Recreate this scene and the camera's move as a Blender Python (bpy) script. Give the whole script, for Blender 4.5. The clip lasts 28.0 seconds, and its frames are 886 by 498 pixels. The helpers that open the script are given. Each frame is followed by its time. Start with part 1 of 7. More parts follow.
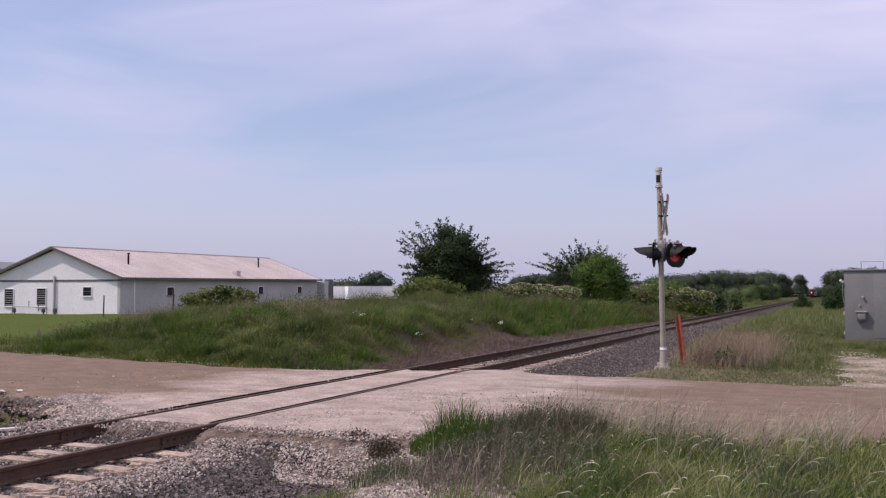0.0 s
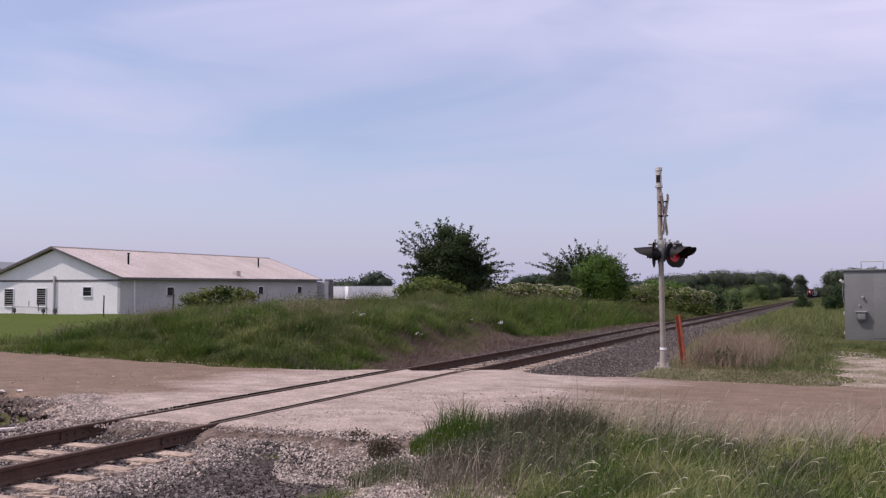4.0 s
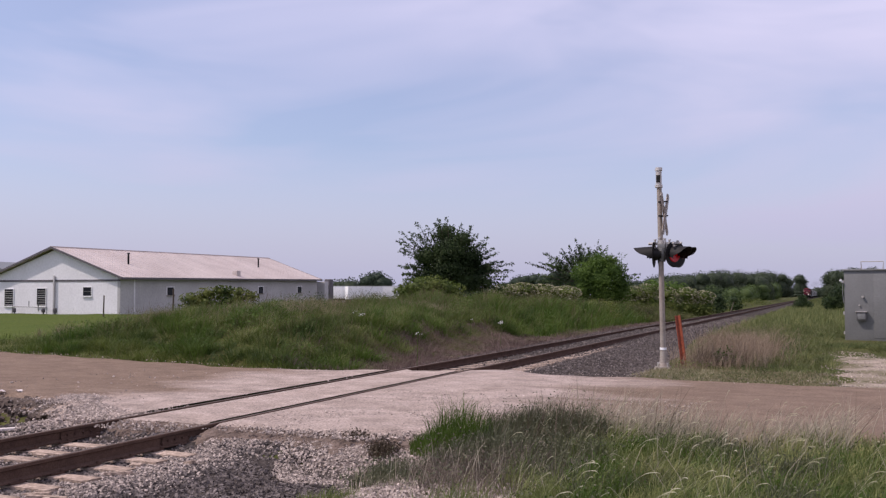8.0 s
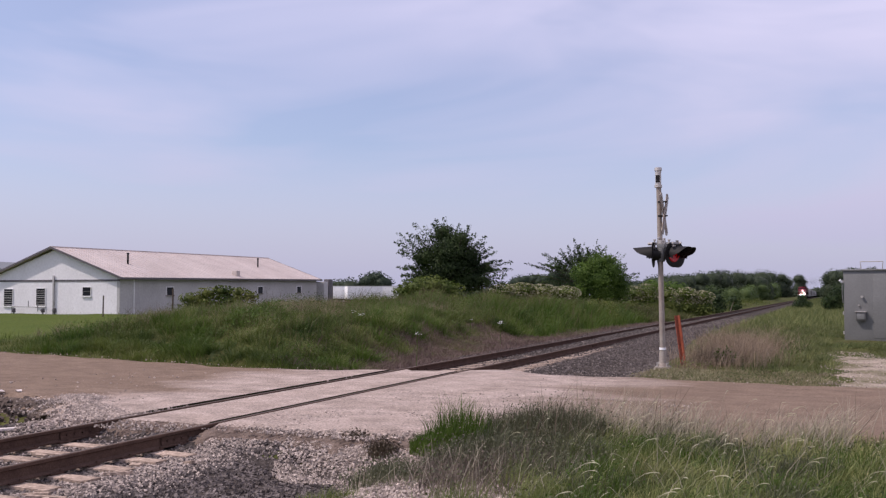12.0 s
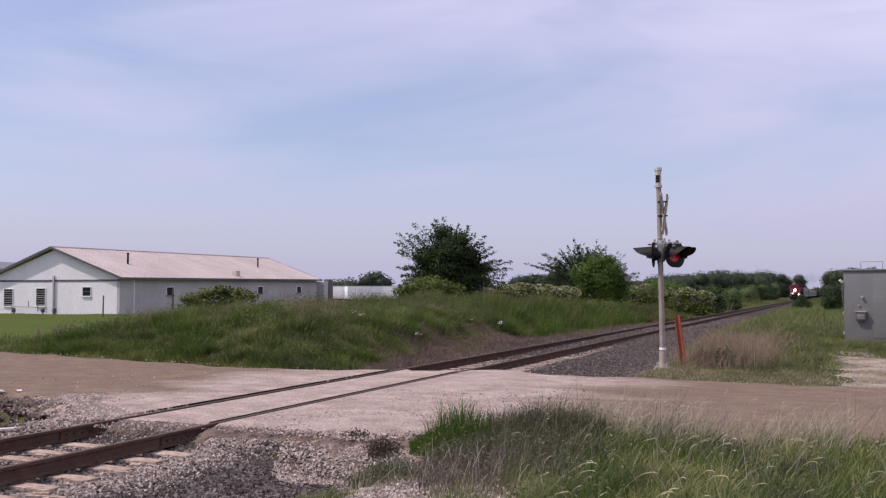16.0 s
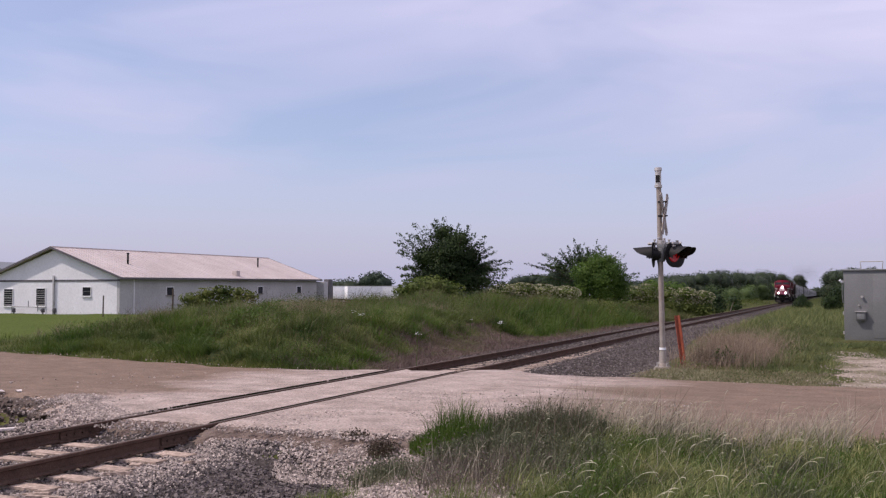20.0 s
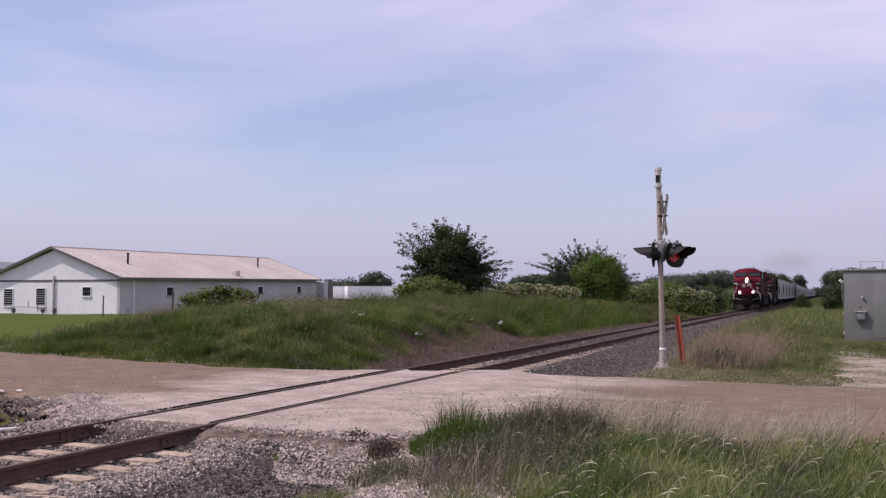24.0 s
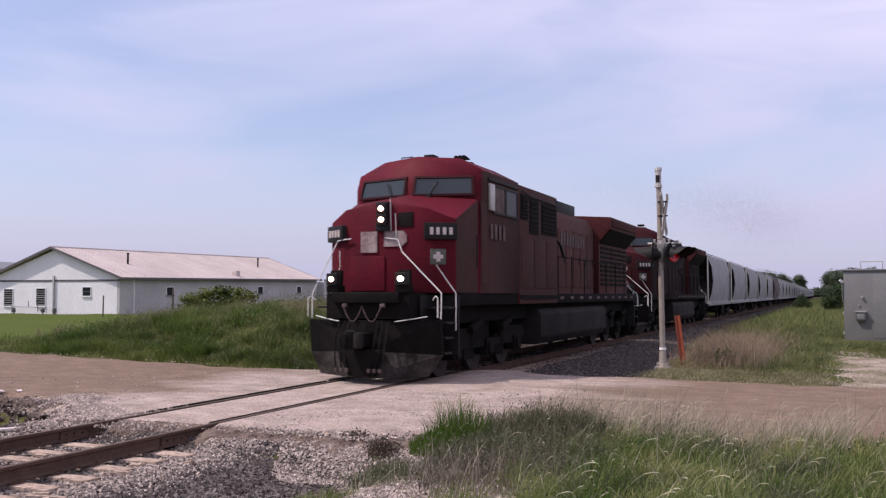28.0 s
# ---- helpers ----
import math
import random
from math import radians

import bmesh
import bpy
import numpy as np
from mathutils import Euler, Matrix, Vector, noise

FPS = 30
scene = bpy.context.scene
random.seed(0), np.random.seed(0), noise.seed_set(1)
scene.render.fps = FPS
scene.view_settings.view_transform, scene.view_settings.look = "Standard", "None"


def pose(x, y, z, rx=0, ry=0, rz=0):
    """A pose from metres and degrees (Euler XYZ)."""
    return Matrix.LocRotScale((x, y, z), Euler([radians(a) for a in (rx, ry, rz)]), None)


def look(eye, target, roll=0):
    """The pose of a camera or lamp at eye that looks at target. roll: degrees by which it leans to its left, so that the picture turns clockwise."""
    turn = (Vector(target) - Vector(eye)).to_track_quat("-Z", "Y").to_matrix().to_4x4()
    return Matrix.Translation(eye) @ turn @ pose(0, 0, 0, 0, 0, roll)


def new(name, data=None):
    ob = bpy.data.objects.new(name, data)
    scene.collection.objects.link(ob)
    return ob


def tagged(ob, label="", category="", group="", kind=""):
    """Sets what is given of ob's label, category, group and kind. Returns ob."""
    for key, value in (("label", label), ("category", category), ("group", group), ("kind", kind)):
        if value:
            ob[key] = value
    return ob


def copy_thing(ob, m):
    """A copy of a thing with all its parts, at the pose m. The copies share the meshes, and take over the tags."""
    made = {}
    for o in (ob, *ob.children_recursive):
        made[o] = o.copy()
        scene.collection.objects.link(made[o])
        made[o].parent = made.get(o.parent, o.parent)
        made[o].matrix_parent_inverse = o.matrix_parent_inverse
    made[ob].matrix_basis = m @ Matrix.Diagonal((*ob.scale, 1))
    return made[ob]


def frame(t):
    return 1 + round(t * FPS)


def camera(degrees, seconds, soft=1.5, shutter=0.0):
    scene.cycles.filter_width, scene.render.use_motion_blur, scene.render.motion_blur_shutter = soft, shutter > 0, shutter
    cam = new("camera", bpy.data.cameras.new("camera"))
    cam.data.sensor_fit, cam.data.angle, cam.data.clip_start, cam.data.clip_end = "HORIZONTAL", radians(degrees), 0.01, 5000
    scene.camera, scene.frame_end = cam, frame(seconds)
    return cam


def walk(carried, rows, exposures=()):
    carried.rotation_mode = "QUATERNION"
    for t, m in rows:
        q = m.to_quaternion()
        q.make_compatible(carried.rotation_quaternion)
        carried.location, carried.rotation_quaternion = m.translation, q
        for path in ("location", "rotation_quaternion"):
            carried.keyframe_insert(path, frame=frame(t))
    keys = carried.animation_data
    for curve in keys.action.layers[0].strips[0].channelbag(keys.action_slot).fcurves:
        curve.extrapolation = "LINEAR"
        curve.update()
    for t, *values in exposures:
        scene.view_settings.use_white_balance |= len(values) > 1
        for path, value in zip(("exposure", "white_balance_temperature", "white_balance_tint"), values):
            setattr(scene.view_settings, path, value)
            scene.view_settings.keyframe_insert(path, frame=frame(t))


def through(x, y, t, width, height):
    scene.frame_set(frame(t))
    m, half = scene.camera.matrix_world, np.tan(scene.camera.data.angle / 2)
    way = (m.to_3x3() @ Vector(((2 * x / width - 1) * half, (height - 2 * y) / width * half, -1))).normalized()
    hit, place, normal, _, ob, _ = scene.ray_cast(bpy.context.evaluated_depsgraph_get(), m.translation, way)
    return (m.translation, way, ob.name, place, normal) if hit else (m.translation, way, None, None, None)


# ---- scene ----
# The camera stands on its tripod beside the crossing; the track runs along +y, its rail tops at z = 0
cam = camera(52.55, 28.0, soft=1.28, shutter=0.08)
EYE = (8.385, 0.0, 1.726)
TURN, TILT = 23.10, 92.92


def aim(dx=0.0, dy=0.0):
    """The camera's pose, swung by a hair to the right and down (degrees)."""
    return pose(*EYE, TILT - dy, 0, TURN - dx)


walk(cam, [(0, aim()), (8.7, aim()), (8.87, aim(0.03, -0.04)), (9.0, aim(0.108, -0.16)), (9.13, aim(0.04, -0.05)), (9.3, aim()), (9.8, aim()), (10.4, aim(0.03)),
           (28, aim(0.03))],
     exposures=[(0, 0.0, 6260, 22), (25.5, 0.0, 6260, 22), (27.0, -0.03, 6260, 22), (28, 0.14, 6260, 22)])

# ---- light: a high hazy sun from beyond the track, behind the camera's shoulder ----
SUN_TO = Vector((-0.50, -0.32, 0.77)).normalized()
sun = new("sun", bpy.data.lights.new("sun", "SUN"))
sun.data.energy, sun.data.angle, sun.data.color = 3.7, radians(0.8), (1.0, 0.91, 0.78)
sun.matrix_basis = look((0, 0, 60), Vector((0, 0, 60)) - SUN_TO)

world = bpy.data.worlds.new("sky")
scene.world = world
world.use_nodes = True
wn, wl = world.node_tree.nodes, world.node_tree.links
wn.clear()


def wnode(kind, **vals):
    n = wn.new(kind)
    for k, v in vals.items():
        n.inputs[k].default_value = v
    return n


w_out, w_bg = wn.new("ShaderNodeOutputWorld"), wnode("ShaderNodeBackground", Strength=0.134)
w_sky = wn.new("ShaderNodeTexSky")
w_sky.sky_type, w_sky.sun_disc = "NISHITA", False
w_sky.sun_elevation = math.asin(SUN_TO.z)
w_sky.sun_rotation = math.atan2(SUN_TO.x, SUN_TO.y)
w_sky.air_density, w_sky.dust_density, w_sky.ozone_density = 1.0, 1.2, 2.0
w_co, w_map = wn.new("ShaderNodeTexCoord"), wn.new("ShaderNodeMapping")
w_map.inputs["Scale"].default_value = (1.0, 1.0, 4.5)
w_map.inputs["Rotation"].default_value = (0.10, -0.16, 0.3)
w_n = wnode("ShaderNodeTexNoise", Scale=2.1, Detail=4.0, Roughness=0.5, Distortion=0.5)
w_r = wn.new("ShaderNodeMapRange")
for k, v in (("From Min", 0.22), ("From Max", 0.66), ("To Min", 0.25), ("To Max", 0.97)):
    w_r.inputs[k].default_value = v
w_mix = wn.new("ShaderNodeMix")
w_mix.data_type = "RGBA"
# thin cirrus above, duller haze along the horizon
w_sep = wn.new("ShaderNodeSeparateXYZ")
wl.new(w_co.outputs["Generated"], w_sep.inputs["Vector"])
w_up = wn.new("ShaderNodeMapRange")
for k, v in (("From Min", 0.0), ("From Max", 0.30), ("To Min", 0.0), ("To Max", 1.0)):
    w_up.inputs[k].default_value = v
wl.new(w_sep.outputs["Z"], w_up.inputs["Value"])
w_tone = wn.new("ShaderNodeMix")
w_tone.data_type = "RGBA"
w_tone.inputs["A"].default_value, w_tone.inputs["B"].default_value = (3.45, 3.56, 4.45, 1), (5.95, 5.8, 6.9, 1)
wl.new(w_up.outputs["Result"], w_tone.inputs["Factor"])
wl.new(w_tone.outputs["Result"], w_mix.inputs["B"])
wl.new(w_co.outputs["Generated"], w_map.inputs["Vector"])
wl.new(w_map.outputs["Vector"], w_n.inputs["Vector"])
w_add = wn.new("ShaderNodeMath")
w_add.operation = "MULTIPLY_ADD"
w_add.inputs[1].default_value = 0.30
wl.new(w_sep.outputs["X"], w_add.inputs[0])
wl.new(w_n.outputs["Fac"], w_add.inputs[2])
wl.new(w_add.outputs["Value"], w_r.inputs["Value"])
w_low, w_max = wn.new("ShaderNodeMapRange"), wn.new("ShaderNodeMath")
for k, v in (("From Min", 0.02), ("From Max", 0.22), ("To Min", 0.95), ("To Max", 0.0)):
    w_low.inputs[k].default_value = v
w_max.operation = "MAXIMUM"
wl.new(w_sep.outputs["Z"], w_low.inputs["Value"])
wl.new(w_r.outputs["Result"], w_max.inputs[0])
wl.new(w_low.outputs["Result"], w_max.inputs[1])
wl.new(w_max.outputs["Value"], w_mix.inputs["Factor"])
wl.new(w_sky.outputs["Color"], w_mix.inputs["A"])
wl.new(w_mix.outputs["Result"], w_bg.inputs["Color"])
wl.new(w_bg.outputs["Background"], w_out.inputs["Surface"])


# ---- materials ----
def surf(name, a, b, rough=0.8, metal=0.0, big=1.5, fine=30.0, bump=0.2, speck=0.25, island=False, dirt=None, spec=0.4, glow=0.0):
    """A worn surface: base colour a stained with b in large patches, fine grain over it, relief, and a little change from piece to piece."""
    m = bpy.data.materials.new(name)
    m.use_nodes = True
    n, l = m.node_tree.nodes, m.node_tree.links
    bs = n["Principled BSDF"]
    bs.inputs["Metallic"].default_value, bs.inputs["Specular IOR Level"].default_value = metal, spec
    co = n.new("ShaderNodeTexCoord")
    n1, n2 = n.new("ShaderNodeTexNoise"), n.new("ShaderNodeTexNoise")
    n1.inputs["Scale"].default_value, n1.inputs["Detail"].default_value, n1.inputs["Roughness"].default_value = big, 5, 0.65
    n2.inputs["Scale"].default_value, n2.inputs["Detail"].default_value = fine, 3
    for q in (n1, n2):
        l.new(co.outputs["Object"], q.inputs["Vector"])
    r1 = n.new("ShaderNodeMapRange")
    r1.inputs["From Min"].default_value, r1.inputs["From Max"].default_value = 0.36, 0.66
    l.new(n1.outputs["Fac"], r1.inputs["Value"])
    mx = n.new("ShaderNodeMix")
    mx.data_type = "RGBA"
    mx.inputs["A"].default_value, mx.inputs["B"].default_value = (*a, 1), (*b, 1)
    l.new(r1.outputs["Result"], mx.inputs["Factor"])
    gr = n.new("ShaderNodeMapRange")
    gr.inputs["From Min"].default_value, gr.inputs["From Max"].default_value = 0.3, 0.7
    gr.inputs["To Min"].default_value, gr.inputs["To Max"].default_value = 1 - speck, 1 + speck
    l.new(n2.outputs["Fac"], gr.inputs["Value"])
    rnd = n.new("ShaderNodeNewGeometry") if island else n.new("ShaderNodeObjectInfo")
    rr = n.new("ShaderNodeMapRange")
    s = 0.38 if island else 0.08
    rr.inputs["To Min"].default_value, rr.inputs["To Max"].default_value = 1 - s, 1 + s
    l.new(rnd.outputs["Random Per Island" if island else "Random"], rr.inputs["Value"])
    mu = n.new("ShaderNodeMath")
    mu.operation = "MULTIPLY"
    l.new(gr.outputs["Result"], mu.inputs[0])
    l.new(rr.outputs["Result"], mu.inputs[1])
    hs = n.new("ShaderNodeHueSaturation")
    l.new(mx.outputs["Result"], hs.inputs["Color"])
    l.new(mu.outputs["Value"], hs.inputs["Value"])
    l.new(hs.outputs["Color"], bs.inputs["Base Color"])
    ro = n.new("ShaderNodeMapRange")
    ro.inputs["To Min"].default_value, ro.inputs["To Max"].default_value = max(rough - 0.12, 0.03), min(rough + 0.12, 1)
    l.new(n1.outputs["Fac"], ro.inputs["Value"])
    l.new(ro.outputs["Result"], bs.inputs["Roughness"])
    if bump:
        bu = n.new("ShaderNodeBump")
        bu.inputs["Strength"].default_value, bu.inputs["Distance"].default_value = bump, 0.02
        l.new(n2.outputs["Fac"], bu.inputs["Height"])
        l.new(bu.outputs["Normal"], bs.inputs["Normal"])
    if glow:
        bs.inputs["Emission Color"].default_value, bs.inputs["Emission Strength"].default_value = (*a, 1), glow
    return m


def leafy(name, a, b, through=0.35):
    """Leaves and grass: each blade its own shade between a and b, lit through from behind."""
    m = bpy.data.materials.new(name)
    m.use_nodes = True
    n, l = m.node_tree.nodes, m.node_tree.links
    bs, out = n["Principled BSDF"], n["Material Output"]
    bs.inputs["Roughness"].default_value, bs.inputs["Specular IOR Level"].default_value = 0.6, 0.25
    g = n.new("ShaderNodeNewGeometry")
    co, no = n.new("ShaderNodeTexCoord"), n.new("ShaderNodeTexNoise")
    no.inputs["Scale"].default_value, no.inputs["Detail"].default_value = 0.75, 4
    l.new(co.outputs["Object"], no.inputs["Vector"])
    av, wt = n.new("ShaderNodeMath"), n.new("ShaderNodeMath")
    av.operation, wt.operation = "MULTIPLY_ADD", "MULTIPLY"
    wt.inputs[1].default_value = 0.4
    l.new(g.outputs["Random Per Island"], wt.inputs[0])
    l.new(no.outputs["Fac"], av.inputs[0])
    av.inputs[1].default_value = 2.7
    l.new(wt.outputs["Value"], av.inputs[2])
    r = n.new("ShaderNodeMapRange")
    r.inputs["From Min"].default_value, r.inputs["From Max"].default_value = 1.08, 2.0
    l.new(av.outputs["Value"], r.inputs["Value"])
    mx = n.new("ShaderNodeMix")
    mx.data_type = "RGBA"
    mx.inputs["A"].default_value, mx.inputs["B"].default_value = (*a, 1), (*b, 1)
    l.new(r.outputs["Result"], mx.inputs["Factor"])
    l.new(mx.outputs["Result"], bs.inputs["Base Color"])
    tr, ms = n.new("ShaderNodeBsdfTranslucent"), n.new("ShaderNodeMixShader")
    l.new(mx.outputs["Result"], tr.inputs["Color"])
    ms.inputs["Fac"].default_value = through
    l.new(bs.outputs["BSDF"], ms.inputs[1])
    l.new(tr.outputs["BSDF"], ms.inputs[2])
    l.new(ms.outputs["Shader"], out.inputs["Surface"])
    return m


def glowing(name, colour, strength):
    m = bpy.data.materials.new(name)
    m.use_nodes = True
    bs = m.node_tree.nodes["Principled BSDF"]
    bs.inputs["Base Color"].default_value = bs.inputs["Emission Color"].default_value = (*colour, 1)
    bs.inputs["Emission Strength"].default_value, bs.inputs["Roughness"].default_value = strength, 0.2
    return m


def glass(name, tint, rough=0.05, spec=0.7):
    """A dark window pane that mirrors the sky."""
    m = bpy.data.materials.new(name)
    m.use_nodes = True
    bs = m.node_tree.nodes["Principled BSDF"]
    bs.inputs["Base Color"].default_value, bs.inputs["Roughness"].default_value = (*tint, 1), rough
    bs.inputs["Specular IOR Level"].default_value = spec
    return m


M_SOIL = surf("soil_and_thatch", (0.042, 0.056, 0.014), (0.075, 0.072, 0.028), 0.95, spec=0.04, big=0.35, fine=14, bump=0.5, speck=0.4)
M_LAWN = surf("mown_grass_soil", (0.060, 0.086, 0.016), (0.080, 0.100, 0.022), 0.9, spec=0.04, big=0.3, fine=9, bump=0.4, speck=0.3)
M_THINGRAVEL = surf("thin_gravel_over_soil", (0.33, 0.275, 0.225), (0.115, 0.105, 0.055), 0.95, spec=0.04, big=1.1, fine=20, bump=0.5, speck=0.4)
M_CRUSH = surf("crushed_limestone", (0.38, 0.32, 0.29), (0.30, 0.25, 0.22), 0.95, spec=0.04, big=0.8, fine=22, bump=0.5, speck=0.22)
M_BED = surf("ballast_bed", (0.040, 0.034, 0.031), (0.075, 0.062, 0.054), 0.95, spec=0.04, big=0.8, fine=18, bump=1.0, speck=0.55)
M_STONE = surf("grey_ballast_stone", (0.048, 0.041, 0.039), (0.185, 0.160, 0.149), 0.9, spec=0.04, big=11, fine=60, bump=0.3, island=True)
M_PALESTONE = surf("pale_crushed_stone", (0.43, 0.365, 0.320), (0.24, 0.20, 0.175), 0.9, spec=0.04, big=9, fine=40, bump=0.3, island=True)
M_RAIL = surf("brown_rail_steel", (0.072, 0.046, 0.036), (0.100, 0.064, 0.050), 0.9, 0.0, spec=0.04, big=4, fine=60, bump=0.15)
M_SHINE = surf("worn_rail_head", (0.12, 0.092, 0.076), (0.085, 0.064, 0.052), 0.7, 0.0, spec=0.15, big=3, fine=50, bump=0.05)
M_TIE = surf("weathered_tie_wood", (0.42, 0.33, 0.27), (0.26, 0.20, 0.158), 0.95, spec=0.04, big=4, fine=25, bump=0.8, speck=0.35)
M_STEEL = surf("galvanised_steel", (0.52, 0.50, 0.47), (0.40, 0.37, 0.34), 0.5, 0.55, big=2, fine=25, bump=0.08, speck=0.1)
M_MASTPAINT = surf("aluminium_paint", (0.37, 0.33, 0.285), (0.26, 0.215, 0.18), 0.55, 0.2, big=2, fine=25, bump=0.08, speck=0.12)
M_BLACK = surf("black_paint", (0.010, 0.0095, 0.010), (0.016, 0.015, 0.0145), 0.6, spec=0.2, big=3, fine=40, bump=0.05)
M_WHITE = surf("white_paint", (0.84, 0.84, 0.84), (0.78, 0.78, 0.77), 0.6, big=1.2, fine=20, bump=0.08, speck=0.07)
M_GREYBOX = surf("grey_cabinet_paint", (0.20, 0.203, 0.198), (0.165, 0.168, 0.163), 0.5, 0.2, big=0.9, fine=18, bump=0.05, speck=0.07)
M_ORANGE = surf("orange_plastic", (0.28, 0.066, 0.032), (0.20, 0.052, 0.028), 0.55, big=3, fine=20, bump=0.05)
M_CONCRETE = surf("concrete", (0.27, 0.24, 0.205), (0.20, 0.175, 0.15), 0.9, big=3, fine=30, bump=0.3)
M_BARK = surf("bark", (0.10, 0.075, 0.055), (0.06, 0.045, 0.035), 0.95, big=4, fine=25, bump=0.8)
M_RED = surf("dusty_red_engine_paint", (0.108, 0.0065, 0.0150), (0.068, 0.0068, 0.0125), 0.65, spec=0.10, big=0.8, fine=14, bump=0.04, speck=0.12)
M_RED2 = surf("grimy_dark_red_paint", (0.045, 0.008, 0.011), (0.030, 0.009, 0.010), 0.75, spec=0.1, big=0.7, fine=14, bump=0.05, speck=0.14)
# Flank paints: grime, with the flanks' shade also put into the colour
M_SIDE2 = surf("soot_and_shade_over_red_paint", (0.020, 0.010, 0.010), (0.015, 0.009, 0.009), 0.85, spec=0.06, big=0.6, fine=14, bump=0.05, speck=0.14)
M_SIDE = surf("dust_and_shade_over_red_paint", (0.066, 0.031, 0.029), (0.056, 0.036, 0.032), 0.85, spec=0.08, big=0.6, fine=14, bump=0.05, speck=0.14)
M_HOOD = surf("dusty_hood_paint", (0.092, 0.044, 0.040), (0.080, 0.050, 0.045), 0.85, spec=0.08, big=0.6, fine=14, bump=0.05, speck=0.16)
# Underframe grime; also the black painted in for shade on hopper ends
M_GRIMESHADE = surf("grime_and_shade_black", (0.006, 0.0055, 0.0055), (0.013, 0.011, 0.010), 0.9, spec=0.08, big=1.5, fine=20, bump=0.2)
M_TANK = surf("dusty_fuel_tank", (0.026, 0.023, 0.022), (0.018, 0.016, 0.0155), 0.85, spec=0.1, big=1.2, fine=20, bump=0.1)
M_RAILW = surf("white_handrail_paint", (0.75, 0.73, 0.70), (0.62, 0.60, 0.57), 0.5, big=3, fine=30, bump=0.02, speck=0.08)
M_CREAM = surf("faded_cream_lettering", (0.62, 0.56, 0.52), (0.45, 0.38, 0.36), 0.6, big=5, fine=30, bump=0.02, speck=0.15)
M_EMBLEM = surf("worn_emblem_paint", (0.34, 0.28, 0.27), (0.16, 0.10, 0.10), 0.7, big=7, fine=30, bump=0.02, speck=0.25)
M_CREST = surf("dull_green_plate", (0.10, 0.11, 0.09), (0.07, 0.075, 0.06), 0.7)
M_DIM = surf("dusty_lettering", (0.12, 0.082, 0.078), (0.055, 0.036, 0.034), 0.75, big=5, fine=30, bump=0.02, speck=0.2)
M_HOPPER = surf("pale_grey_hopper_paint", (0.265, 0.27, 0.275), (0.195, 0.196, 0.193), 0.6, big=0.6, fine=12, bump=0.06, speck=0.14)
M_DARKCAR = surf("dark_brown_car_paint", (0.07, 0.05, 0.045), (0.045, 0.035, 0.033), 0.7, big=0.8, fine=12, bump=0.06)
M_WIND = glass("dark_windscreen", (0.014, 0.022, 0.024), 0.06, 0.6)
M_SHADEPANE = glass("dull_side_window", (0.012, 0.013, 0.015), 0.4, 0.3)
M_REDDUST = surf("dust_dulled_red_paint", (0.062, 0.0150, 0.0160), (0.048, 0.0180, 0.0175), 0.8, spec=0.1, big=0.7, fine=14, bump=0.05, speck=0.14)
M_HEADLAMP = glowing("lit_bulb", (1.0, 0.88, 0.66), 1100)
M_BOWL = glowing("lit_reflector_bowl", (1.0, 0.52, 0.32), 1.0)
M_PLOUGH = surf("dusty_plough_steel", (0.014, 0.012, 0.0115), (0.060, 0.052, 0.048), 0.9, spec=0.06, big=1.6, fine=18, bump=0.2, speck=0.3)
M_WHEEL = surf("wheel_steel", (0.02, 0.016, 0.015), (0.04, 0.03, 0.026), 0.75, 0.2, big=4, fine=30, bump=0.05)
M_MESH = surf("dark_grille", (0.008, 0.007, 0.007), (0.014, 0.011, 0.011), 0.85, spec=0.1, big=2, fine=60, bump=0.4)


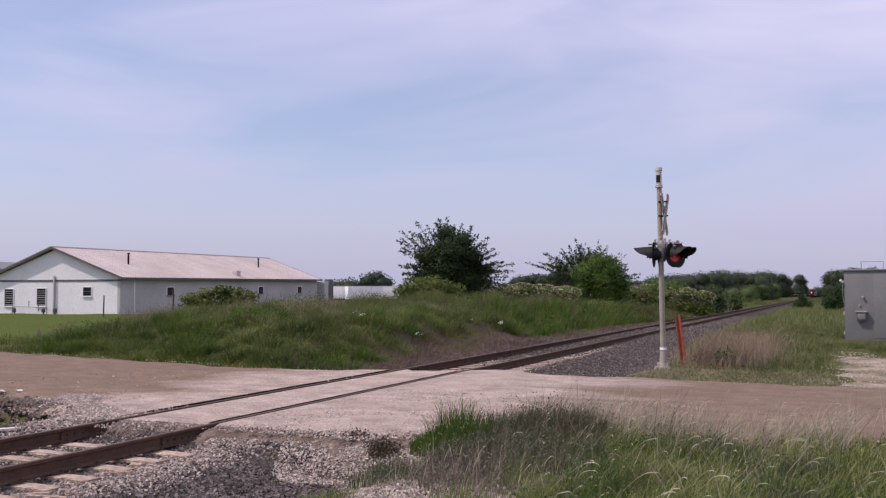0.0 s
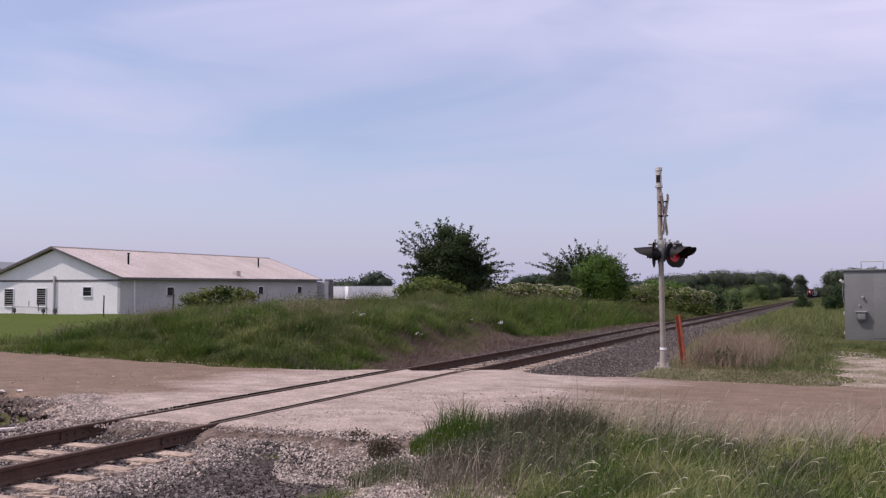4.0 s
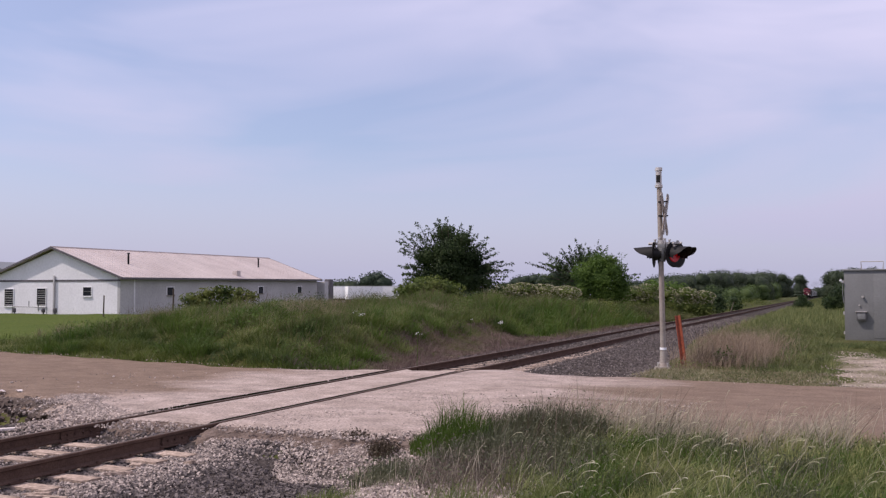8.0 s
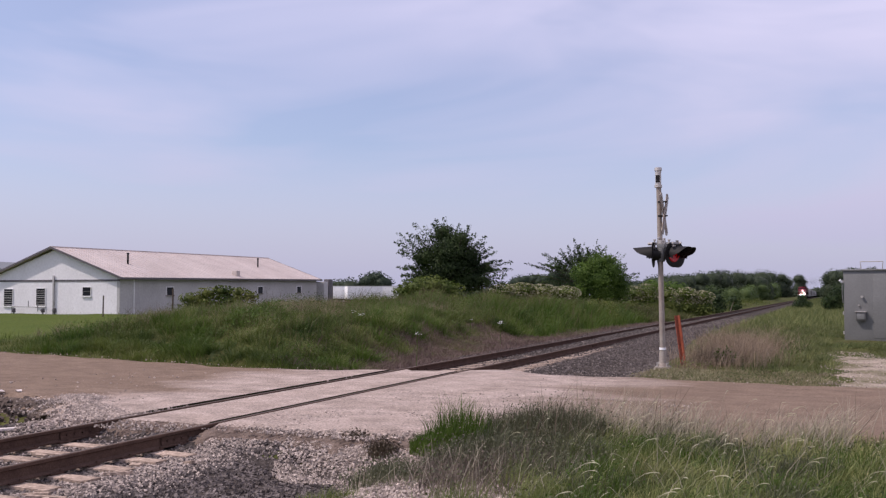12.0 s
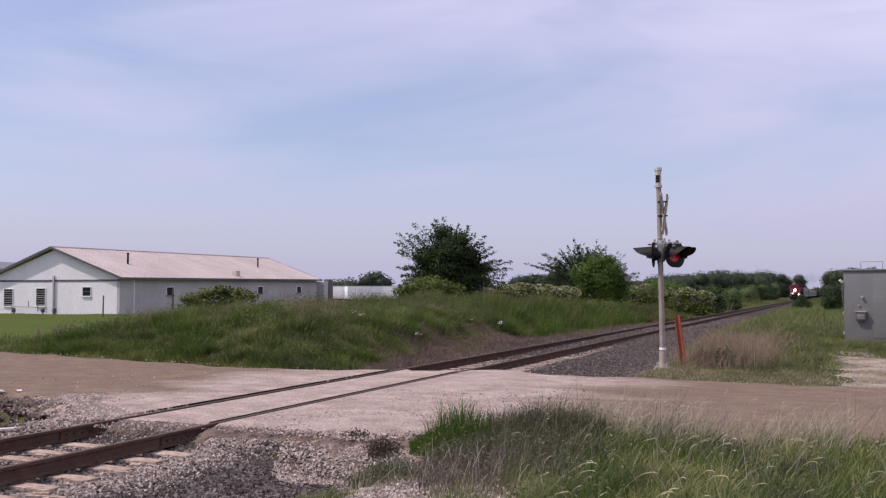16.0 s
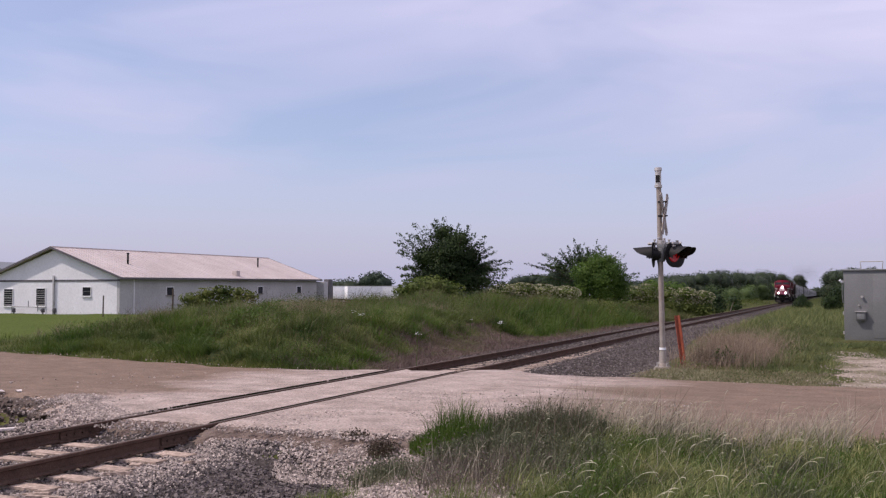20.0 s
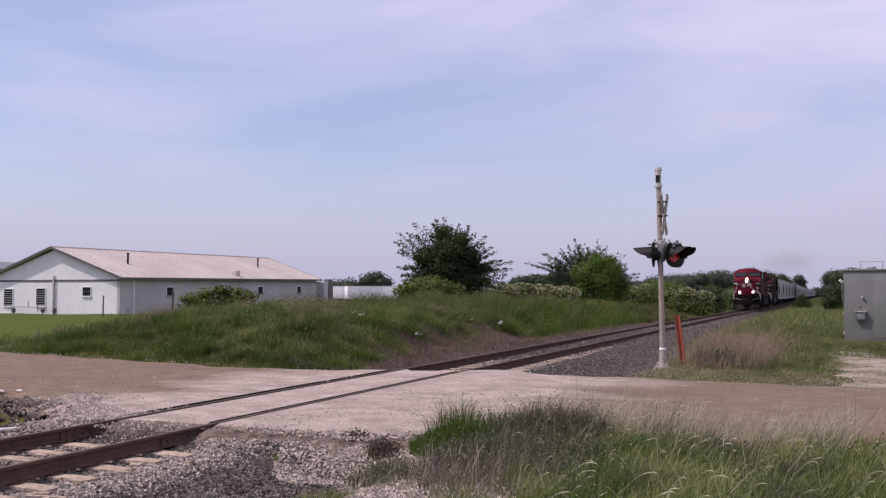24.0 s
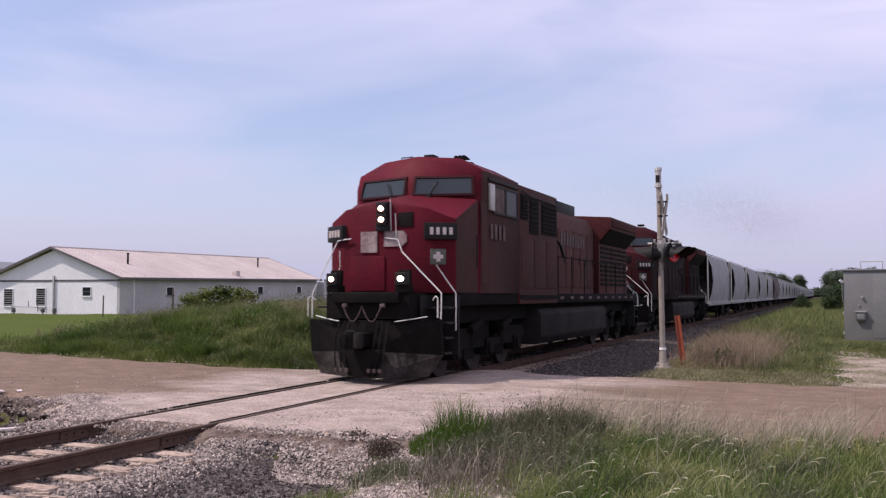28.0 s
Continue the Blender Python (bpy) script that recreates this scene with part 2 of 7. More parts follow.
# ---- mesh helpers ----
class Geo:
    """Collects vertices and faces of one mesh."""

    def __init__(self):
        self.v, self.f = [], []

    def add(self, verts, faces):
        k = len(self.v)
        self.v += [tuple(p) for p in verts]
        self.f += [tuple(i + k for i in q) for q in faces]
        return self

    def box(self, x0, x1, y0, y1, z0, z1, m=None):
        vs = [Vector((x, y, z)) for x in (x0, x1) for y in (y0, y1) for z in (z0, z1)]
        if m is not None:
            vs = [m @ p for p in vs]
        return self.add(vs, [(0, 1, 3, 2), (4, 6, 7, 5), (0, 4, 5, 1), (2, 3, 7, 6), (0, 2, 6, 4), (1, 5, 7, 3)])

    def cyl(self, p0, p1, r0, r1=None, n=12, caps=True):
        p0, p1, r1 = Vector(p0), Vector(p1), r0 if r1 is None else r1
        d = (p1 - p0).normalized()
        a = d.orthogonal().normalized()
        b = d.cross(a)
        ring = [(a * math.cos(i * math.tau / n) + b * math.sin(i * math.tau / n)) for i in range(n)]
        vs = [p0 + q * r0 for q in ring] + [p1 + q * r1 for q in ring]
        fs = [(i, (i + 1) % n, n + (i + 1) % n, n + i) for i in range(n)]
        if caps:
            fs += [tuple(range(n))[::-1], tuple(range(n, 2 * n))]
        return self.add(vs, fs)

    def tube(self, pts, r, n=8):
        """A bent pipe through the points."""
        pts = [Vector(p) for p in pts]
        vs, fs = [], []
        a = None
        for i, p in enumerate(pts):
            d = (pts[min(i + 1, len(pts) - 1)] - pts[max(i - 1, 0)]).normalized()
            a = d.orthogonal().normalized() if a is None else (a - d * a.dot(d)).normalized()
            b = d.cross(a)
            rr = r[i] if isinstance(r, (list, tuple)) else r
            vs += [p + (a * math.cos(k * math.tau / n) + b * math.sin(k * math.tau / n)) * rr for k in range(n)]
        for i in range(len(pts) - 1):
            fs += [(i * n + k, i * n + (k + 1) % n, (i + 1) * n + (k + 1) % n, (i + 1) * n + k) for k in range(n)]
        fs += [tuple(range(n))[::-1], tuple(range((len(pts) - 1) * n, len(pts) * n))]
        return self.add(vs, fs)

    def prism(self, outline, axis, a, b):
        """An outline in the plane across the axis, drawn out from a to b. x: (y, z); y: (x, z); z: (x, y)."""
        def at(p, t):
            return (t, p[0], p[1]) if axis == "x" else (p[0], t, p[1]) if axis == "y" else (p[0], p[1], t)
        n = len(outline)
        vs = [at(p, a) for p in outline] + [at(p, b) for p in outline]
        return self.add(vs, [(i, (i + 1) % n, n + (i + 1) % n, n + i) for i in range(n)] + [tuple(range(n))[::-1], tuple(range(n, 2 * n))])

    def loft(self, rings, close=True):
        """Skins rings of equal length, with both ends shut."""
        n = len(rings[0])
        vs = [p for ring in rings for p in ring]
        fs = []
        for j in range(len(rings) - 1):
            fs += [(j * n + i, j * n + (i + 1) % n, (j + 1) * n + (i + 1) % n, (j + 1) * n + i) for i in range(n)]
        if close:
            fs += [tuple(range(n))[::-1], tuple(range((len(rings) - 1) * n, len(rings) * n))]
        return self.add(vs, fs)

    def mesh(self, name, material, bevel=0.0, smooth=35):
        me = bpy.data.meshes.new(name)
        me.from_pydata([tuple(p) for p in self.v], [], self.f)
        bm = bmesh.new()
        bm.from_mesh(me)
        bmesh.ops.recalc_face_normals(bm, faces=bm.faces)
        if bevel:
            es = [e for e in bm.edges if len(e.link_faces) == 2 and e.calc_face_angle(0) > 0.6]
            bmesh.ops.bevel(bm, geom=es, offset=bevel, segments=2, affect="EDGES", profile=0.6, clamp_overlap=True)
        bm.to_mesh(me)
        bm.free()
        me.materials.append(material)
        if smooth:
            me.shade_smooth()
            me.set_sharp_from_angle(angle=radians(smooth))
        return me

    def part(self, name, material, parent=None, label="", bevel=0.0, smooth=35, m=None, flank=None):
        ob = new(name, self.mesh(name, material, bevel, smooth))
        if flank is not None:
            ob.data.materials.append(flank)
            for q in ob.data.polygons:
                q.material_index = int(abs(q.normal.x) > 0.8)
        if parent is not None:
            ob.parent = parent
        if m is not None:
            ob.matrix_basis = m
        return tagged(ob, label)


def thing(name, m, label, category, group="", kind=""):
    """An Empty at a thing's base, that carries its parts."""
    ob = new(name)
    ob.empty_display_size = 0.3
    ob.matrix_basis = m
    return tagged(ob, label, category, group, kind)


def sheet(name, verts, faces, material, label="", category="", kind="", smooth=True, parent=None):
    """One joined mesh from arrays, for grass, leaves and stones."""
    me = bpy.data.meshes.new(name)
    me.from_pydata(np.asarray(verts, float).tolist(), [], faces if isinstance(faces, list) else faces.tolist())
    me.materials.append(material)
    if smooth:
        me.shade_smooth()
    ob = new(name, me)
    if parent is not None:
        ob.parent = parent
    return tagged(ob, label, category, "", kind)


RNG = np.random.default_rng(7)


def blades(px, py, pz, height, width, lean=0.35, wind=(0.25, -0.1), fine=True, throw=(0.0, 0.0)):
    """Curved tapering grass blades at the places given: vertices and faces."""
    n = len(px)
    ang = RNG.uniform(0, math.tau, n)
    bend = RNG.uniform(0.1, 1.0, n) * lean * height
    bx, by = np.cos(ang) * bend + wind[0] * height + throw[0], np.sin(ang) * bend + wind[1] * height + throw[1]
    side = RNG.uniform(0, math.tau, n)
    sx, sy = np.cos(side) * width / 2, np.sin(side) * width / 2
    if not fine:
        v = np.zeros((n, 5, 3))
        for k, (h, o, w) in enumerate(((0.0, 0.0, 1.0), (0.55, 0.3, 0.8))):
            cx, cy, cz = px + bx * o, py + by * o, pz + height * h
            v[:, 2 * k] = np.stack([cx - sx * w, cy - sy * w, cz], 1)
            v[:, 2 * k + 1] = np.stack([cx + sx * w, cy + sy * w, cz], 1)
        v[:, 4] = np.stack([px + bx, py + by, pz + height * RNG.uniform(0.86, 1.0, n)], 1)
        b = (np.arange(n) * 5)[:, None]
        return v.reshape(-1, 3), (b + [0, 1, 3, 2]).tolist() + (b + [2, 3, 4]).tolist()
    v = np.zeros((n, 7, 3))
    for k, (h, o, w) in enumerate(((0.0, 0.0, 1.0), (0.4, 0.16, 0.85), (0.75, 0.5, 0.5))):
        cx, cy, cz = px + bx * o, py + by * o, pz + height * h
        v[:, 2 * k] = np.stack([cx - sx * w, cy - sy * w, cz], 1)
        v[:, 2 * k + 1] = np.stack([cx + sx * w, cy + sy * w, cz], 1)
    v[:, 6] = np.stack([px + bx, py + by, pz + height * RNG.uniform(0.86, 1.0, n)], 1)
    b = (np.arange(n) * 7)[:, None]
    quads = np.concatenate([b + [0, 1, 3, 2], b + [2, 3, 5, 4]], 0)
    return v.reshape(-1, 3), quads.tolist() + (b + [4, 5, 6]).tolist()


def leaves(centres, size, flat=0.5):
    """Small pointed leaves, folded on the midrib, at the places given."""
    n = len(centres)
    d = RNG.normal(size=(n, 3))
    d[:, 2] *= flat
    d /= np.linalg.norm(d, axis=1)[:, None]
    s = np.cross(d, RNG.normal(size=(n, 3)))
    s /= np.linalg.norm(s, axis=1)[:, None] + 1e-9
    u = np.cross(s, d)
    L = (size * RNG.uniform(0.6, 1.4, n))[:, None]
    v = np.stack([centres - d * L * 0.5, centres + s * L * 0.3 + u * L * 0.08, centres + d * L * 0.5, centres - s * L * 0.3 + u * L * 0.08], 1)
    b = (np.arange(n) * 4)[:, None]
    return v.reshape(-1, 3), np.concatenate([b + [0, 1, 2], b + [0, 2, 3]], 0).tolist()


def facing_leaves(centres, out, size, loose=0.75):
    """Small pointed leaves that turn their faces outwards and up, as leaves do to the light."""
    n = len(centres)
    u = out + np.array([0.0, 0.0, 0.45]) + RNG.normal(size=(n, 3)) * loose
    u /= np.linalg.norm(u, axis=1)[:, None]
    d = np.cross(u, RNG.normal(size=(n, 3)))
    d /= np.linalg.norm(d, axis=1)[:, None] + 1e-9
    s = np.cross(u, d)
    L = (size * RNG.uniform(0.6, 1.4, n))[:, None]
    v = np.stack([centres - d * L * 0.5, centres + s * L * 0.3 + u * L * 0.08, centres + d * L * 0.5, centres - s * L * 0.3 + u * L * 0.08], 1)
    b = (np.arange(n) * 4)[:, None]
    return v.reshape(-1, 3), np.concatenate([b + [0, 1, 2], b + [0, 2, 3]], 0).tolist()


def pebbles(px, py, pz, size):
    """Broken stones with eight uneven corners."""
    n = len(px)
    c = np.array([(x, y, z) for x in (-1, 1) for y in (-1, 1) for z in (-1, 1)], float)
    v = c[None] * RNG.uniform(0.45, 1.0, (n, 8, 3)) * (size * RNG.uniform(0.6, 1.3, n))[:, None, None] * 0.5
    v[:, :, 2] *= 0.75
    q = RNG.normal(size=(n, 4))
    w, x, y, z = (q / np.linalg.norm(q, axis=1)[:, None]).T
    turn = np.stack([np.stack([1 - 2 * (y * y + z * z), 2 * (x * y - w * z), 2 * (x * z + w * y)], 1),
                     np.stack([2 * (x * y + w * z), 1 - 2 * (x * x + z * z), 2 * (y * z - w * x)], 1),
                     np.stack([2 * (x * z - w * y), 2 * (y * z + w * x), 1 - 2 * (x * x + y * y)], 1)], 1)
    v = np.einsum("nij,nkj->nki", turn, v) + np.stack([px, py, pz], 1)[:, None]
    b = (np.arange(n) * 8)[:, None]
    q = [(0, 1, 3, 2), (4, 6, 7, 5), (0, 4, 5, 1), (2, 3, 7, 6), (0, 2, 6, 4), (1, 5, 7, 3)]
    return v.reshape(-1, 3), np.concatenate([b + list(k) for k in q], 0).tolist()


# ---- ground, road and track ----
def ss(a, b, x):
    t = np.clip((np.asarray(x, float) - a) / (b - a), 0, 1)
    return t * t * (3 - 2 * t)


def wob(x, y, s=1.0):
    """A gentle unevenness made of a few long waves."""
    return s * (np.sin(x * 1.31 + y * 0.57) * 0.4 + np.sin(y * 1.73 - x * 0.91 + 2) * 0.35 + np.sin(x * 3.1 + y * 2.7) * 0.15)


def bank_foot(x):
    return np.interp(-np.asarray(x, float), [1.5, 4, 10, 15, 30, 80], [18.6, 18.3, 19.6, 20.6, 22.5, 26])


def height(x, y):
    """The ground's height: track bed, ditch, weedy bank beside the track, lawn beyond."""
    x, y = np.asarray(x, float), np.asarray(y, float)
    z = -0.12 + 0.03 * wob(x, y)
    off_road = 1 - ss(8.9, 9.7, y) * (1 - ss(18.9, 19.6, y))
    bed = ss(4.6, 3.4, np.abs(x)) * off_road
    shoulder = -0.235 - 0.16 * ss(1.5, 3.3, np.abs(x)) - 0.12 * ss(1.5, 3.3, -x) * ss(9, 6, y)
    z = z * (1 - bed) + shoulder * bed
    f = bank_foot(x)
    amp = np.interp(y, [20, 30, 45, 80, 150], [0.80, 0.80, 0.62, 0.35, 0.25])
    bank = amp * ss(1.6, 5.4, -x) * (0.30 * ss(0, 0.5, y - f) + 0.70 * ss(0.2, 3.4, y - f)) * (1 - 0.75 * ss(10.5, 16.5, -x))
    z = z + bank + (0.05 * wob(x * 0.7, y * 0.7) + 0.13 * wob(x * 1.25, y * 1.05) * ss(0.3, 1.5, y - f) * (1 - ss(11, 16, -x))) * ss(2, 5, -x)
    z = z + 0.22 * ss(18, 34, -x) * ss(22, 40, y) + 0.1 * ss(4, 9, x) * ss(20, 32, y)
    z = z + (0.62 * np.exp(-(((x + 13) / 9.5) ** 2 + ((y - 45) / 15) ** 2)) + 0.25 * np.exp(-(((x + 10) / 6) ** 2 + ((y - 27) / 6) ** 2))) * ss(0.3, 3.5, y - f)
    # washed-out hollow beside the road, across the track
    z = z - 0.42 * np.exp(-(((x + 4.0) / 1.5) ** 2 + ((y - 10.3) / 0.75) ** 2))
    return z


def spread(parts):
    return np.concatenate([np.arange(a, b, s) for a, b, s in parts])


gx = spread([(-2600, -400, 220), (-400, -100, 30), (-100, -44, 4), (-44, 16, 0.5), (16, 60, 4), (60, 400, 34), (400, 2601, 220)])
gy = spread([(-600, -60, 90), (-60, -4, 8), (-4, 62, 0.5), (62, 160, 3.5), (160, 600, 40), (600, 3600, 300)])
GX, GY = np.meshgrid(gx, gy)
nx, ny = len(gx), len(gy)
idx = np.arange(nx * ny).reshape(ny, nx)
ground_faces = np.stack([idx[:-1, :-1], idx[:-1, 1:], idx[1:, 1:], idx[1:, :-1]], -1).reshape(-1, 4)
ground = sheet("ground", np.stack([GX, GY, height(GX, GY)], -1).reshape(-1, 3), ground_faces, M_SOIL,
               "rough earth and thatch of grass under the weeds", "ground", "structure")


def lawn_sheet():
    xs, ys = np.arange(-75, -12.9, 1.0), np.arange(22, 64, 1.0)
    X, Y = np.meshgrid(xs, ys)
    edge = bank_foot(X) + 2.2
    Z = height(X, Y) + 0.03 - 0.3 * ss(0.6, -0.4, Y - edge) - 0.3 * ss(-16, -13.5, X)
    k = np.arange(X.size).reshape(X.shape)
    fs = np.stack([k[:-1, :-1], k[:-1, 1:], k[1:, 1:], k[1:, :-1]], -1).reshape(-1, 4)
    return sheet("lawn", np.stack([X, Y, Z], -1).reshape(-1, 3), fs, M_LAWN, "mown green lawn before the white building", "lawn", "structure")


lawn_sheet()


def road_material():
    """Pale crushed stone round the rails that thins out into brown dirt."""
    m = surf("gravel_and_dirt_road", (0.41, 0.335, 0.292), (0.31, 0.25, 0.213), 0.95, spec=0.06, big=0.9, fine=34, bump=0.9, speck=0.36)
    n, l = m.node_tree.nodes, m.node_tree.links
    hs = next(q for q in n if q.bl_idname == "ShaderNodeHueSaturation")
    pale = hs.inputs["Color"].links[0].from_socket
    co = next(q for q in n if q.bl_idname == "ShaderNodeTexCoord")
    sx, ab = n.new("ShaderNodeSeparateXYZ"), n.new("ShaderNodeMath")
    l.new(co.outputs["Object"], sx.inputs["Vector"])
    tracks = n.new("ShaderNodeTexNoise")
    mp = n.new("ShaderNodeMapping")
    mp.inputs["Scale"].default_value = (0.24, 0.70, 1.0)
    l.new(co.outputs["Object"], mp.inputs["Vector"])
    l.new(mp.outputs["Vector"], tracks.inputs["Vector"])
    tracks.inputs["Scale"].default_value, tracks.inputs["Detail"].default_value = 1.0, 4
    ab.operation = "ABSOLUTE"
    sh = n.new("ShaderNodeMath")
    sh.operation = "SUBTRACT"
    sh.inputs[1].default_value = 0.9
    l.new(sx.outputs["X"], sh.inputs[0])
    l.new(sh.outputs["Value"], ab.inputs[0])
    mul = n.new("ShaderNodeMath")
    mul.operation = "MULTIPLY_ADD"
    mul.inputs[1].default_value = 7.0
    l.new(tracks.outputs["Fac"], mul.inputs[0])
    l.new(ab.outputs["Value"], mul.inputs[2])
    rg = n.new("ShaderNodeMapRange")
    rg.inputs["From Min"].default_value, rg.inputs["From Max"].default_value = 6.3, 8.2
    l.new(mul.outputs["Value"], rg.inputs["Value"])
    brown = n.new("ShaderNodeMix")
    brown.data_type = "RGBA"
    brown.inputs["A"].default_value, brown.inputs["B"].default_value = (0.224, 0.166, 0.125, 1), (0.170, 0.122, 0.091, 1)
    l.new(tracks.outputs["Fac"], brown.inputs["Factor"])
    rut, old = n.new("ShaderNodeMapRange"), hs.inputs["Value"].links[0].from_socket
    rut.inputs["From Min"].default_value, rut.inputs["From Max"].default_value = 0.36, 0.64
    rut.inputs["To Min"].default_value, rut.inputs["To Max"].default_value = 0.76, 1.12
    fine = n.new("ShaderNodeTexNoise")
    fm = n.new("ShaderNodeMapping")
    fm.inputs["Scale"].default_value = (1.6, 2.3, 1.0)
    l.new(co.outputs["Object"], fm.inputs["Vector"])
    l.new(fm.outputs["Vector"], fine.inputs["Vector"])
    fine.inputs["Scale"].default_value, fine.inputs["Detail"].default_value, fine.inputs["Roughness"].default_value = 1.0, 7, 0.7
    l.new(fine.outputs["Fac"], rut.inputs["Value"])
    both = n.new("ShaderNodeMath")
    both.operation = "MULTIPLY"
    l.new(old, both.inputs[0])
    l.new(rut.outputs["Result"], both.inputs[1])
    l.new(both.outputs["Value"], hs.inputs["Value"])
    mx = n.new("ShaderNodeMix")
    mx.data_type = "RGBA"
    l.new(rg.outputs["Result"], mx.inputs["Factor"])
    l.new(pale, mx.inputs["A"])
    l.new(brown.outputs["Result"], mx.inputs["B"])
    l.new(mx.outputs["Result"], hs.inputs["Color"])
    return m


M_ROAD = road_material()


def road_piece(name, x0, x1, lo, hi, label):
    """A strip of the road between two ragged edges, with its own thickness."""
    xs = np.arange(x0, x1 + 0.01, 0.25 if x1 - x0 < 30 else 0.5)
    ts = np.linspace(0, 1, 41)
    X = np.repeat(xs[:, None], len(ts), 1)
    rough = 0.12 * np.sin(xs * 2.3) + 0.08 * np.sin(xs * 5.1 + 1) + 0.05 * np.sin(xs * 11.3)
    L, Hh = lo(xs) + rough, hi(xs) + np.roll(rough, 7)
    Y = L[:, None] + (Hh - L)[:, None] * ts[None]
    Z = -0.012 - 0.02 * ss(2, 8, np.abs(X)) + 0.012 * wob(X * 1.5, Y * 1.5) * ss(0.9, 2.5, np.abs(X))
    Z -= 0.17 * (ss(0.045, 0.0, ts) + ss(0.955, 1.0, ts))[None]
    k = np.arange(X.size).reshape(X.shape)
    fs = np.stack([k[:-1, :-1], k[1:, :-1], k[1:, 1:], k[:-1, 1:]], -1).reshape(-1, 4)
    return sheet(name, np.stack([X, Y, Z], -1).reshape(-1, 3), fs, M_ROAD, label, "road", "structure")


road_piece("road_west", -70, -0.80, lambda x: np.interp(x, [-70, -15, -5, -3.2, -2.2, -0.8], [12.4, 11.8, 11.4, 11.1, 10.2, 9.5]), lambda x: np.interp(x, [-70, -15, -10, -4, -2, -0.8], [26, 20.6, 19.6, 18.3, 18.6, 19.3]),
           "brown dirt road with a pale gravel apron by the rails")
road_piece("road_east", 0.80, 70, lambda x: np.interp(x, [0.8, 3, 4.2, 5.5, 70], [9.5, 9.8, 10.8, 11.9, 12.6]), lambda x: np.interp(x, [0.8, 1.5, 2.0, 2.8, 4, 9, 70], [19.8, 20.7, 20.1, 19.35, 19.5, 19.2, 19]),
           "dirt road leading off from the pale gravel crossing")
road_piece("crossing_surface", -0.66, 0.66, lambda x: 9.6 + 0 * x, lambda x: 19.5 + 0 * x, "pale crushed stone packed between the rails of the crossing")

def track_bed(y0, y1, name):
    """Fine dark ballast spread under the ties and down the shoulders."""
    xs, ys = np.arange(-2.2, 4.61, 0.2), np.concatenate([np.arange(y0, min(y1, y0 + 60), 0.4), np.arange(y0 + 60, y1, 12)])
    X, Y = np.meshgrid(xs, ys)
    edge = 4.4 - 1.5 * ss(24, 44, Y)
    Z = height(X, Y) + 0.012 - 0.10 * ss(edge - 0.2, edge + 0.2, X + 0.2 * np.sin(Y * 1.7)) - 0.05 * ss(1.9, 2.2, -X)
    k = np.arange(X.size).reshape(X.shape)
    fs = np.stack([k[:-1, :-1], k[:-1, 1:], k[1:, 1:], k[1:, :-1]], -1).reshape(-1, 4)
    return sheet(name, np.stack([X, Y, Z], -1).reshape(-1, 3), fs, M_BED, "dark crushed ballast bed under the track", "ballast bed", "structure")


track_bed(-12, 10.2, "track_bed_near")
track_bed(19.2, 900, "track_bed_far")

track = thing("railway_track", pose(0, 0, 0), "single track of brown rails on weathered wooden ties in ballast", "railway track", kind="structure")
RAIL = [(-0.07, -0.17), (0.07, -0.17), (0.07, -0.155), (0.012, -0.135), (0.010, -0.05), (0.034, -0.038), (0.035, -0.006), (0.026, -0.0005), (-0.026, -0.0005),
        (-0.035, -0.006), (-0.034, -0.038), (-0.010, -0.05), (-0.012, -0.135), (-0.07, -0.155)]
for side in (-0.7525, 0.7525):
    Geo().prism([(x + side, z) for x, z in RAIL], "y", -14, 1500).part("rail", M_RAIL, track, smooth=0)
    Geo().box(side - 0.024, side + 0.024, -14, 1500, -0.004, 0.0).part("rail_head", M_SHINE, track, "worn bright running surface", smooth=0)


# ---- crossing signal ----
M_REDLENS = glowing("lit_red_lens", (0.32, 0.004, 0.006), 0.17)


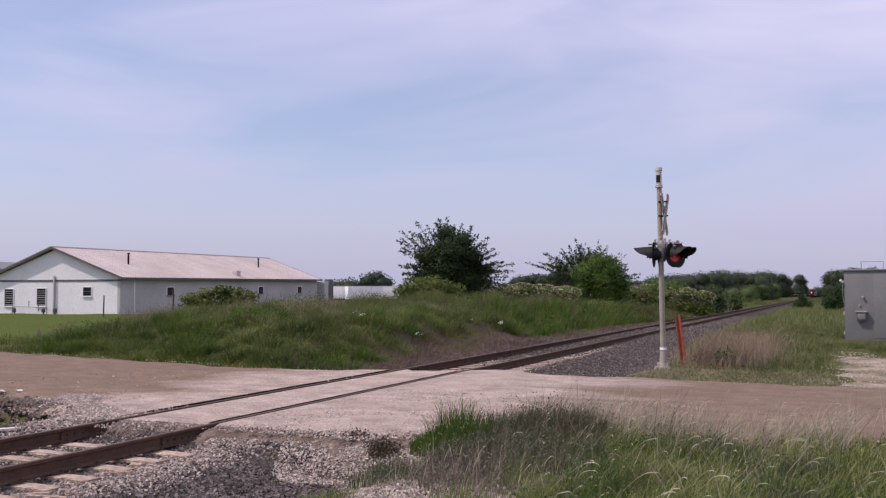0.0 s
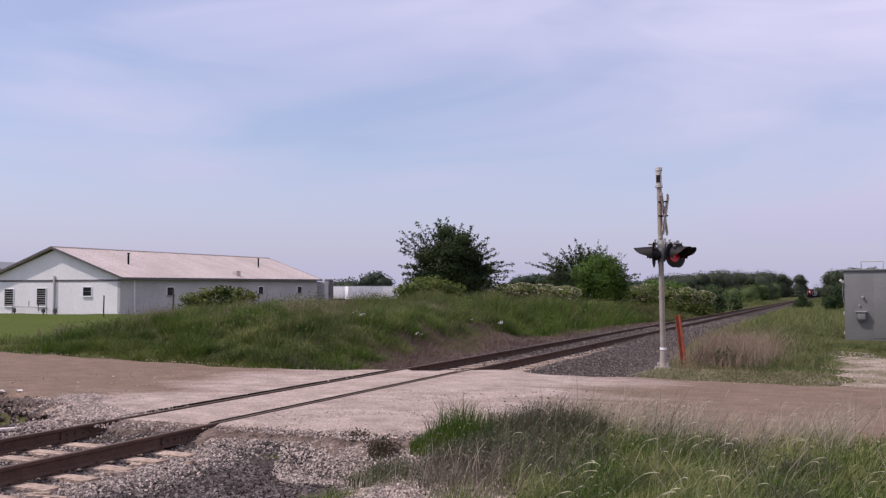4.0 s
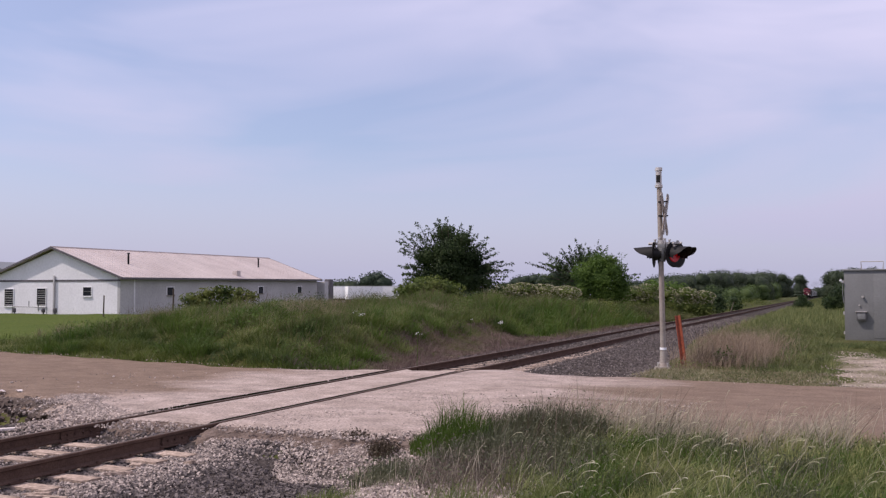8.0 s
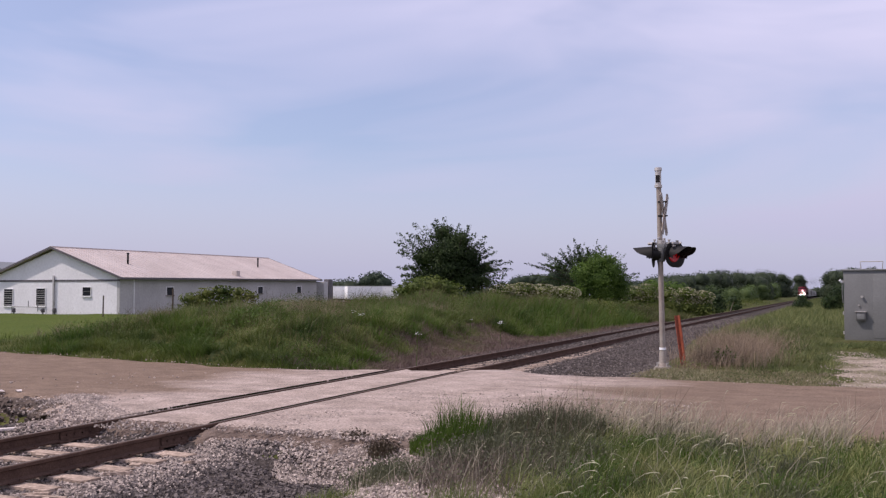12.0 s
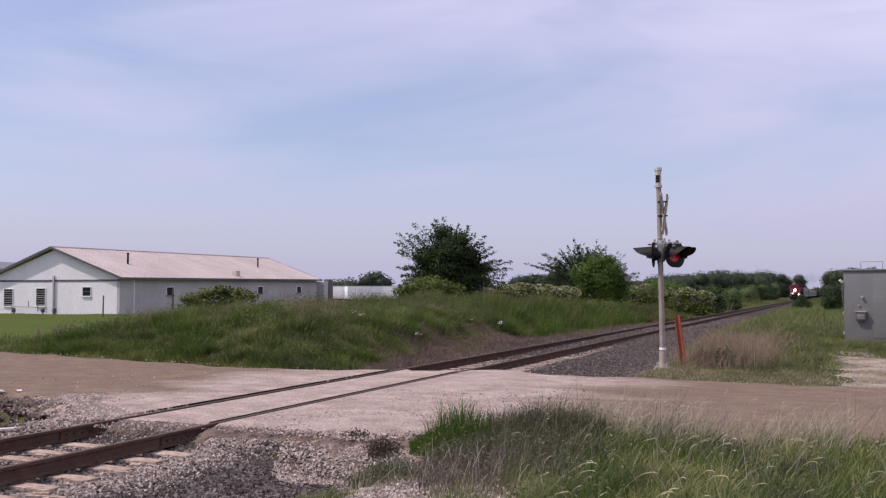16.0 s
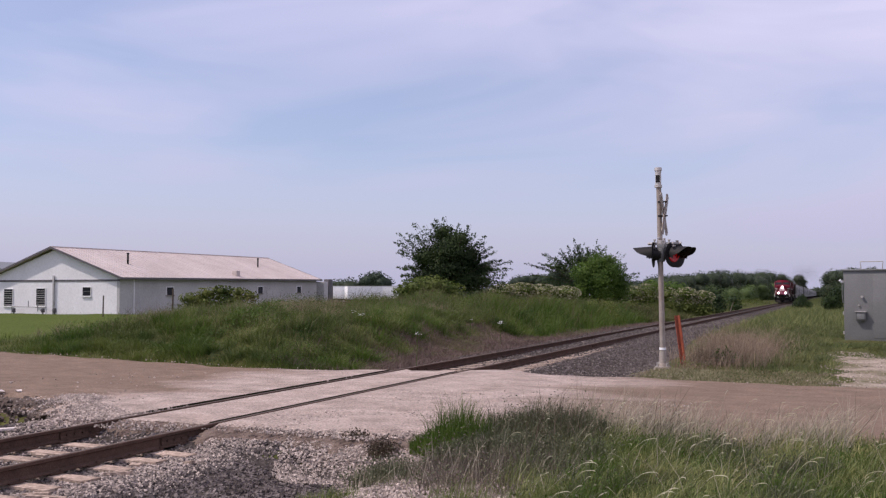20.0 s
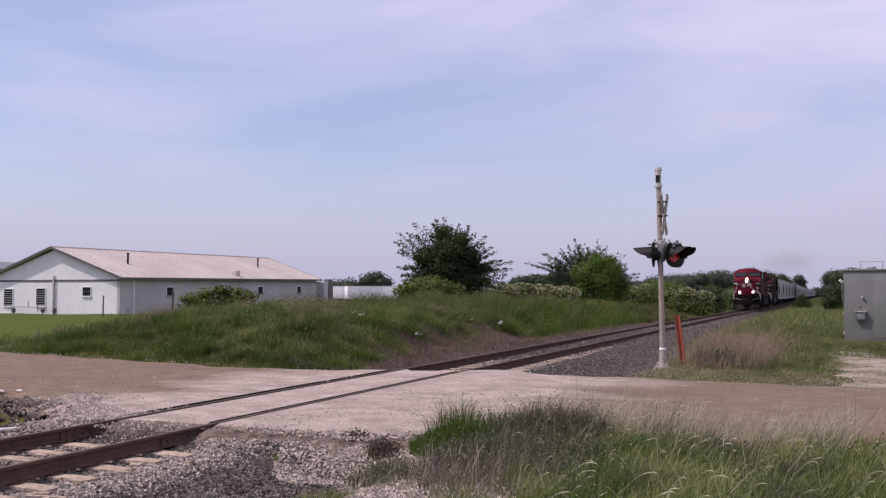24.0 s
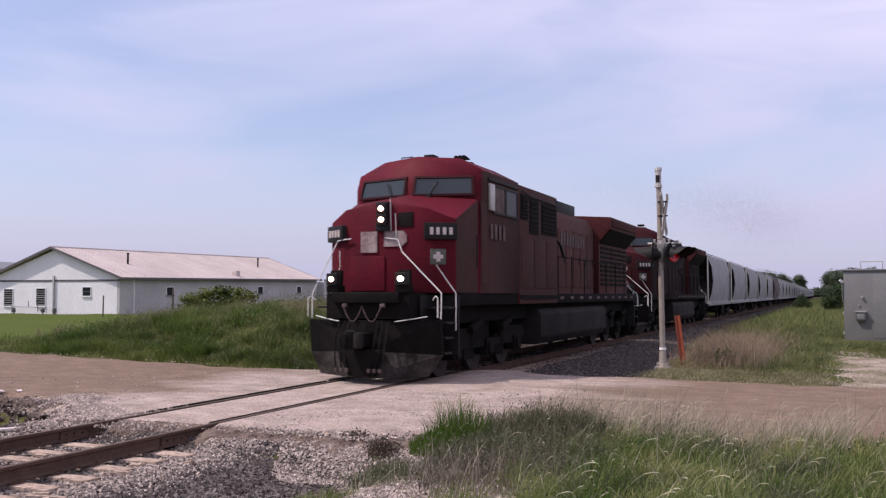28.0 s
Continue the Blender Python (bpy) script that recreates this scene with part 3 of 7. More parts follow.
def crossing_signal():
    e = thing("crossing_signal", pose(4.58, 23.06, -0.10), "railroad crossing signal with hooded red lights on a grey mast", "crossing signal")
    Geo().prism([(-0.24, -0.16), (0.24, -0.16), (0.19, 0.03), (-0.19, 0.03)], "y", -0.22, 0.22).part("footing", M_CONCRETE, e, "rough concrete footing", bevel=0.03)
    Geo().cyl((0, 0, 0.03), (0, 0, 0.10), 0.145, 0.125, n=16).cyl((0, 0, 0.10), (0, 0, 0.40), 0.098, 0.082, n=16).part("base_casting", M_MASTPAINT, e)
    for a in range(4):
        q = math.radians(45 + 90 * a)
        Geo().cyl((0.17 * math.cos(q), 0.17 * math.sin(q), 0.02), (0.17 * math.cos(q), 0.17 * math.sin(q), 0.13), 0.018, n=6).part("anchor_bolt", M_STEEL, e)
    Geo().cyl((0, 0, 0.30), (-0.05, 0, 4.62), 0.070, 0.062, n=18).part("mast", M_MASTPAINT, e, "weathered grey mast with rusty streaks")
    Geo().cyl((0, 0, 0.44), (0, 0, 0.50), 0.084, n=18).part("white_band", M_WHITE, e)
    # bell on the top
    bell = Geo().cyl((-0.06, 0, 4.55), (-0.06, 0, 4.62), 0.095, n=16).cyl((-0.06, 0, 4.62), (-0.06, 0, 4.98), 0.075, n=16).cyl((-0.06, 0, 4.98), (-0.06, 0, 5.06), 0.095, 0.09, n=16)
    bell.part("bell", M_STEEL, e, "cylindrical crossing bell")
    Geo().box(-0.11, -0.01, -0.085, -0.06, 4.68, 4.86).part("bell_opening", M_BLACK, e)
    # crossbuck, seen almost edge on: it faces the road
    for k, a in enumerate((26, -26)):
        m = pose(0.10, -0.10, 3.86, 0, 0, 83) @ pose(0, (k - 0.5) * 0.03, 0, 0, a, 0)
        b = Geo().prism([(-0.10, -0.54), (0.0, -0.59), (0.10, -0.54), (0.10, 0.54), (0.0, 0.59), (-0.10, 0.54)], "y", -0.006, 0.006)
        b.part("crossbuck_blade", M_MASTPAINT, e, "weathered crossbuck blade seen edge on", smooth=0, m=m)
        Geo().box(-0.012, 0.012, -0.020, -0.008, -0.50, 0.50).part("blade_stiffener", M_STEEL, e, m=m)
    for z in (3.82, 4.18):
        Geo().cyl((-0.01, 0, z - 0.02), (-0.01, 0, z + 0.02), 0.085, n=14).box(0.03, 0.17, -0.11, -0.02, z - 0.015, z + 0.015).part("clamp", M_BLACK, e)
    # arm with the lamp units: pairs facing both ways along the road
    Geo().cyl((-0.34, 0.02, 3.12), (0.50, -0.05, 3.12), 0.035, n=10).cyl((0, 0, 3.04), (0, 0, 3.2), 0.11, n=14).part("cross_arm", M_STEEL, e, "galvanised cross arm")
    Geo().box(-0.10, 0.10, -0.11, 0.11, 2.98, 3.12).cyl((0, 0, 2.66), (0, 0, 3.0), 0.085, 0.13, n=14).part("junction_box", M_GREYBOX, e, "grey junction box below the arm", bevel=0.02)
    for x, y, t in ((0.30, 0.02, 58), (0.35, 0.34, 64), (-0.20, -0.06, -88), (-0.10, 0.26, -92)):
        u = Matrix.Translation((x, y, 2.84)) @ pose(0, 0, 0, 0, 0, t)
        disc = Geo().cyl((0, 0.0, 0), (0, 0.012, 0), 0.325, n=28).cyl((0, 0.012, 0), (0, 0.20, 0), 0.17, 0.10, n=20).part("background_disc", M_BLACK, e, "black lamp background", m=u)
        Geo().cyl((0, -0.02, 0), (0, 0.0, 0), 0.185, 0.195, n=24).part("lens", M_REDLENS, disc, "red lens")
        hood = Geo()
        n = 14
        inner, outer = [], []
        for k in range(n + 1):
            a = math.radians(-18 + 216 * k / n)
            reach = 0.14 + 0.36 * max(math.sin(a), 0.0) ** 0.5
            inner.append(((0.20 * math.cos(a), 0.0, 0.20 * math.sin(a)), (0.20 * math.cos(a), -reach, 0.20 * math.sin(a) - 0.03)))
            outer.append(((0.213 * math.cos(a), 0.0, 0.213 * math.sin(a)), (0.213 * math.cos(a), -reach, 0.213 * math.sin(a) - 0.03)))
        vs = [p for q in inner + outer for p in q]
        k2 = 2 * (n + 1)
        fs = []
        for k in range(n):
            fs += [(2 * k, 2 * k + 1, 2 * k + 3, 2 * k + 2), (k2 + 2 * k, k2 + 2 * k + 2, k2 + 2 * k + 3, k2 + 2 * k + 1), (2 * k + 1, k2 + 2 * k + 1, k2 + 2 * k + 3, 2 * k + 3)]
        hood.add(vs, fs).part("hood", M_BLACK, disc, "long black lamp hood")
    for x in (0.12, 0.30, -0.2):
        Geo().cyl((x, 0, 3.10), (x, 0, 2.98), 0.05, n=10).part("arm_clamp", M_STEEL, e)
    for x, z in ((-0.16, 3.20), (-0.06, 3.25), (0.08, 3.22), (0.20, 3.19), (0.40, 3.16)):
        Geo().cyl((x, -0.06, 3.10), (x, -0.06, z), 0.022, n=8).cyl((x, -0.06, z), (x, -0.06, z + 0.03), 0.04, n=6).part("arm_bolt", M_STEEL, e, "bright galvanised bolt")
    Geo().tube([(-0.14, -0.12, 3.14), (-0.20, -0.15, 3.02), (-0.10, -0.13, 2.92)], 0.016, 6).part("lamp_cable", M_BLACK, e)
    return e


crossing_signal()

marker = thing("marker_post", pose(5.0, 23.75, -0.16, 0, -6.5, 0), "leaning orange plastic marker post in dry grass", "marker post")
Geo().prism([(-0.075, -0.02), (0.0, 0.03), (0.075, -0.02), (0.06, -0.03), (0.0, 0.015), (-0.06, -0.03)], "z", 0.0, 1.36).part("post", M_ORANGE, marker, "orange flexible post")


# ---- signal cabinet ----
M_TRIMGREY = surf("dark_grey_box_paint", (0.12, 0.12, 0.118), (0.09, 0.09, 0.088), 0.5, 0.2, big=2, fine=18, bump=0.05, speck=0.1)


def signal_cabinet():
    e = thing("signal_cabinet", pose(9.02, 37.7, -0.13, 0, 0, -6), "grey metal railway signal cabinet standing in the grass", "signal cabinet")
    W, D, T = 2.6, 2.0, 2.77
    Geo().box(-0.02, W + 0.02, -0.02, D, -0.15, 0.10).part("foundation", M_CONCRETE, e, bevel=0.02)
    Geo().box(0, W, 0, D, 0.10, T).part("shell", M_GREYBOX, e, "grey sheet metal shell", bevel=0.015)
    Geo().box(-0.05, W + 0.05, -0.06, D + 0.05, T, T + 0.06).part("roof", M_GREYBOX, e, bevel=0.015)
    for y in (0.3, 0.55):
        Geo().tube([(0.60, y, T + 0.05), (0.57, y, T + 0.36), (1.36, y, T + 0.36), (1.33, y, T + 0.05)], 0.014, 8).part("lifting_rail", M_STEEL, e, "bright lifting rail")
    Geo().box(0.42, 0.76, -0.17, 0.0, 0.88, 1.20).part("meter_box", M_TRIMGREY, e, "small grey box on the wall", bevel=0.015)
    Geo().box(0.46, 0.72, -0.182, -0.17, 0.93, 1.15).part("meter_box_door", M_GREYBOX, e, bevel=0.006)
    Geo().box(0.39, 0.79, -0.21, 0.0, 1.20, 1.23).part("meter_box_hood", M_STEEL, e)
    Geo().cyl((0.64, -0.02, 1.78), (0.64, -0.10, 1.78), 0.045, n=18).part("lamp_cover", M_STEEL, e, "round pale lamp cover")
    Geo().cyl((0.52, -0.02, 1.46), (0.52, -0.06, 1.46), 0.032, n=12).part("lock", M_STEEL, e)
    for z in (0.35, 1.1, 2.3):
        Geo().cyl((-0.02, 0.02, z), (-0.02, 0.02, z + 0.12), 0.025, n=8).part("hinge", M_STEEL, e)
    Geo().box(1.02, 1.98, -0.014, 0.0, 0.22, 2.64).part("door", M_GREYBOX, e, bevel=0.008)
    Geo().cyl((-0.05, -0.04, 2.32), (-0.12, -0.08, 2.42), 0.03, 0.05, n=10).part("flood_lamp", M_WHITE, e, "small white lamp on the corner")
    Geo().tube([(-0.02, -0.02, 1.55), (-0.05, -0.03, 1.9), (-0.04, -0.03, 2.32)], 0.014, 6).part("conduit", M_GREYBOX, e)
    return e


signal_cabinet()

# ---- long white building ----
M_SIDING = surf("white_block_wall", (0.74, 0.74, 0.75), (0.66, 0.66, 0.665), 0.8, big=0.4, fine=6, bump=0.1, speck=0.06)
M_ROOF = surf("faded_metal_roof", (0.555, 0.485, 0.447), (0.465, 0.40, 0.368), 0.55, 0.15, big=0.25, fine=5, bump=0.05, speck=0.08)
# Darker wall colour imitates the shade on the side facing the track
M_SHADEWALL = surf("shade_darkened_block_wall", (0.45, 0.445, 0.44), (0.37, 0.365, 0.36), 0.85, big=0.4, fine=6, bump=0.1, speck=0.08)
M_TRIM = surf("dark_fascia", (0.12, 0.11, 0.12), (0.09, 0.085, 0.09), 0.7)
M_PANE = glass("building_window", (0.016, 0.018, 0.022), 0.2, 0.15)


def long_building():
    """Local x runs across the gable, y along the ridge; the corner nearest the track stands at the origin."""
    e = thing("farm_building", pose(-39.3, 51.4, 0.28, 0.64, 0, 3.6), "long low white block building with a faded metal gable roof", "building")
    W, L, Hw, R = -12.2, 31.0, 2.72, 4.93
    Geo().box(-0.25, 0, 0, L, -0.4, Hw).part("side_wall", M_SHADEWALL, e, "grey-white block side wall, coloured darker for its shade")
    Geo().box(W, W + 0.25, 0, L, -0.4, Hw).part("side_wall", M_SIDING, e)
    for y in (0.0, L - 0.25):
        Geo().prism([(W + 0.002, -0.4), (-0.002, -0.4), (-0.002, Hw - 0.002), (W / 2, R - 0.1), (W + 0.002, Hw - 0.002)], "y", y + 0.002, y + 0.248).part("gable_wall", M_SIDING, e, "white gable wall")
    for s in (0, 1):
        x0, x1 = (0.42, W / 2) if s == 0 else (W - 0.42, W / 2)
        z0, z1 = Hw - 0.10, R + 0.05
        slab = Geo().prism([(x0, z0), (x1, z1), (x1, z1 + 0.10), (x0, z0 + 0.10)], "y", -0.35, L + 0.35)
        roof = slab.part("roof_slope", M_ROOF, e, "ribbed faded metal roof", smooth=0)
        for k in range(56):
            y = -0.33 + k * (L + 0.66) / 55.5
            Geo().prism([(x0, z0 + 0.10), (x1, z1 + 0.10), (x1, z1 + 0.135), (x0, z0 + 0.135)], "y", y, y + 0.05).part("roof_rib", M_ROOF, roof, smooth=0)
        Geo().box(min(x0, x0 + (0.03 if s == 0 else -0.03)), max(x0, x0 + (0.03 if s == 0 else -0.03)), -0.37, L + 0.37, z0 - 0.05, z0 + 0.11).part("eave_board", M_TRIM, e, "dark gutter along the eave", smooth=0)
        for y0, y1 in ((-0.40, -0.352), (L + 0.352, L + 0.40)):
            Geo().prism([(x0, z0 - 0.03), (x1, z1 - 0.04), (x1, z1 + 0.12), (x0, z0 + 0.12)], "y", y0, y1).part("rake_board", M_TRIM, e, "dark rake board", smooth=0)
    Geo().box(W / 2 - 0.12, W / 2 + 0.12, -0.37, L + 0.37, R + 0.12, R + 0.19).part("ridge_cap", M_ROOF, e, smooth=0)
    Geo().box(W, 0, -0.03, 0.0, Hw - 0.28, Hw - 0.14).part("gable_trim", M_TRIM, e, smooth=0)
    # gable windows and downpipe
    for x0, x1, z0, z1, barred in ((-3.34, -2.6, 1.37, 2.0, False), (-7.7, -6.85, 0.63, 1.92, True), (-10.85, -10.0, 0.6, 1.88, True)):
        w = Geo().box(x0, x1, -0.03, 0.02, z0, z1).part("window", M_PANE, e, "dark window", smooth=0)
        Geo().box(x0 - 0.04, x0, -0.05, 0.0, z0 - 0.04, z1 + 0.04).box(x1, x1 + 0.04, -0.05, 0.0, z0 - 0.04, z1 + 0.04).box(x0, x1, -0.05, 0.0, z1, z1 + 0.04).part("window_frame", M_WHITE, w, smooth=0)
        Geo().box(x0 - 0.05, x1 + 0.05, -0.09, 0.0, z0 - 0.10, z0).part("window_sill", M_WHITE, w, smooth=0)
        Geo().box(x0, x1, -0.046, -0.03, (z0 + z1) / 2 - 0.015, (z0 + z1) / 2 + 0.015).part("glazing_bar", M_GREYBOX, w, smooth=0)
        if barred:
            for k in range(7):
                Geo().box(x0, x1, -0.06, -0.05, z0 + 0.07 + k * 0.17, z0 + 0.105 + k * 0.17).part("blind_slat", M_STEEL, w, smooth=0)
    Geo().box(-6.08, -5.95, -0.14, -0.03, -0.1, 2.9).part("downpipe", M_SHADEWALL, e, bevel=0.02)
    # windows in the long wall
    for y0 in (5.5, 12.2, 19.2, 26.7):
        w = Geo().box(-0.02, 0.03, y0, y0 + 0.85, 1.35, 1.97).part("window", M_PANE, e, "small dark window", smooth=0)
        Geo().box(0.0, 0.05, y0 - 0.08, y0, 1.28, 2.04).box(0.0, 0.05, y0 + 0.85, y0 + 0.92, 1.28, 2.04).box(0.0, 0.05, y0, y0 + 0.85, 1.97, 2.04).part("window_frame", M_SIDING, w, smooth=0)
        Geo().box(0.0, 0.09, y0 - 0.1, y0 + 0.95, 1.27, 1.35).part("window_sill", M_CONCRETE, w, smooth=0)
    Geo().box(0.0, 0.05, 1.5, 1.62, -0.2, 2.6).part("wall_joint", M_SIDING, e, smooth=0)
    # roof vents
    for x, y in ((-2.6, 4.1), (-2.9, 24.0)):
        zr = Hw + (R - Hw) * (-x) / (-W / 2)
        v = Geo().cyl((x, y, zr - 0.1), (x, y, zr + 0.95), 0.075, n=12).part("vent_pipe", M_BLACK, e, "dark roof vent pipe")
        Geo().cyl((x, y, zr + 0.95), (x, y, zr + 1.05), 0.13, 0.08, n=12).part("vent_cap", M_BLACK, v)
    Geo().box(-0.7, -0.2, 15.9, 16.5, Hw + 0.05, Hw + 0.72).part("roof_vent", M_ROOF, e, bevel=0.03)
    # pipes and meters by the gable
    g = Geo().tube([(-9.6, -0.5, -0.3), (-9.6, -0.5, 0.55), (-6.3, -0.5, 0.5), (-6.3, -0.5, -0.3)], 0.03, 8).tube([(-8.0, -0.5, 0.5), (-8.0, -0.5, 1.0)], 0.03, 8).tube([(-7.1, -0.5, 0.2), (-7.1, -0.5, 0.85)], 0.03, 8)
    g.part("gas_pipe", M_GREYBOX, e, "pale pipework along the wall")
    for x in (-9.4, -6.6, -5.5):
        Geo().cyl((x, -0.5, -0.2), (x, -0.5, 0.12), 0.06, n=10).cyl((x, -0.5, 0.12), (x, -0.5, 0.44), 0.14, 0.12, n=12).cyl((x, -0.66, 0.28), (x, -0.5, 0.28), 0.10, n=12).part("gas_meter", M_TRIM, e, bevel=0.02)
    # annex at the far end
    Geo().box(-6.0, 0.6, L + 0.6, L + 1.5, -0.4, 2.5).part("annex_wall", M_SHADEWALL, e, bevel=0.02)
    Geo().box(0.0, 0.62, L + 1.7, L + 2.6, -0.4, 2.75).part("annex_chimney", M_TRIM, e, bevel=0.05)
    return e


long_building()
for place, h in (((-35.99, 46.30, 0.30), 1.35), ((-25.04, 40.10, 0.54), 1.5)):
    fp = thing("fence_post", pose(*place), "weathered wooden fence post in long grass", "fence post", "old fence posts")
    Geo().cyl((0, 0, -0.3), (0.02, 0, h), 0.05, 0.045, n=9).part("post", M_BARK, fp)
    Geo().cyl((0.02, 0, h), (0.02, 0, h + 0.03), 0.048, 0.025, n=9).part("post_top", M_BARK, fp)

# neighbouring roof and trailers
shed = thing("shed", pose(-95.17, 86.29, 0.2, 0, 0, 8), "grey metal shed behind the white building", "building")
Geo().prism([(-9, -0.4), (5.4, -0.4), (5.4, 4.3), (-2, 5.9), (-9, 4.3)], "y", 0, 16).part("wall", M_SIDING, shed)
Geo().prism([(-9.4, 4.2), (-2, 5.9), (5.8, 4.2), (5.8, 4.4), (-2, 6.15), (-9.4, 4.4)], "y", -0.4, 16.4).part("roof", M_GREYBOX, shed, smooth=0)


def trailer(m, length, label, ribs):
    e = thing("box_trailer", m, label, "trailer", "parked trailers")
    Geo().box(0, length, 0, 2.5, 1.0, 3.05).part("body", M_WHITE, e, bevel=0.03)
    for k in range(ribs):
        x = 0.3 + k * (length - 0.6) / max(ribs - 1, 1)
        Geo().box(x - 0.03, x + 0.03, -0.02, 0.0, 1.05, 3.0).part("side_rib", M_WHITE, e, smooth=0)
    Geo().box(-0.02, length + 0.02, -0.03, 2.53, 3.05, 3.12).part("roof_edge", M_STEEL, e)
    Geo().box(0.2, length - 0.2, 0.3, 2.2, 0.8, 1.0).part("chassis", M_GRIMESHADE, e)
    for x in (length - 1.2, length - 2.4):
        for y in (0.15, 2.1):
            w = Geo().cyl((x, y, 0.5), (x, y + 0.28, 0.5), 0.5, n=18).part("wheel", M_BLACK, e)
            Geo().cyl((x, y - 0.02, 0.5), (x, y + 0.02, 0.5), 0.25, n=14).part("rim", M_STEEL, w)
    for y in (0.4, 1.9):
        Geo().box(1.2, 1.4, y, y + 0.2, 0.0, 0.9).part("landing_leg", M_STEEL, e)
    return e


trailer(pose(-60.15, 122.97, 0.0, 0, 0, 40), 5.6, "white box trailer parked beyond the weeds", 3)
trailer(pose(-67.30, 130.79, 0.1, 0, 0, 20), 2.9, "short white box trailer parked beyond the weeds", 3)
trailer(pose(-59.84, 133.97, 0.1, 0, 0, 24), 3.0, "white box trailer half hidden by bushes", 3)


# ---- plants ----
M_DARKLEAF = leafy("dark_tree_leaves", (0.014, 0.031, 0.009), (0.060, 0.094, 0.028))
M_MIDLEAF = leafy("green_bush_leaves", (0.040, 0.085, 0.010), (0.100, 0.165, 0.026))
M_PALELEAF = leafy("pale_shrub_leaves", (0.060, 0.095, 0.014), (0.140, 0.170, 0.040))
# Distance haze is mixed into this leaf colour as a greyer green
M_FARLEAF = leafy("haze_greyed_leaves", (0.030, 0.047, 0.026), (0.066, 0.088, 0.046))
M_FARGREEN = leafy("distant_light_green_leaves", (0.046, 0.080, 0.022), (0.10, 0.145, 0.042))
M_BLOSSOM = leafy("cream_blossom", (0.26, 0.25, 0.15), (0.42, 0.40, 0.27), 0.2)
# Bluish leaf colour imitates haze over the farthest dark woods
M_FARDARK = leafy("haze_blued_dark_leaves", (0.028, 0.045, 0.030), (0.05, 0.075, 0.045))
M_GRASS = leafy("meadow_grass", (0.040, 0.085, 0.009), (0.10, 0.15, 0.026))
M_MEADOWTIP = leafy("pale_green_seeding_grass", (0.10, 0.135, 0.035), (0.24, 0.25, 0.10))
M_BEIGE = leafy("beige_seeding_grass", (0.19, 0.165, 0.095), (0.34, 0.30, 0.19))
M_DEADWEED = leafy("grey_brown_dead_weeds", (0.085, 0.068, 0.054), (0.235, 0.195, 0.155), 0.2)
M_DARKDEAD = leafy("dark_brown_dead_leaves", (0.045, 0.034, 0.022), (0.105, 0.080, 0.052), 0.1)
M_RANK = leafy("rank_weed_leaves", (0.026, 0.052, 0.008), (0.165, 0.185, 0.044))
M_BANK = leafy("dark_bank_grass", (0.026, 0.053, 0.010), (0.125, 0.158, 0.036))
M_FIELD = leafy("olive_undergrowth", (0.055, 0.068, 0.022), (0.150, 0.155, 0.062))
M_OLIVE = leafy("olive_grass", (0.078, 0.112, 0.030), (0.285, 0.305, 0.110))
M_FIELDGREEN = leafy("dark_field_grass", (0.044, 0.080, 0.020), (0.160, 0.205, 0.070))
M_PALEGRASS = leafy("bleached_grass", (0.22, 0.215, 0.080), (0.45, 0.42, 0.185))
M_SEED = leafy("brownish_seed_grass", (0.12, 0.095, 0.05), (0.19, 0.15, 0.09))
M_STRAW = leafy("dry_grass_stalks", (0.281, 0.242, 0.172), (0.437, 0.390, 0.296))
M_HEADS = leafy("cream_seed_heads", (0.34, 0.33, 0.20), (0.54, 0.52, 0.37))
M_TALLSTALK = leafy("brown_dead_stems", (0.10, 0.075, 0.055), (0.18, 0.14, 0.10), 0.1)
M_GREYWEED = leafy("grey_green_weed", (0.050, 0.062, 0.030), (0.165, 0.165, 0.098), 0.2)
M_DEADGRASS = leafy("dead_weeds", (0.185, 0.135, 0.092), (0.37, 0.285, 0.20))
M_BROWNWEED = leafy("brown_track_weeds", (0.105, 0.070, 0.061), (0.195, 0.138, 0.120), 0.2)
M_MOWN = leafy("mown_lawn_grass", (0.055, 0.084, 0.012), (0.090, 0.115, 0.024))
M_ACROSS = leafy("soft_olive_field_grass", (0.048, 0.074, 0.020), (0.165, 0.178, 0.064))
M_PETAL = leafy("white_petals", (0.6, 0.6, 0.57), (0.75, 0.75, 0.7), 0.2)


def clump_points(blobs, n, hollow=0.45):
    """Points in a set of egg-shaped clumps, denser towards the outside."""
    w = np.array([b[3] * b[4] * b[5] for b in blobs]) ** 0.7
    pick = RNG.choice(len(blobs), n, p=w / w.sum())
    b = np.array(blobs)[pick]
    d = RNG.normal(size=(n, 3))
    d /= np.linalg.norm(d, axis=1)[:, None]
    r = RNG.uniform(hollow ** 3, 1, n) ** (1 / 3)
    return b[:, :3] + d * b[:, 3:6] * r[:, None], d


def inner_mass(blobs, s, material, parent):
    """The dense dark foliage deep inside a crown: uneven rounded masses."""
    core = Geo()
    for x, y, z, rx, ry, rz in blobs:
        ph = float(RNG.uniform(0, 6))
        core.loft([[(x + s * rx * math.cos(e) * math.cos(a) * (1 + 0.2 * math.sin(3 * a + ph)), y + s * ry * math.cos(e) * math.sin(a) * (1 + 0.14 * math.sin(2 * a + ph)), z + s * rz * math.sin(e))
                    for a in [math.tau * q / 10 for q in range(10)]] for e in [-1.35 + 0.45 * k for k in range(7)]])
    return core.part("inner_foliage", material, parent, smooth=80)


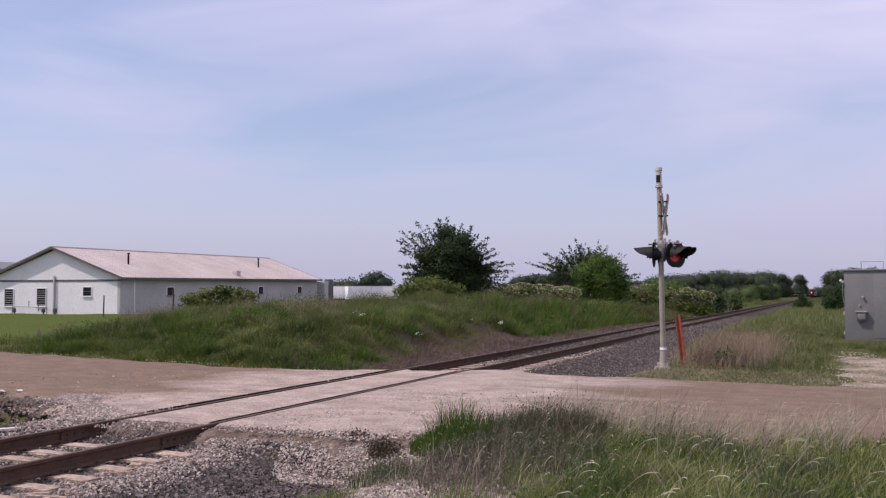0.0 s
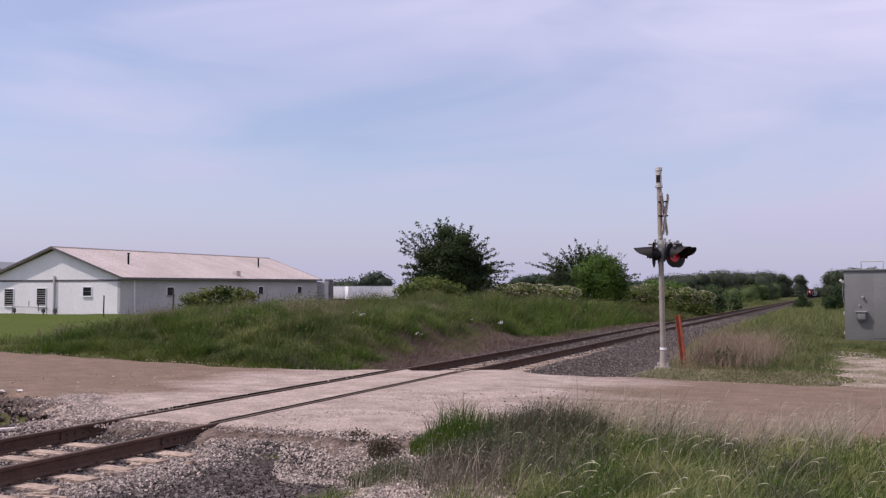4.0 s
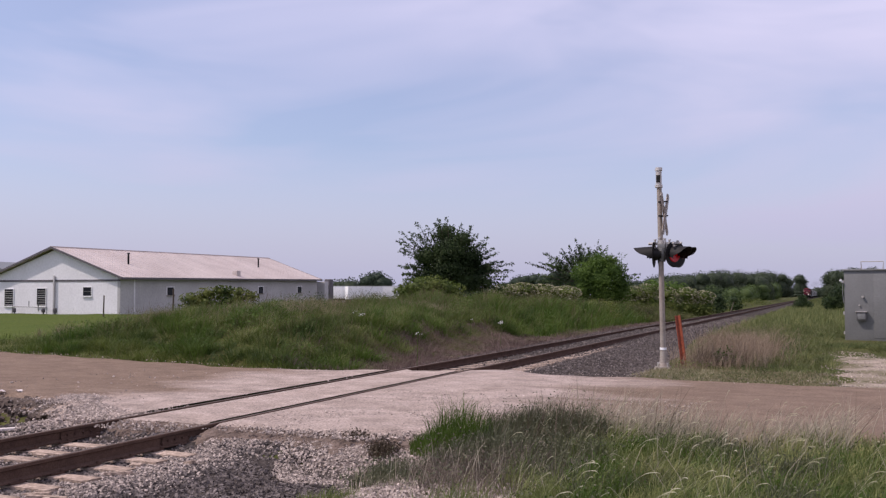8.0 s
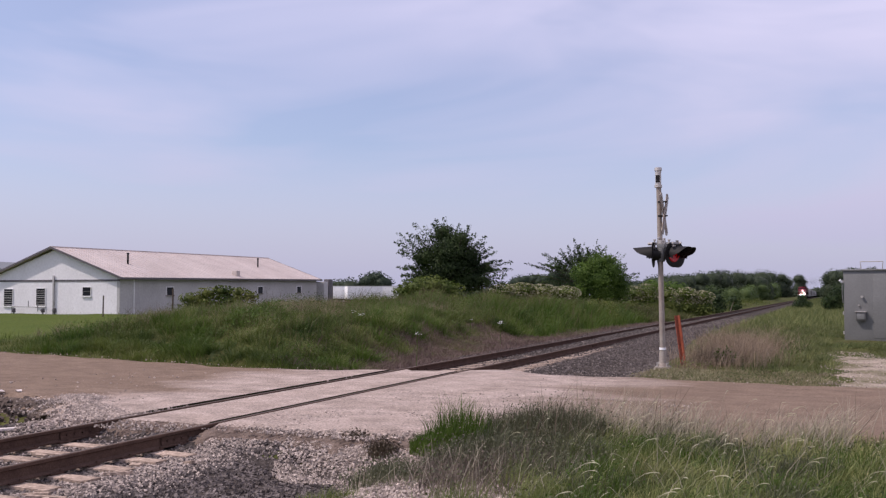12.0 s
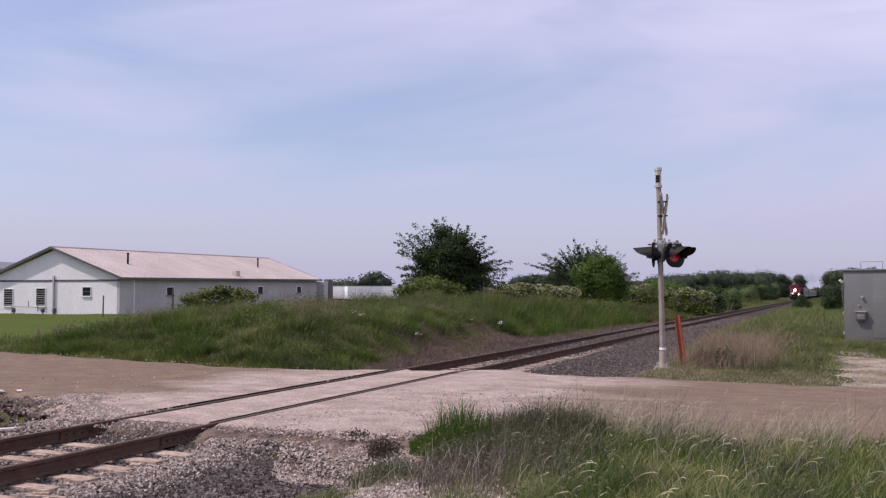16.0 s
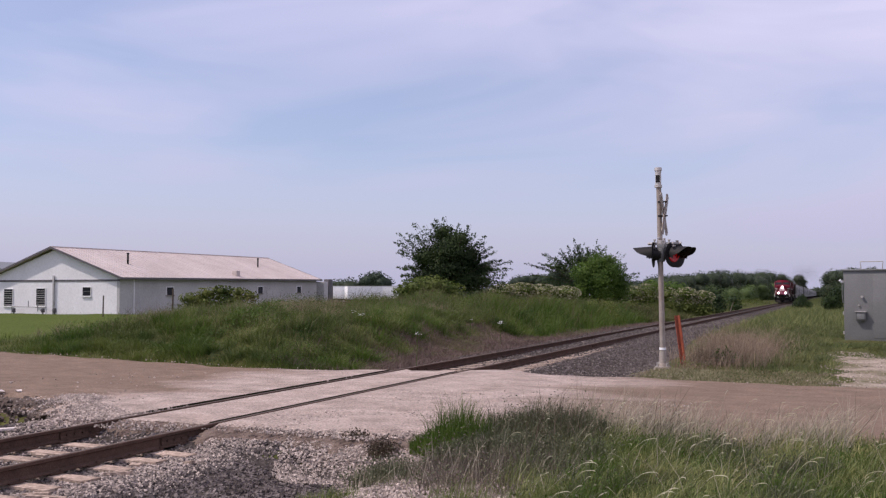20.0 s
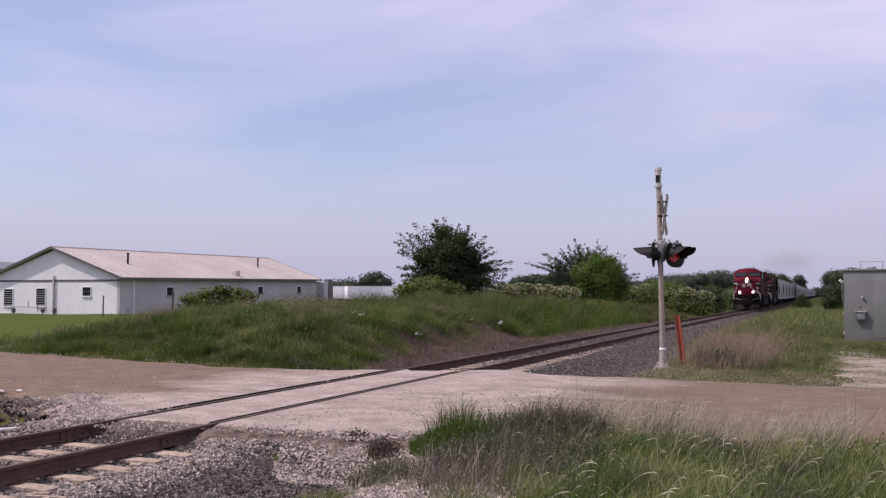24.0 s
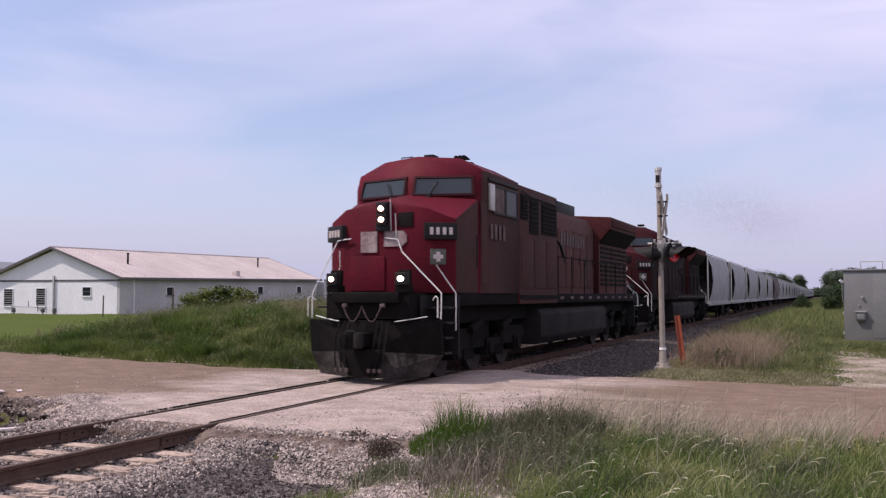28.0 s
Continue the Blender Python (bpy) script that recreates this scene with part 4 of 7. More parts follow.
def fan_branches(reach, n, deep, per, parent, fork=0.7, thick=0.05):
    """Branches that fan out from a low fork, each feathered with leaves along its outer part. reach: angle in degrees, length."""
    angles, lengths = zip(*reach)
    pts, out = [], []
    for k in range(n):
        a = angles[0] + (angles[-1] - angles[0]) * (k + RNG.uniform(0.1, 0.9)) / n
        ln = float(np.interp(a, angles, lengths)) * RNG.uniform(0.78, 1.02)
        d = RNG.uniform(-deep, deep)
        flat, up = math.cos(math.radians(a)) * ln, math.sin(math.radians(a)) * ln
        p0, p2 = np.array([0.0, 0.0, fork]), np.array([flat * 0.92 - d * 0.39, flat * 0.39 + d * 0.92, max(up, 0.25)])
        p1 = (p0 + p2) * 0.5 + np.array([-0.10 * p2[0], -0.10 * p2[1], 0.10 * ln])
        curve = [p0 * (1 - t) ** 2 + p1 * 2 * t * (1 - t) + p2 * t * t for t in (0.0, 0.25, 0.5, 0.75, 1.0)]
        if k % 2 == 0:
            Geo().tube(curve, [thick, thick * 0.7, thick * 0.5, thick * 0.3, thick * 0.1], 6).part("limb", M_BARK, parent)
        t = RNG.uniform(0.50, 1.0, per)[:, None]
        c = p0 * (1 - t) ** 2 + p1 * 2 * t * (1 - t) + p2 * t * t
        pts.append(c + RNG.normal(size=(per, 3)) * (0.045 + 0.16 * (1 - t) ** 0.7) * np.array([1.0, 1.0, 0.7]))
        way = (p2 - p1) / np.linalg.norm(p2 - p1)
        out.append(np.repeat(way[None], per, 0) * 0.5 + RNG.normal(size=(per, 3)) * 0.3)
    return np.concatenate(pts), np.concatenate(out)


def tree(name, base, blobs, count, size, material, label, trunk=0.12, limbs=True, sprays=0, category="tree", core=0.46, fan=None):
    """Trunk and limbs that reach into each clump, and a crown of many leaves. blobs: x, y, z from the base and three radii."""
    e = thing(name, pose(*base), label, category)
    top = max(b[2] for b in blobs)
    g = Geo().tube([(0, 0, -0.2), (0.05, 0.02, top * 0.25), (-0.04, 0.05, top * 0.55), (0.02, 0, top * 0.9)], [trunk, trunk * 0.85, trunk * 0.6, trunk * 0.2], 8)
    g.part("trunk", M_BARK, e)
    pts, face = clump_points(blobs, count)
    if limbs:
        for b in blobs:
            z0 = min(b[2] * 0.45, top * 0.5)
            mid = ((b[0]) * 0.45, b[1] * 0.45, (z0 + b[2]) * 0.55)
            Geo().tube([(0, 0.02, z0), mid, b[:3]], [trunk * 0.45, trunk * 0.3, trunk * 0.08], 6).part("limb", M_BARK, e)
    extra, turned = [], [face]
    for _ in range(sprays):
        b = blobs[RNG.integers(len(blobs))]
        d = RNG.normal(size=3)
        d[2] = abs(d[2]) * 0.7 + 0.35
        d /= np.linalg.norm(d)
        a = np.array(b[:3]) + d * np.array(b[3:6]) * 0.8
        ln = RNG.uniform(0.4, 1.0) * b[3] * 0.85
        t = RNG.uniform(0, 1, 22)[:, None]
        turned.append(np.repeat(d[None], 22, 0) * 0.5)
        extra.append(a + d * t * ln + RNG.normal(size=(22, 3)) * 0.09 * (1.25 - t))
    if fan is not None:
        more, way = fan_branches(*fan, e)
        extra.append(more)
        turned.append(way)
    if extra:
        pts = np.concatenate([pts] + extra)
    v, f = facing_leaves(pts, np.concatenate(turned), size)
    crown = sheet("crown", v, f, material, parent=e)
    inner_mass(blobs, core, material, crown)
    return e


def bush(name, blobs, count, size, material, label, blossom=0):
    """A shrub without a clear trunk; blobs in world places."""
    base = Vector(blobs[0][:3])
    base.z = float(height(base.x, base.y))
    local = [(b[0] - base.x, b[1] - base.y, b[2] - base.z, *b[3:]) for b in blobs]
    e = thing(name, pose(*base), label, "bush")
    for b in local:
        Geo().tube([(b[0] * 0.7, b[1] * 0.7, -0.15), (b[0] * 0.85, b[1] * 0.85, b[2] * 0.5), b[:3]], [0.05, 0.035, 0.01], 6).part("stem", M_BARK, e)
    # branches that reach down to the ground under the higher clumps
    local += [(b[0], b[1] - 0.15, b[2] * 0.42, b[3] * 1.02, b[4], b[2] * 0.46) for b in local if b[2] - b[5] > 0.25]
    v, f = facing_leaves(*clump_points(local, int(count * 1.4)), size)
    sheet("foliage", v, f, material, parent=e)
    inner_mass(local, 0.52, material, e)
    if blossom:
        p = clump_points(local, blossom * 2, 0.92)[0]
        p = p[p[:, 2] > 0.6 * max(b[2] for b in local)]
        v, f = leaves(p, size * 0.75, 0.2)
        sheet("blossom", v, f, M_BLOSSOM, parent=e)
    return e


big_base = (-12.78, 50.77, 1.45)
BIG = tree("tree", big_base, [(-0.2, 0, 1.9, 1.6, 1.4, 0.95), (-1.3, -0.5, 2.6, 0.85, 0.9, 0.7), (0.2, -0.3, 3.0, 1.1, 1.1, 0.95), (1.1, 0.5, 2.5, 0.9, 0.8, 0.7), (1.7, 0.7, 1.8, 0.9, 0.7, 0.4), (-0.4, 0.2, 4.0, 0.65, 0.6, 0.7),
                              (0.8, 0.2, 3.6, 0.55, 0.6, 0.5), (1.1, 0.5, 1.1, 1.5, 1.1, 0.7), (-1.1, -0.4, 1.3, 1.2, 1.0, 0.65)],
           18000, 0.13, M_DARKLEAF, "wind-blown dark green broadleaf tree on the weedy bank", 0.16, sprays=30, core=0.62,
           fan=([(4, 3.2), (14, 3.7), (22, 4.3), (30, 4.4), (40, 3.7), (50, 4.3), (58, 4.8), (66, 4.7), (82, 4.9), (95, 5.3), (108, 5.0), (116, 5.3), (124, 5.2), (131, 5.5), (140, 4.2), (152, 3.5), (163, 3.1), (174, 2.4)], 66, 1.3, 130))
tree("tree", (-10.38, 73.54, 1.35), [(0.3, 0, 3.3, 1.6, 1.3, 0.65), (0.2, 0.1, 2.3, 2.2, 1.5, 1.0), (-0.5, -0.2, 1.2, 2.2, 1.4, 1.0), (-1.8, -0.7, 2.7, 0.9, 0.7, 0.5), (2.0, 0.8, 3.0, 1.0, 0.8, 0.5)],
     5200, 0.15, M_DARKLEAF, "sparse dark tree rising behind a rounded bush", 0.15, sprays=30, core=0.36,
     fan=([(14, 5.0), (22, 5.6), (30, 5.2), (42, 4.6), (58, 5.0), (76, 5.2), (95, 5.2), (112, 5.1), (126, 5.0), (138, 5.2), (146, 5.7), (156, 5.0), (166, 4.2)], 44, 1.4, 100))
tree("tree", (-6.90, 65.23, 1.31), [(0, 0, 1.5, 1.9, 1.7, 1.2), (-0.9, -0.3, 2.0, 1.2, 1.2, 0.9), (0.8, 0.3, 2.2, 1.2, 1.2, 0.9), (0.1, 0, 2.8, 1.0, 1.0, 0.7), (1.3, 0.6, 1.2, 1.0, 1.0, 0.9), (-1.2, -0.5, 0.6, 1.0, 0.9, 0.7), (0.2, 0.0, 0.5, 1.5, 1.2, 0.7), (1.3, 0.6, 0.5, 0.9, 0.9, 0.7)],
     14000, 0.125, M_MIDLEAF, "rounded bright green young tree", 0.12, sprays=60, core=0.56)

bush("bush", [(*(-12.45, 45.47, 2.17), 1.2, 1.0, 0.55), (*(-11.79, 45.76, 2.26), 1.1, 1.0, 0.6), (*(-10.92, 46.13, 2.04), 1.0, 0.9, 0.5), (*(-13.23, 45.14, 1.95), 0.7, 0.7, 0.4)], 2600, 0.16, M_PALELEAF, "yellow-green bush at the foot of the dark tree")
bush("bush", [(*(-20.23, 35.63, 1.56), 0.6, 0.6, 0.30), (*(-19.47, 35.95, 1.78), 0.55, 0.6, 0.34), (*(-18.76, 36.26, 1.89), 0.55, 0.6, 0.34), (*(-18.09, 36.54, 1.81), 0.5, 0.5, 0.32), (*(-17.58, 36.76, 1.65), 0.5, 0.5, 0.28), (*(-19.80, 35.81, 1.42), 0.9, 0.7, 0.3), (*(-18.40, 36.41, 1.45), 0.95, 0.7, 0.35)], 2400, 0.17, M_RANK, "leafy green bush in front of the long building")
bush("bush", [(*(-12.14, 58.65, 1.98), 1.0, 0.9, 0.5), (*(-10.89, 59.19, 2.02), 1.2, 1.0, 0.55), (*(-9.63, 59.72, 1.95), 1.2, 1.0, 0.55), (*(-8.20, 60.33, 1.86), 1.2, 1.0, 0.5)], 2600, 0.18, M_PALELEAF, "flowering shrub with creamy blossom", 2600)
bush("bush", [(*(-7.46, 80.22, 1.83), 1.2, 1.0, 0.7), (*(-6.30, 80.71, 1.93), 1.3, 1.0, 0.8), (*(-4.68, 81.40, 1.73), 1.1, 1.0, 0.7)], 1800, 0.2, M_PALELEAF, "shrub with creamy blossom beside the track", 800)
bush("bush", [(*(-3.06, 82.09, 1.73), 1.1, 1.0, 0.7), (*(-1.68, 82.68, 1.53), 1.1, 1.0, 0.6)], 1500, 0.2, M_PALELEAF, "flowering shrub with creamy blossom", 900)
bush("bush", [(*(-6.30, 97.02, 2.33), 1.6, 1.3, 0.9), (*(-9.10, 101.26, 2.61), 1.6, 1.3, 0.9)], 1600, 0.24, M_MIDLEAF, "dense green bush beside the track")
bush("bush", [(*(-2.14, 98.79, 1.25), 1.0, 0.9, 0.7), (*(-1.96, 115.18, 1.04), 1.0, 0.9, 0.6), (*(-3.20, 103.78, 1.98), 1.5, 1.2, 0.9)], 1700, 0.24, M_DARKLEAF, "dark green bush beside the track")
bush("bush", [(*(5.58, 118.27, 0.7), 0.9, 0.8, 0.65), (*(5.72, 118.33, 1.25), 0.6, 0.6, 0.55), (*(5.22, 118.16, 0.38), 0.7, 0.7, 0.5), (*(6.3, 118.3, 0.5), 0.7, 0.7, 0.5)], 1800, 0.17, M_DARKLEAF, "dark bush growing close to the track")
tree("tree", (9.27, 98.23, 0.20), [(0, 0, 1.1, 0.9, 0.9, 1.0), (-0.7, -0.3, 0.7, 0.7, 0.8, 0.7), (0.6, 0.2, 1.7, 0.9, 0.8, 0.9), (-0.2, 0.0, 0.5, 1.0, 0.9, 0.6)], 3000, 0.16, M_DARKLEAF, "dark upright tree beside the grey cabinet", 0.12, sprays=10)


def woodland(name, crowns, count, size, material, label):
    """Many far crowns in one mass. crowns: the middle of each and its three radii."""
    pts, face = clump_points(crowns, count, 0.6)
    up = pts[:, 2] > -0.2
    v, f = facing_leaves(pts[up], face[up], size)
    ob = sheet(name, v, f, material, label, "trees", "stuff")
    g = Geo()
    for x, y, z, rx, ry, rz in crowns:
        g.tube([(x, y, -0.4), (x + 0.3, y, z * 0.5), (x, y, z)], [0.4, 0.3, 0.12], 6)
    tagged(g.part("trunk_mass", M_BARK, ob), kind="stuff")
    core = Geo()
    for x, y, z, rx, ry, rz in crowns:
        ph = rw.uniform(0, 6)
        rings = []
        for k in range(7):
            e = -1.35 + 2.7 * k / 6
            rings.append([(x + 0.67 * rx * math.cos(e) * math.cos(a) * (1 + 0.2 * math.sin(3 * a + ph)), y + 0.67 * ry * math.cos(e) * math.sin(a) * (1 + 0.12 * math.sin(2 * a + ph)), z + 0.67 * rz * math.sin(e))
                          for a in [math.tau * q / 10 for q in range(10)]])
        core.loft(rings)
    core.part("inner_foliage", material, ob, smooth=80)
    return ob


rw = random.Random(11)


def treeline(ends, tops, n, deep, r, count, size, material, label):
    """A wood along a line on the plan, its tops following the heights given."""
    (x0, y0), (x1, y1) = ends
    crowns = []
    for k in range(n):
        t = (k + rw.uniform(0.2, 0.8)) / n
        top = float(np.interp(t, np.linspace(0, 1, len(tops)), tops)) * rw.uniform(0.9, 1.03)
        q = rw.uniform(0, deep)
        rr = r * rw.uniform(0.75, 1.25)
        rz = min(rr * 0.8, top * 0.5)
        crowns.append((x0 + (x1 - x0) * t - q * 0.39, y0 + (y1 - y0) * t + q * 0.92, top - rz, rr, rr, rz))
        crowns.append((x0 + (x1 - x0) * t - q * 0.39, y0 + (y1 - y0) * t + q * 0.92, max((top - rz) * 0.45, 0.6), rr * 1.1, rr * 1.1, max((top - rz) * 0.6, 0.8)))
    return woodland("far_trees", crowns, count, size, material, label)


treeline(((-18.72, 151.52), (-13.86, 197.08)), (4.4, 5.6, 6.0, 6.6, 6.8), 16, 14, 2.8, 18000, 0.27, M_FARLEAF, "dull green wood beyond the flowering shrubs")
treeline(((-16.19, 206.96), (-7.29, 286.85)), (7.2, 8.2, 8.8, 9.2), 18, 24, 3.6, 24000, 0.36, M_FARLEAF, "dull green wood along the far track")
treeline(((-16.71, 478.54), (-8.50, 536.39)), (13.6, 14.6, 14.0, 13.0), 9, 30, 4.6, 11000, 0.6, M_FARLEAF, "dull green wood farther along the track")
treeline(((-7.57, 167.15), (-6.87, 341.40)), (3.0, 4.4, 5.6, 6.4), 13, 6, 2.3, 15000, 0.27, M_FARGREEN, "lighter green scrub in front of the wood")
treeline(((-9.59, 753.37), (-6.25, 771.10)), (17.6, 18.6, 16.0), 4, 8, 4.2, 6000, 0.65, M_FARLEAF, "rounded trees at the far end of the track")
treeline(((9.3, 251.96), (19.68, 222.26)), (8.0, 8.8, 8.4, 8.0), 14, 3, 2.4, 16000, 0.34, M_FARLEAF, "dull green wood beside the line")
treeline(((-24.98, 746.81), (68.88, 852.08)), (7, 8, 7), 16, 60, 9, 2600, 2.2, M_FARLEAF, "hazy wood closing the horizon")
treeline(((-75.60, 246.91), (-56.03, 243.89)), (6.6, 8.2, 8.0, 8.6, 9.4, 9.6), 16, 5, 2.6, 9000, 0.42, M_FARDARK, "hazy far wood behind the shrubs")
treeline(((-44.0, 249.0), (-31.0, 249.0)), (5.2, 5.8, 6.6, 7.4), 10, 5, 2.4, 7000, 0.42, M_FARDARK, "hazy far wood behind the shrubs")
treeline(((-146.47, 260.10), (-134.32, 265.28)), (7.4, 8.2, 7.2), 6, 20, 4.0, 3000, 0.7, M_FARLEAF, "far trees beyond the trailers")
treeline(((-115.75, 229.72), (-109.28, 232.47)), (8.0, 9.0, 9.2, 8.4), 4, 14, 3.0, 2600, 0.6, M_FARDARK, "dark far trees beyond the trailers")
treeline(((-134.58, 286.91), (-93.86, 304.28)), (5.0, 4.8, 5.2, 5.0), 12, 30, 4.5, 2200, 1.2, M_FARLEAF, "low far wood on the horizon")
treeline(((-617.01, 276.80), (-263.04, 449.55)), (7, 8, 7, 6, 5), 26, 60, 8, 3000, 2.0, M_FARLEAF, "low far wood on the horizon")


# ---- grass ----
def meadow(name, n, xr, yr, tall, width, material, label, keep=None, lean=0.35, wind=(0.3, -0.05), patch=0.35):
    """A stand of grass over a patch of the plan, thinned by keep; only the near field has finely curved blades."""
    x, y = RNG.uniform(*xr, n), RNG.uniform(*yr, n)
    if keep is not None:
        k = RNG.uniform(size=n) < keep(x, y)
        x, y = x[k], y[k]
    h = RNG.uniform(*tall, len(x)) * (1 + patch * (np.sin(x * 1.9 + y * 0.8) * 0.5 + np.sin(y * 2.6 - x * 1.1) * 0.5))
    v, f = blades(x, y, height(x, y) - 0.02, np.maximum(h, 0.05), np.full(len(x), width), lean, wind, yr[1] < 14)
    return sheet(name, v, f, material, label, "grass", "stuff")


def tussocks(name, n, xr, yr, rr, tall, per, width, material, label, keep, wind=(0.16, 0.0), fine=False):
    """Tufts of long blades that spring from one root and arch outwards on all sides."""
    x, y = RNG.uniform(*xr, n), RNG.uniform(*yr, n)
    k = RNG.uniform(size=n) < keep(x, y)
    x, y = x[k], y[k]
    m = len(x)
    r, h = np.repeat(RNG.uniform(*rr, m), per), np.repeat(RNG.uniform(*tall, m), per)
    a, q = RNG.uniform(0, math.tau, m * per), np.sqrt(RNG.uniform(0, 1, m * per))
    bx, by = np.repeat(x, per) + np.cos(a) * r * q * 0.45, np.repeat(y, per) + np.sin(a) * r * q * 0.45
    hh = h * RNG.uniform(0.55, 1.05, m * per) * (1 - 0.35 * q)
    v, f = blades(bx, by, height(bx, by) - 0.03, hh, width * RNG.uniform(0.6, 1.4, m * per), 0.55, wind, fine, (np.cos(a) * r * q * 0.75, np.sin(a) * r * q * 0.75))
    return sheet(name, v, f, material, label, "grass", "stuff")


def field_edge(x, y):
    """Where the long grass in front begins: right of the spilled gravel, this side of the road."""
    return ss(4.5, 5.7, x + 0.25 * np.sin(y * 2.3) + 0.10 * (y - 8) - 0.7 * ss(10.2, 8.6, y)) * ss(12.6, 10.8, y - 0.10 * (x - 6))


def thin_edge(x, y):
    return ss(4.0, 5.2, x) * ss(13.2, 11.0, y - 0.12 * (x - 6))


def green_patch(x, y):
    return ss(-0.3, 0.5, np.sin(x * 1.7 + 0.6) * np.sin(y * 1.3 + x * 0.4))


# Undergrowth colour is darkened to give shade beneath the taller blades
meadow("grass", 34000, (3.8, 10.4), (3.6, 13.2), (0.05, 0.18), 0.011, M_FIELD, "low undergrowth of mixed grass, coloured dark for shade", field_edge, 1.5, (0.08, 0.0), 0.8)
FIELD = [
    tussocks("grass", 520, (4.0, 10.2), (4.4, 12.6), (0.22, 0.48), (0.24, 0.48), 46, 0.0095, M_OLIVE, "long grey-green grass tossed by the wind", field_edge, (0.30, 0.03), True),
    tussocks("grass", 420, (4.0, 10.2), (4.4, 12.4), (0.20, 0.42), (0.20, 0.46), 40, 0.0095, M_FIELDGREEN, "tufts of greener long grass", lambda x, y: field_edge(x, y) * (0.25 + 0.75 * green_patch(x, y)), (0.24, 0.0), True),
    tussocks("grass", 380, (4.0, 10.2), (4.4, 12.4), (0.20, 0.40), (0.20, 0.40), 36, 0.0090, M_PALEGRASS, "tufts of bleached grass among the green", lambda x, y: field_edge(x, y) * (1 - 0.7 * green_patch(x, y)) * (0.25 + 0.75 * ss(5.8, 8.2, x)), (0.34, 0.04), True),
]
meadow("dry_stalks", 450, (4.6, 10.4), (6.0, 13.2), (0.30, 0.60), 0.006, M_STRAW, "pale dry seed stalks bending over the grass", thin_edge, 1.3, (0.28, 0.03), 0.5)
meadow("dry_stalks", 2400, (4.3, 8.6), (10.8, 13.0), (0.28, 0.58), 0.008, M_STRAW, "stand of pale stalks along the road's edge", lambda x, y: ss(13.0, 11.6, y - 0.25 * (x - 5)), 0.9, (0.40, 0.03), 0.6)
meadow("dry_stalks", 110, (4.4, 10), (9.8, 12.4), (0.58, 0.88), 0.007, M_TALLSTALK, "few tall brown seed stalks above the grass", thin_edge, 0.6, (0.20, 0.02), 0.3)


def seed_heads(n, xr, yr, h, label):
    """Feathery pale heads that arch over and droop at the tips of long stalks."""
    x, y = RNG.uniform(*xr, n), RNG.uniform(*yr, n)
    k = RNG.uniform(size=n) < thin_edge(x, y)
    x, y = x[k], y[k]
    z = height(x, y)
    hh, turn = RNG.uniform(*h, len(x)), RNG.normal(0.1, 1.0, len(x))
    long, reach = 0.03 + 0.17 * RNG.uniform(0, 1, len(x)) ** 1.6, RNG.uniform(0.3, 1.0, len(x))
    rows = 13
    steps, m = np.linspace(0, 1, rows), len(x)
    v, faces = [], []
    for twist in (0.0, 1.4):
        side = turn + math.pi / 2 + twist
        for t in steps:
            stalk = t < 0.46
            q = t / 0.46 if stalk else (t - 0.46) / 0.54
            out = reach * hh * q ** 1.6 if stalk else reach * hh + long * math.sin(q * 1.5) * 0.9
            up = hh * q if stalk else hh + long * (0.22 * math.sin(q * 2.2) - 0.22 * q * q)
            w = 0.0007 if stalk else 0.0010 + 0.0028 * math.sin(min(q * 1.15, 1.0) * math.pi) ** 0.7
            w = w * RNG.uniform(0.6, 1.3, m)
            c = np.stack([x + out * np.cos(turn), y + out * np.sin(turn), z + up], 1)
            d = np.stack([np.cos(side) * w, np.sin(side) * w, w * 0.6], 1)
            v += [c - d, c + d]
        first = 0 if twist == 0.0 else rows * 2 * m
        k = np.arange(m)[:, None]
        for r in range(rows - 1):
            faces.append(first + k + np.array([2 * r * m, (2 * r + 1) * m, (2 * r + 3) * m, (2 * r + 2) * m]))
    return sheet("seed_heads", np.concatenate(v), np.concatenate(faces), M_HEADS, label, "grass", "stuff")


FIELD.append(seed_heads(190, (5.8, 10.2), (5.6, 12.0), (0.24, 0.46), "pale feathery grass heads nodding in the wind"))
FIELD.append(seed_heads(60, (4.6, 8.0), (8.8, 12.4), (0.34, 0.58), "feathery grass heads along the weeds"))


def weed(centre, radius, tall, n, stem, leaf, label, leaf_n=0, leaf_size=0.03):
    """A clump of twiggy stems with small leaves, growing from one root."""
    cx, cy = centre
    e = thing("weed_clump", pose(cx, cy, float(height(cx, cy))), label, "weed")
    a, r = RNG.uniform(0, math.tau, n), np.sqrt(RNG.uniform(0, 1, n)) * radius
    x, y = np.cos(a) * r, np.sin(a) * r
    h = RNG.uniform(0.45, 1.0, n) * tall * (1 - 0.45 * (r / radius) ** 2)
    v, f = blades(x, y, np.full(n, -0.03), h, np.full(n, 0.008), 0.55, (0.1, 0.0))
    sheet("stem_mass", v, f, stem, parent=e, kind="stuff")
    if leaf_n:
        k = RNG.integers(0, n, leaf_n)
        t = RNG.uniform(0.15, 1.0, leaf_n)
        p = np.stack([x[k] * (1 + 0.3 * t), y[k] * (1 + 0.3 * t), h[k] * t], 1) + RNG.normal(size=(leaf_n, 3)) * 0.03
        v, f = facing_leaves(p, np.zeros((leaf_n, 3)), leaf_size, 0.9)
        sheet("leaf_mass", v, f, leaf, parent=e, kind="stuff")
    return e


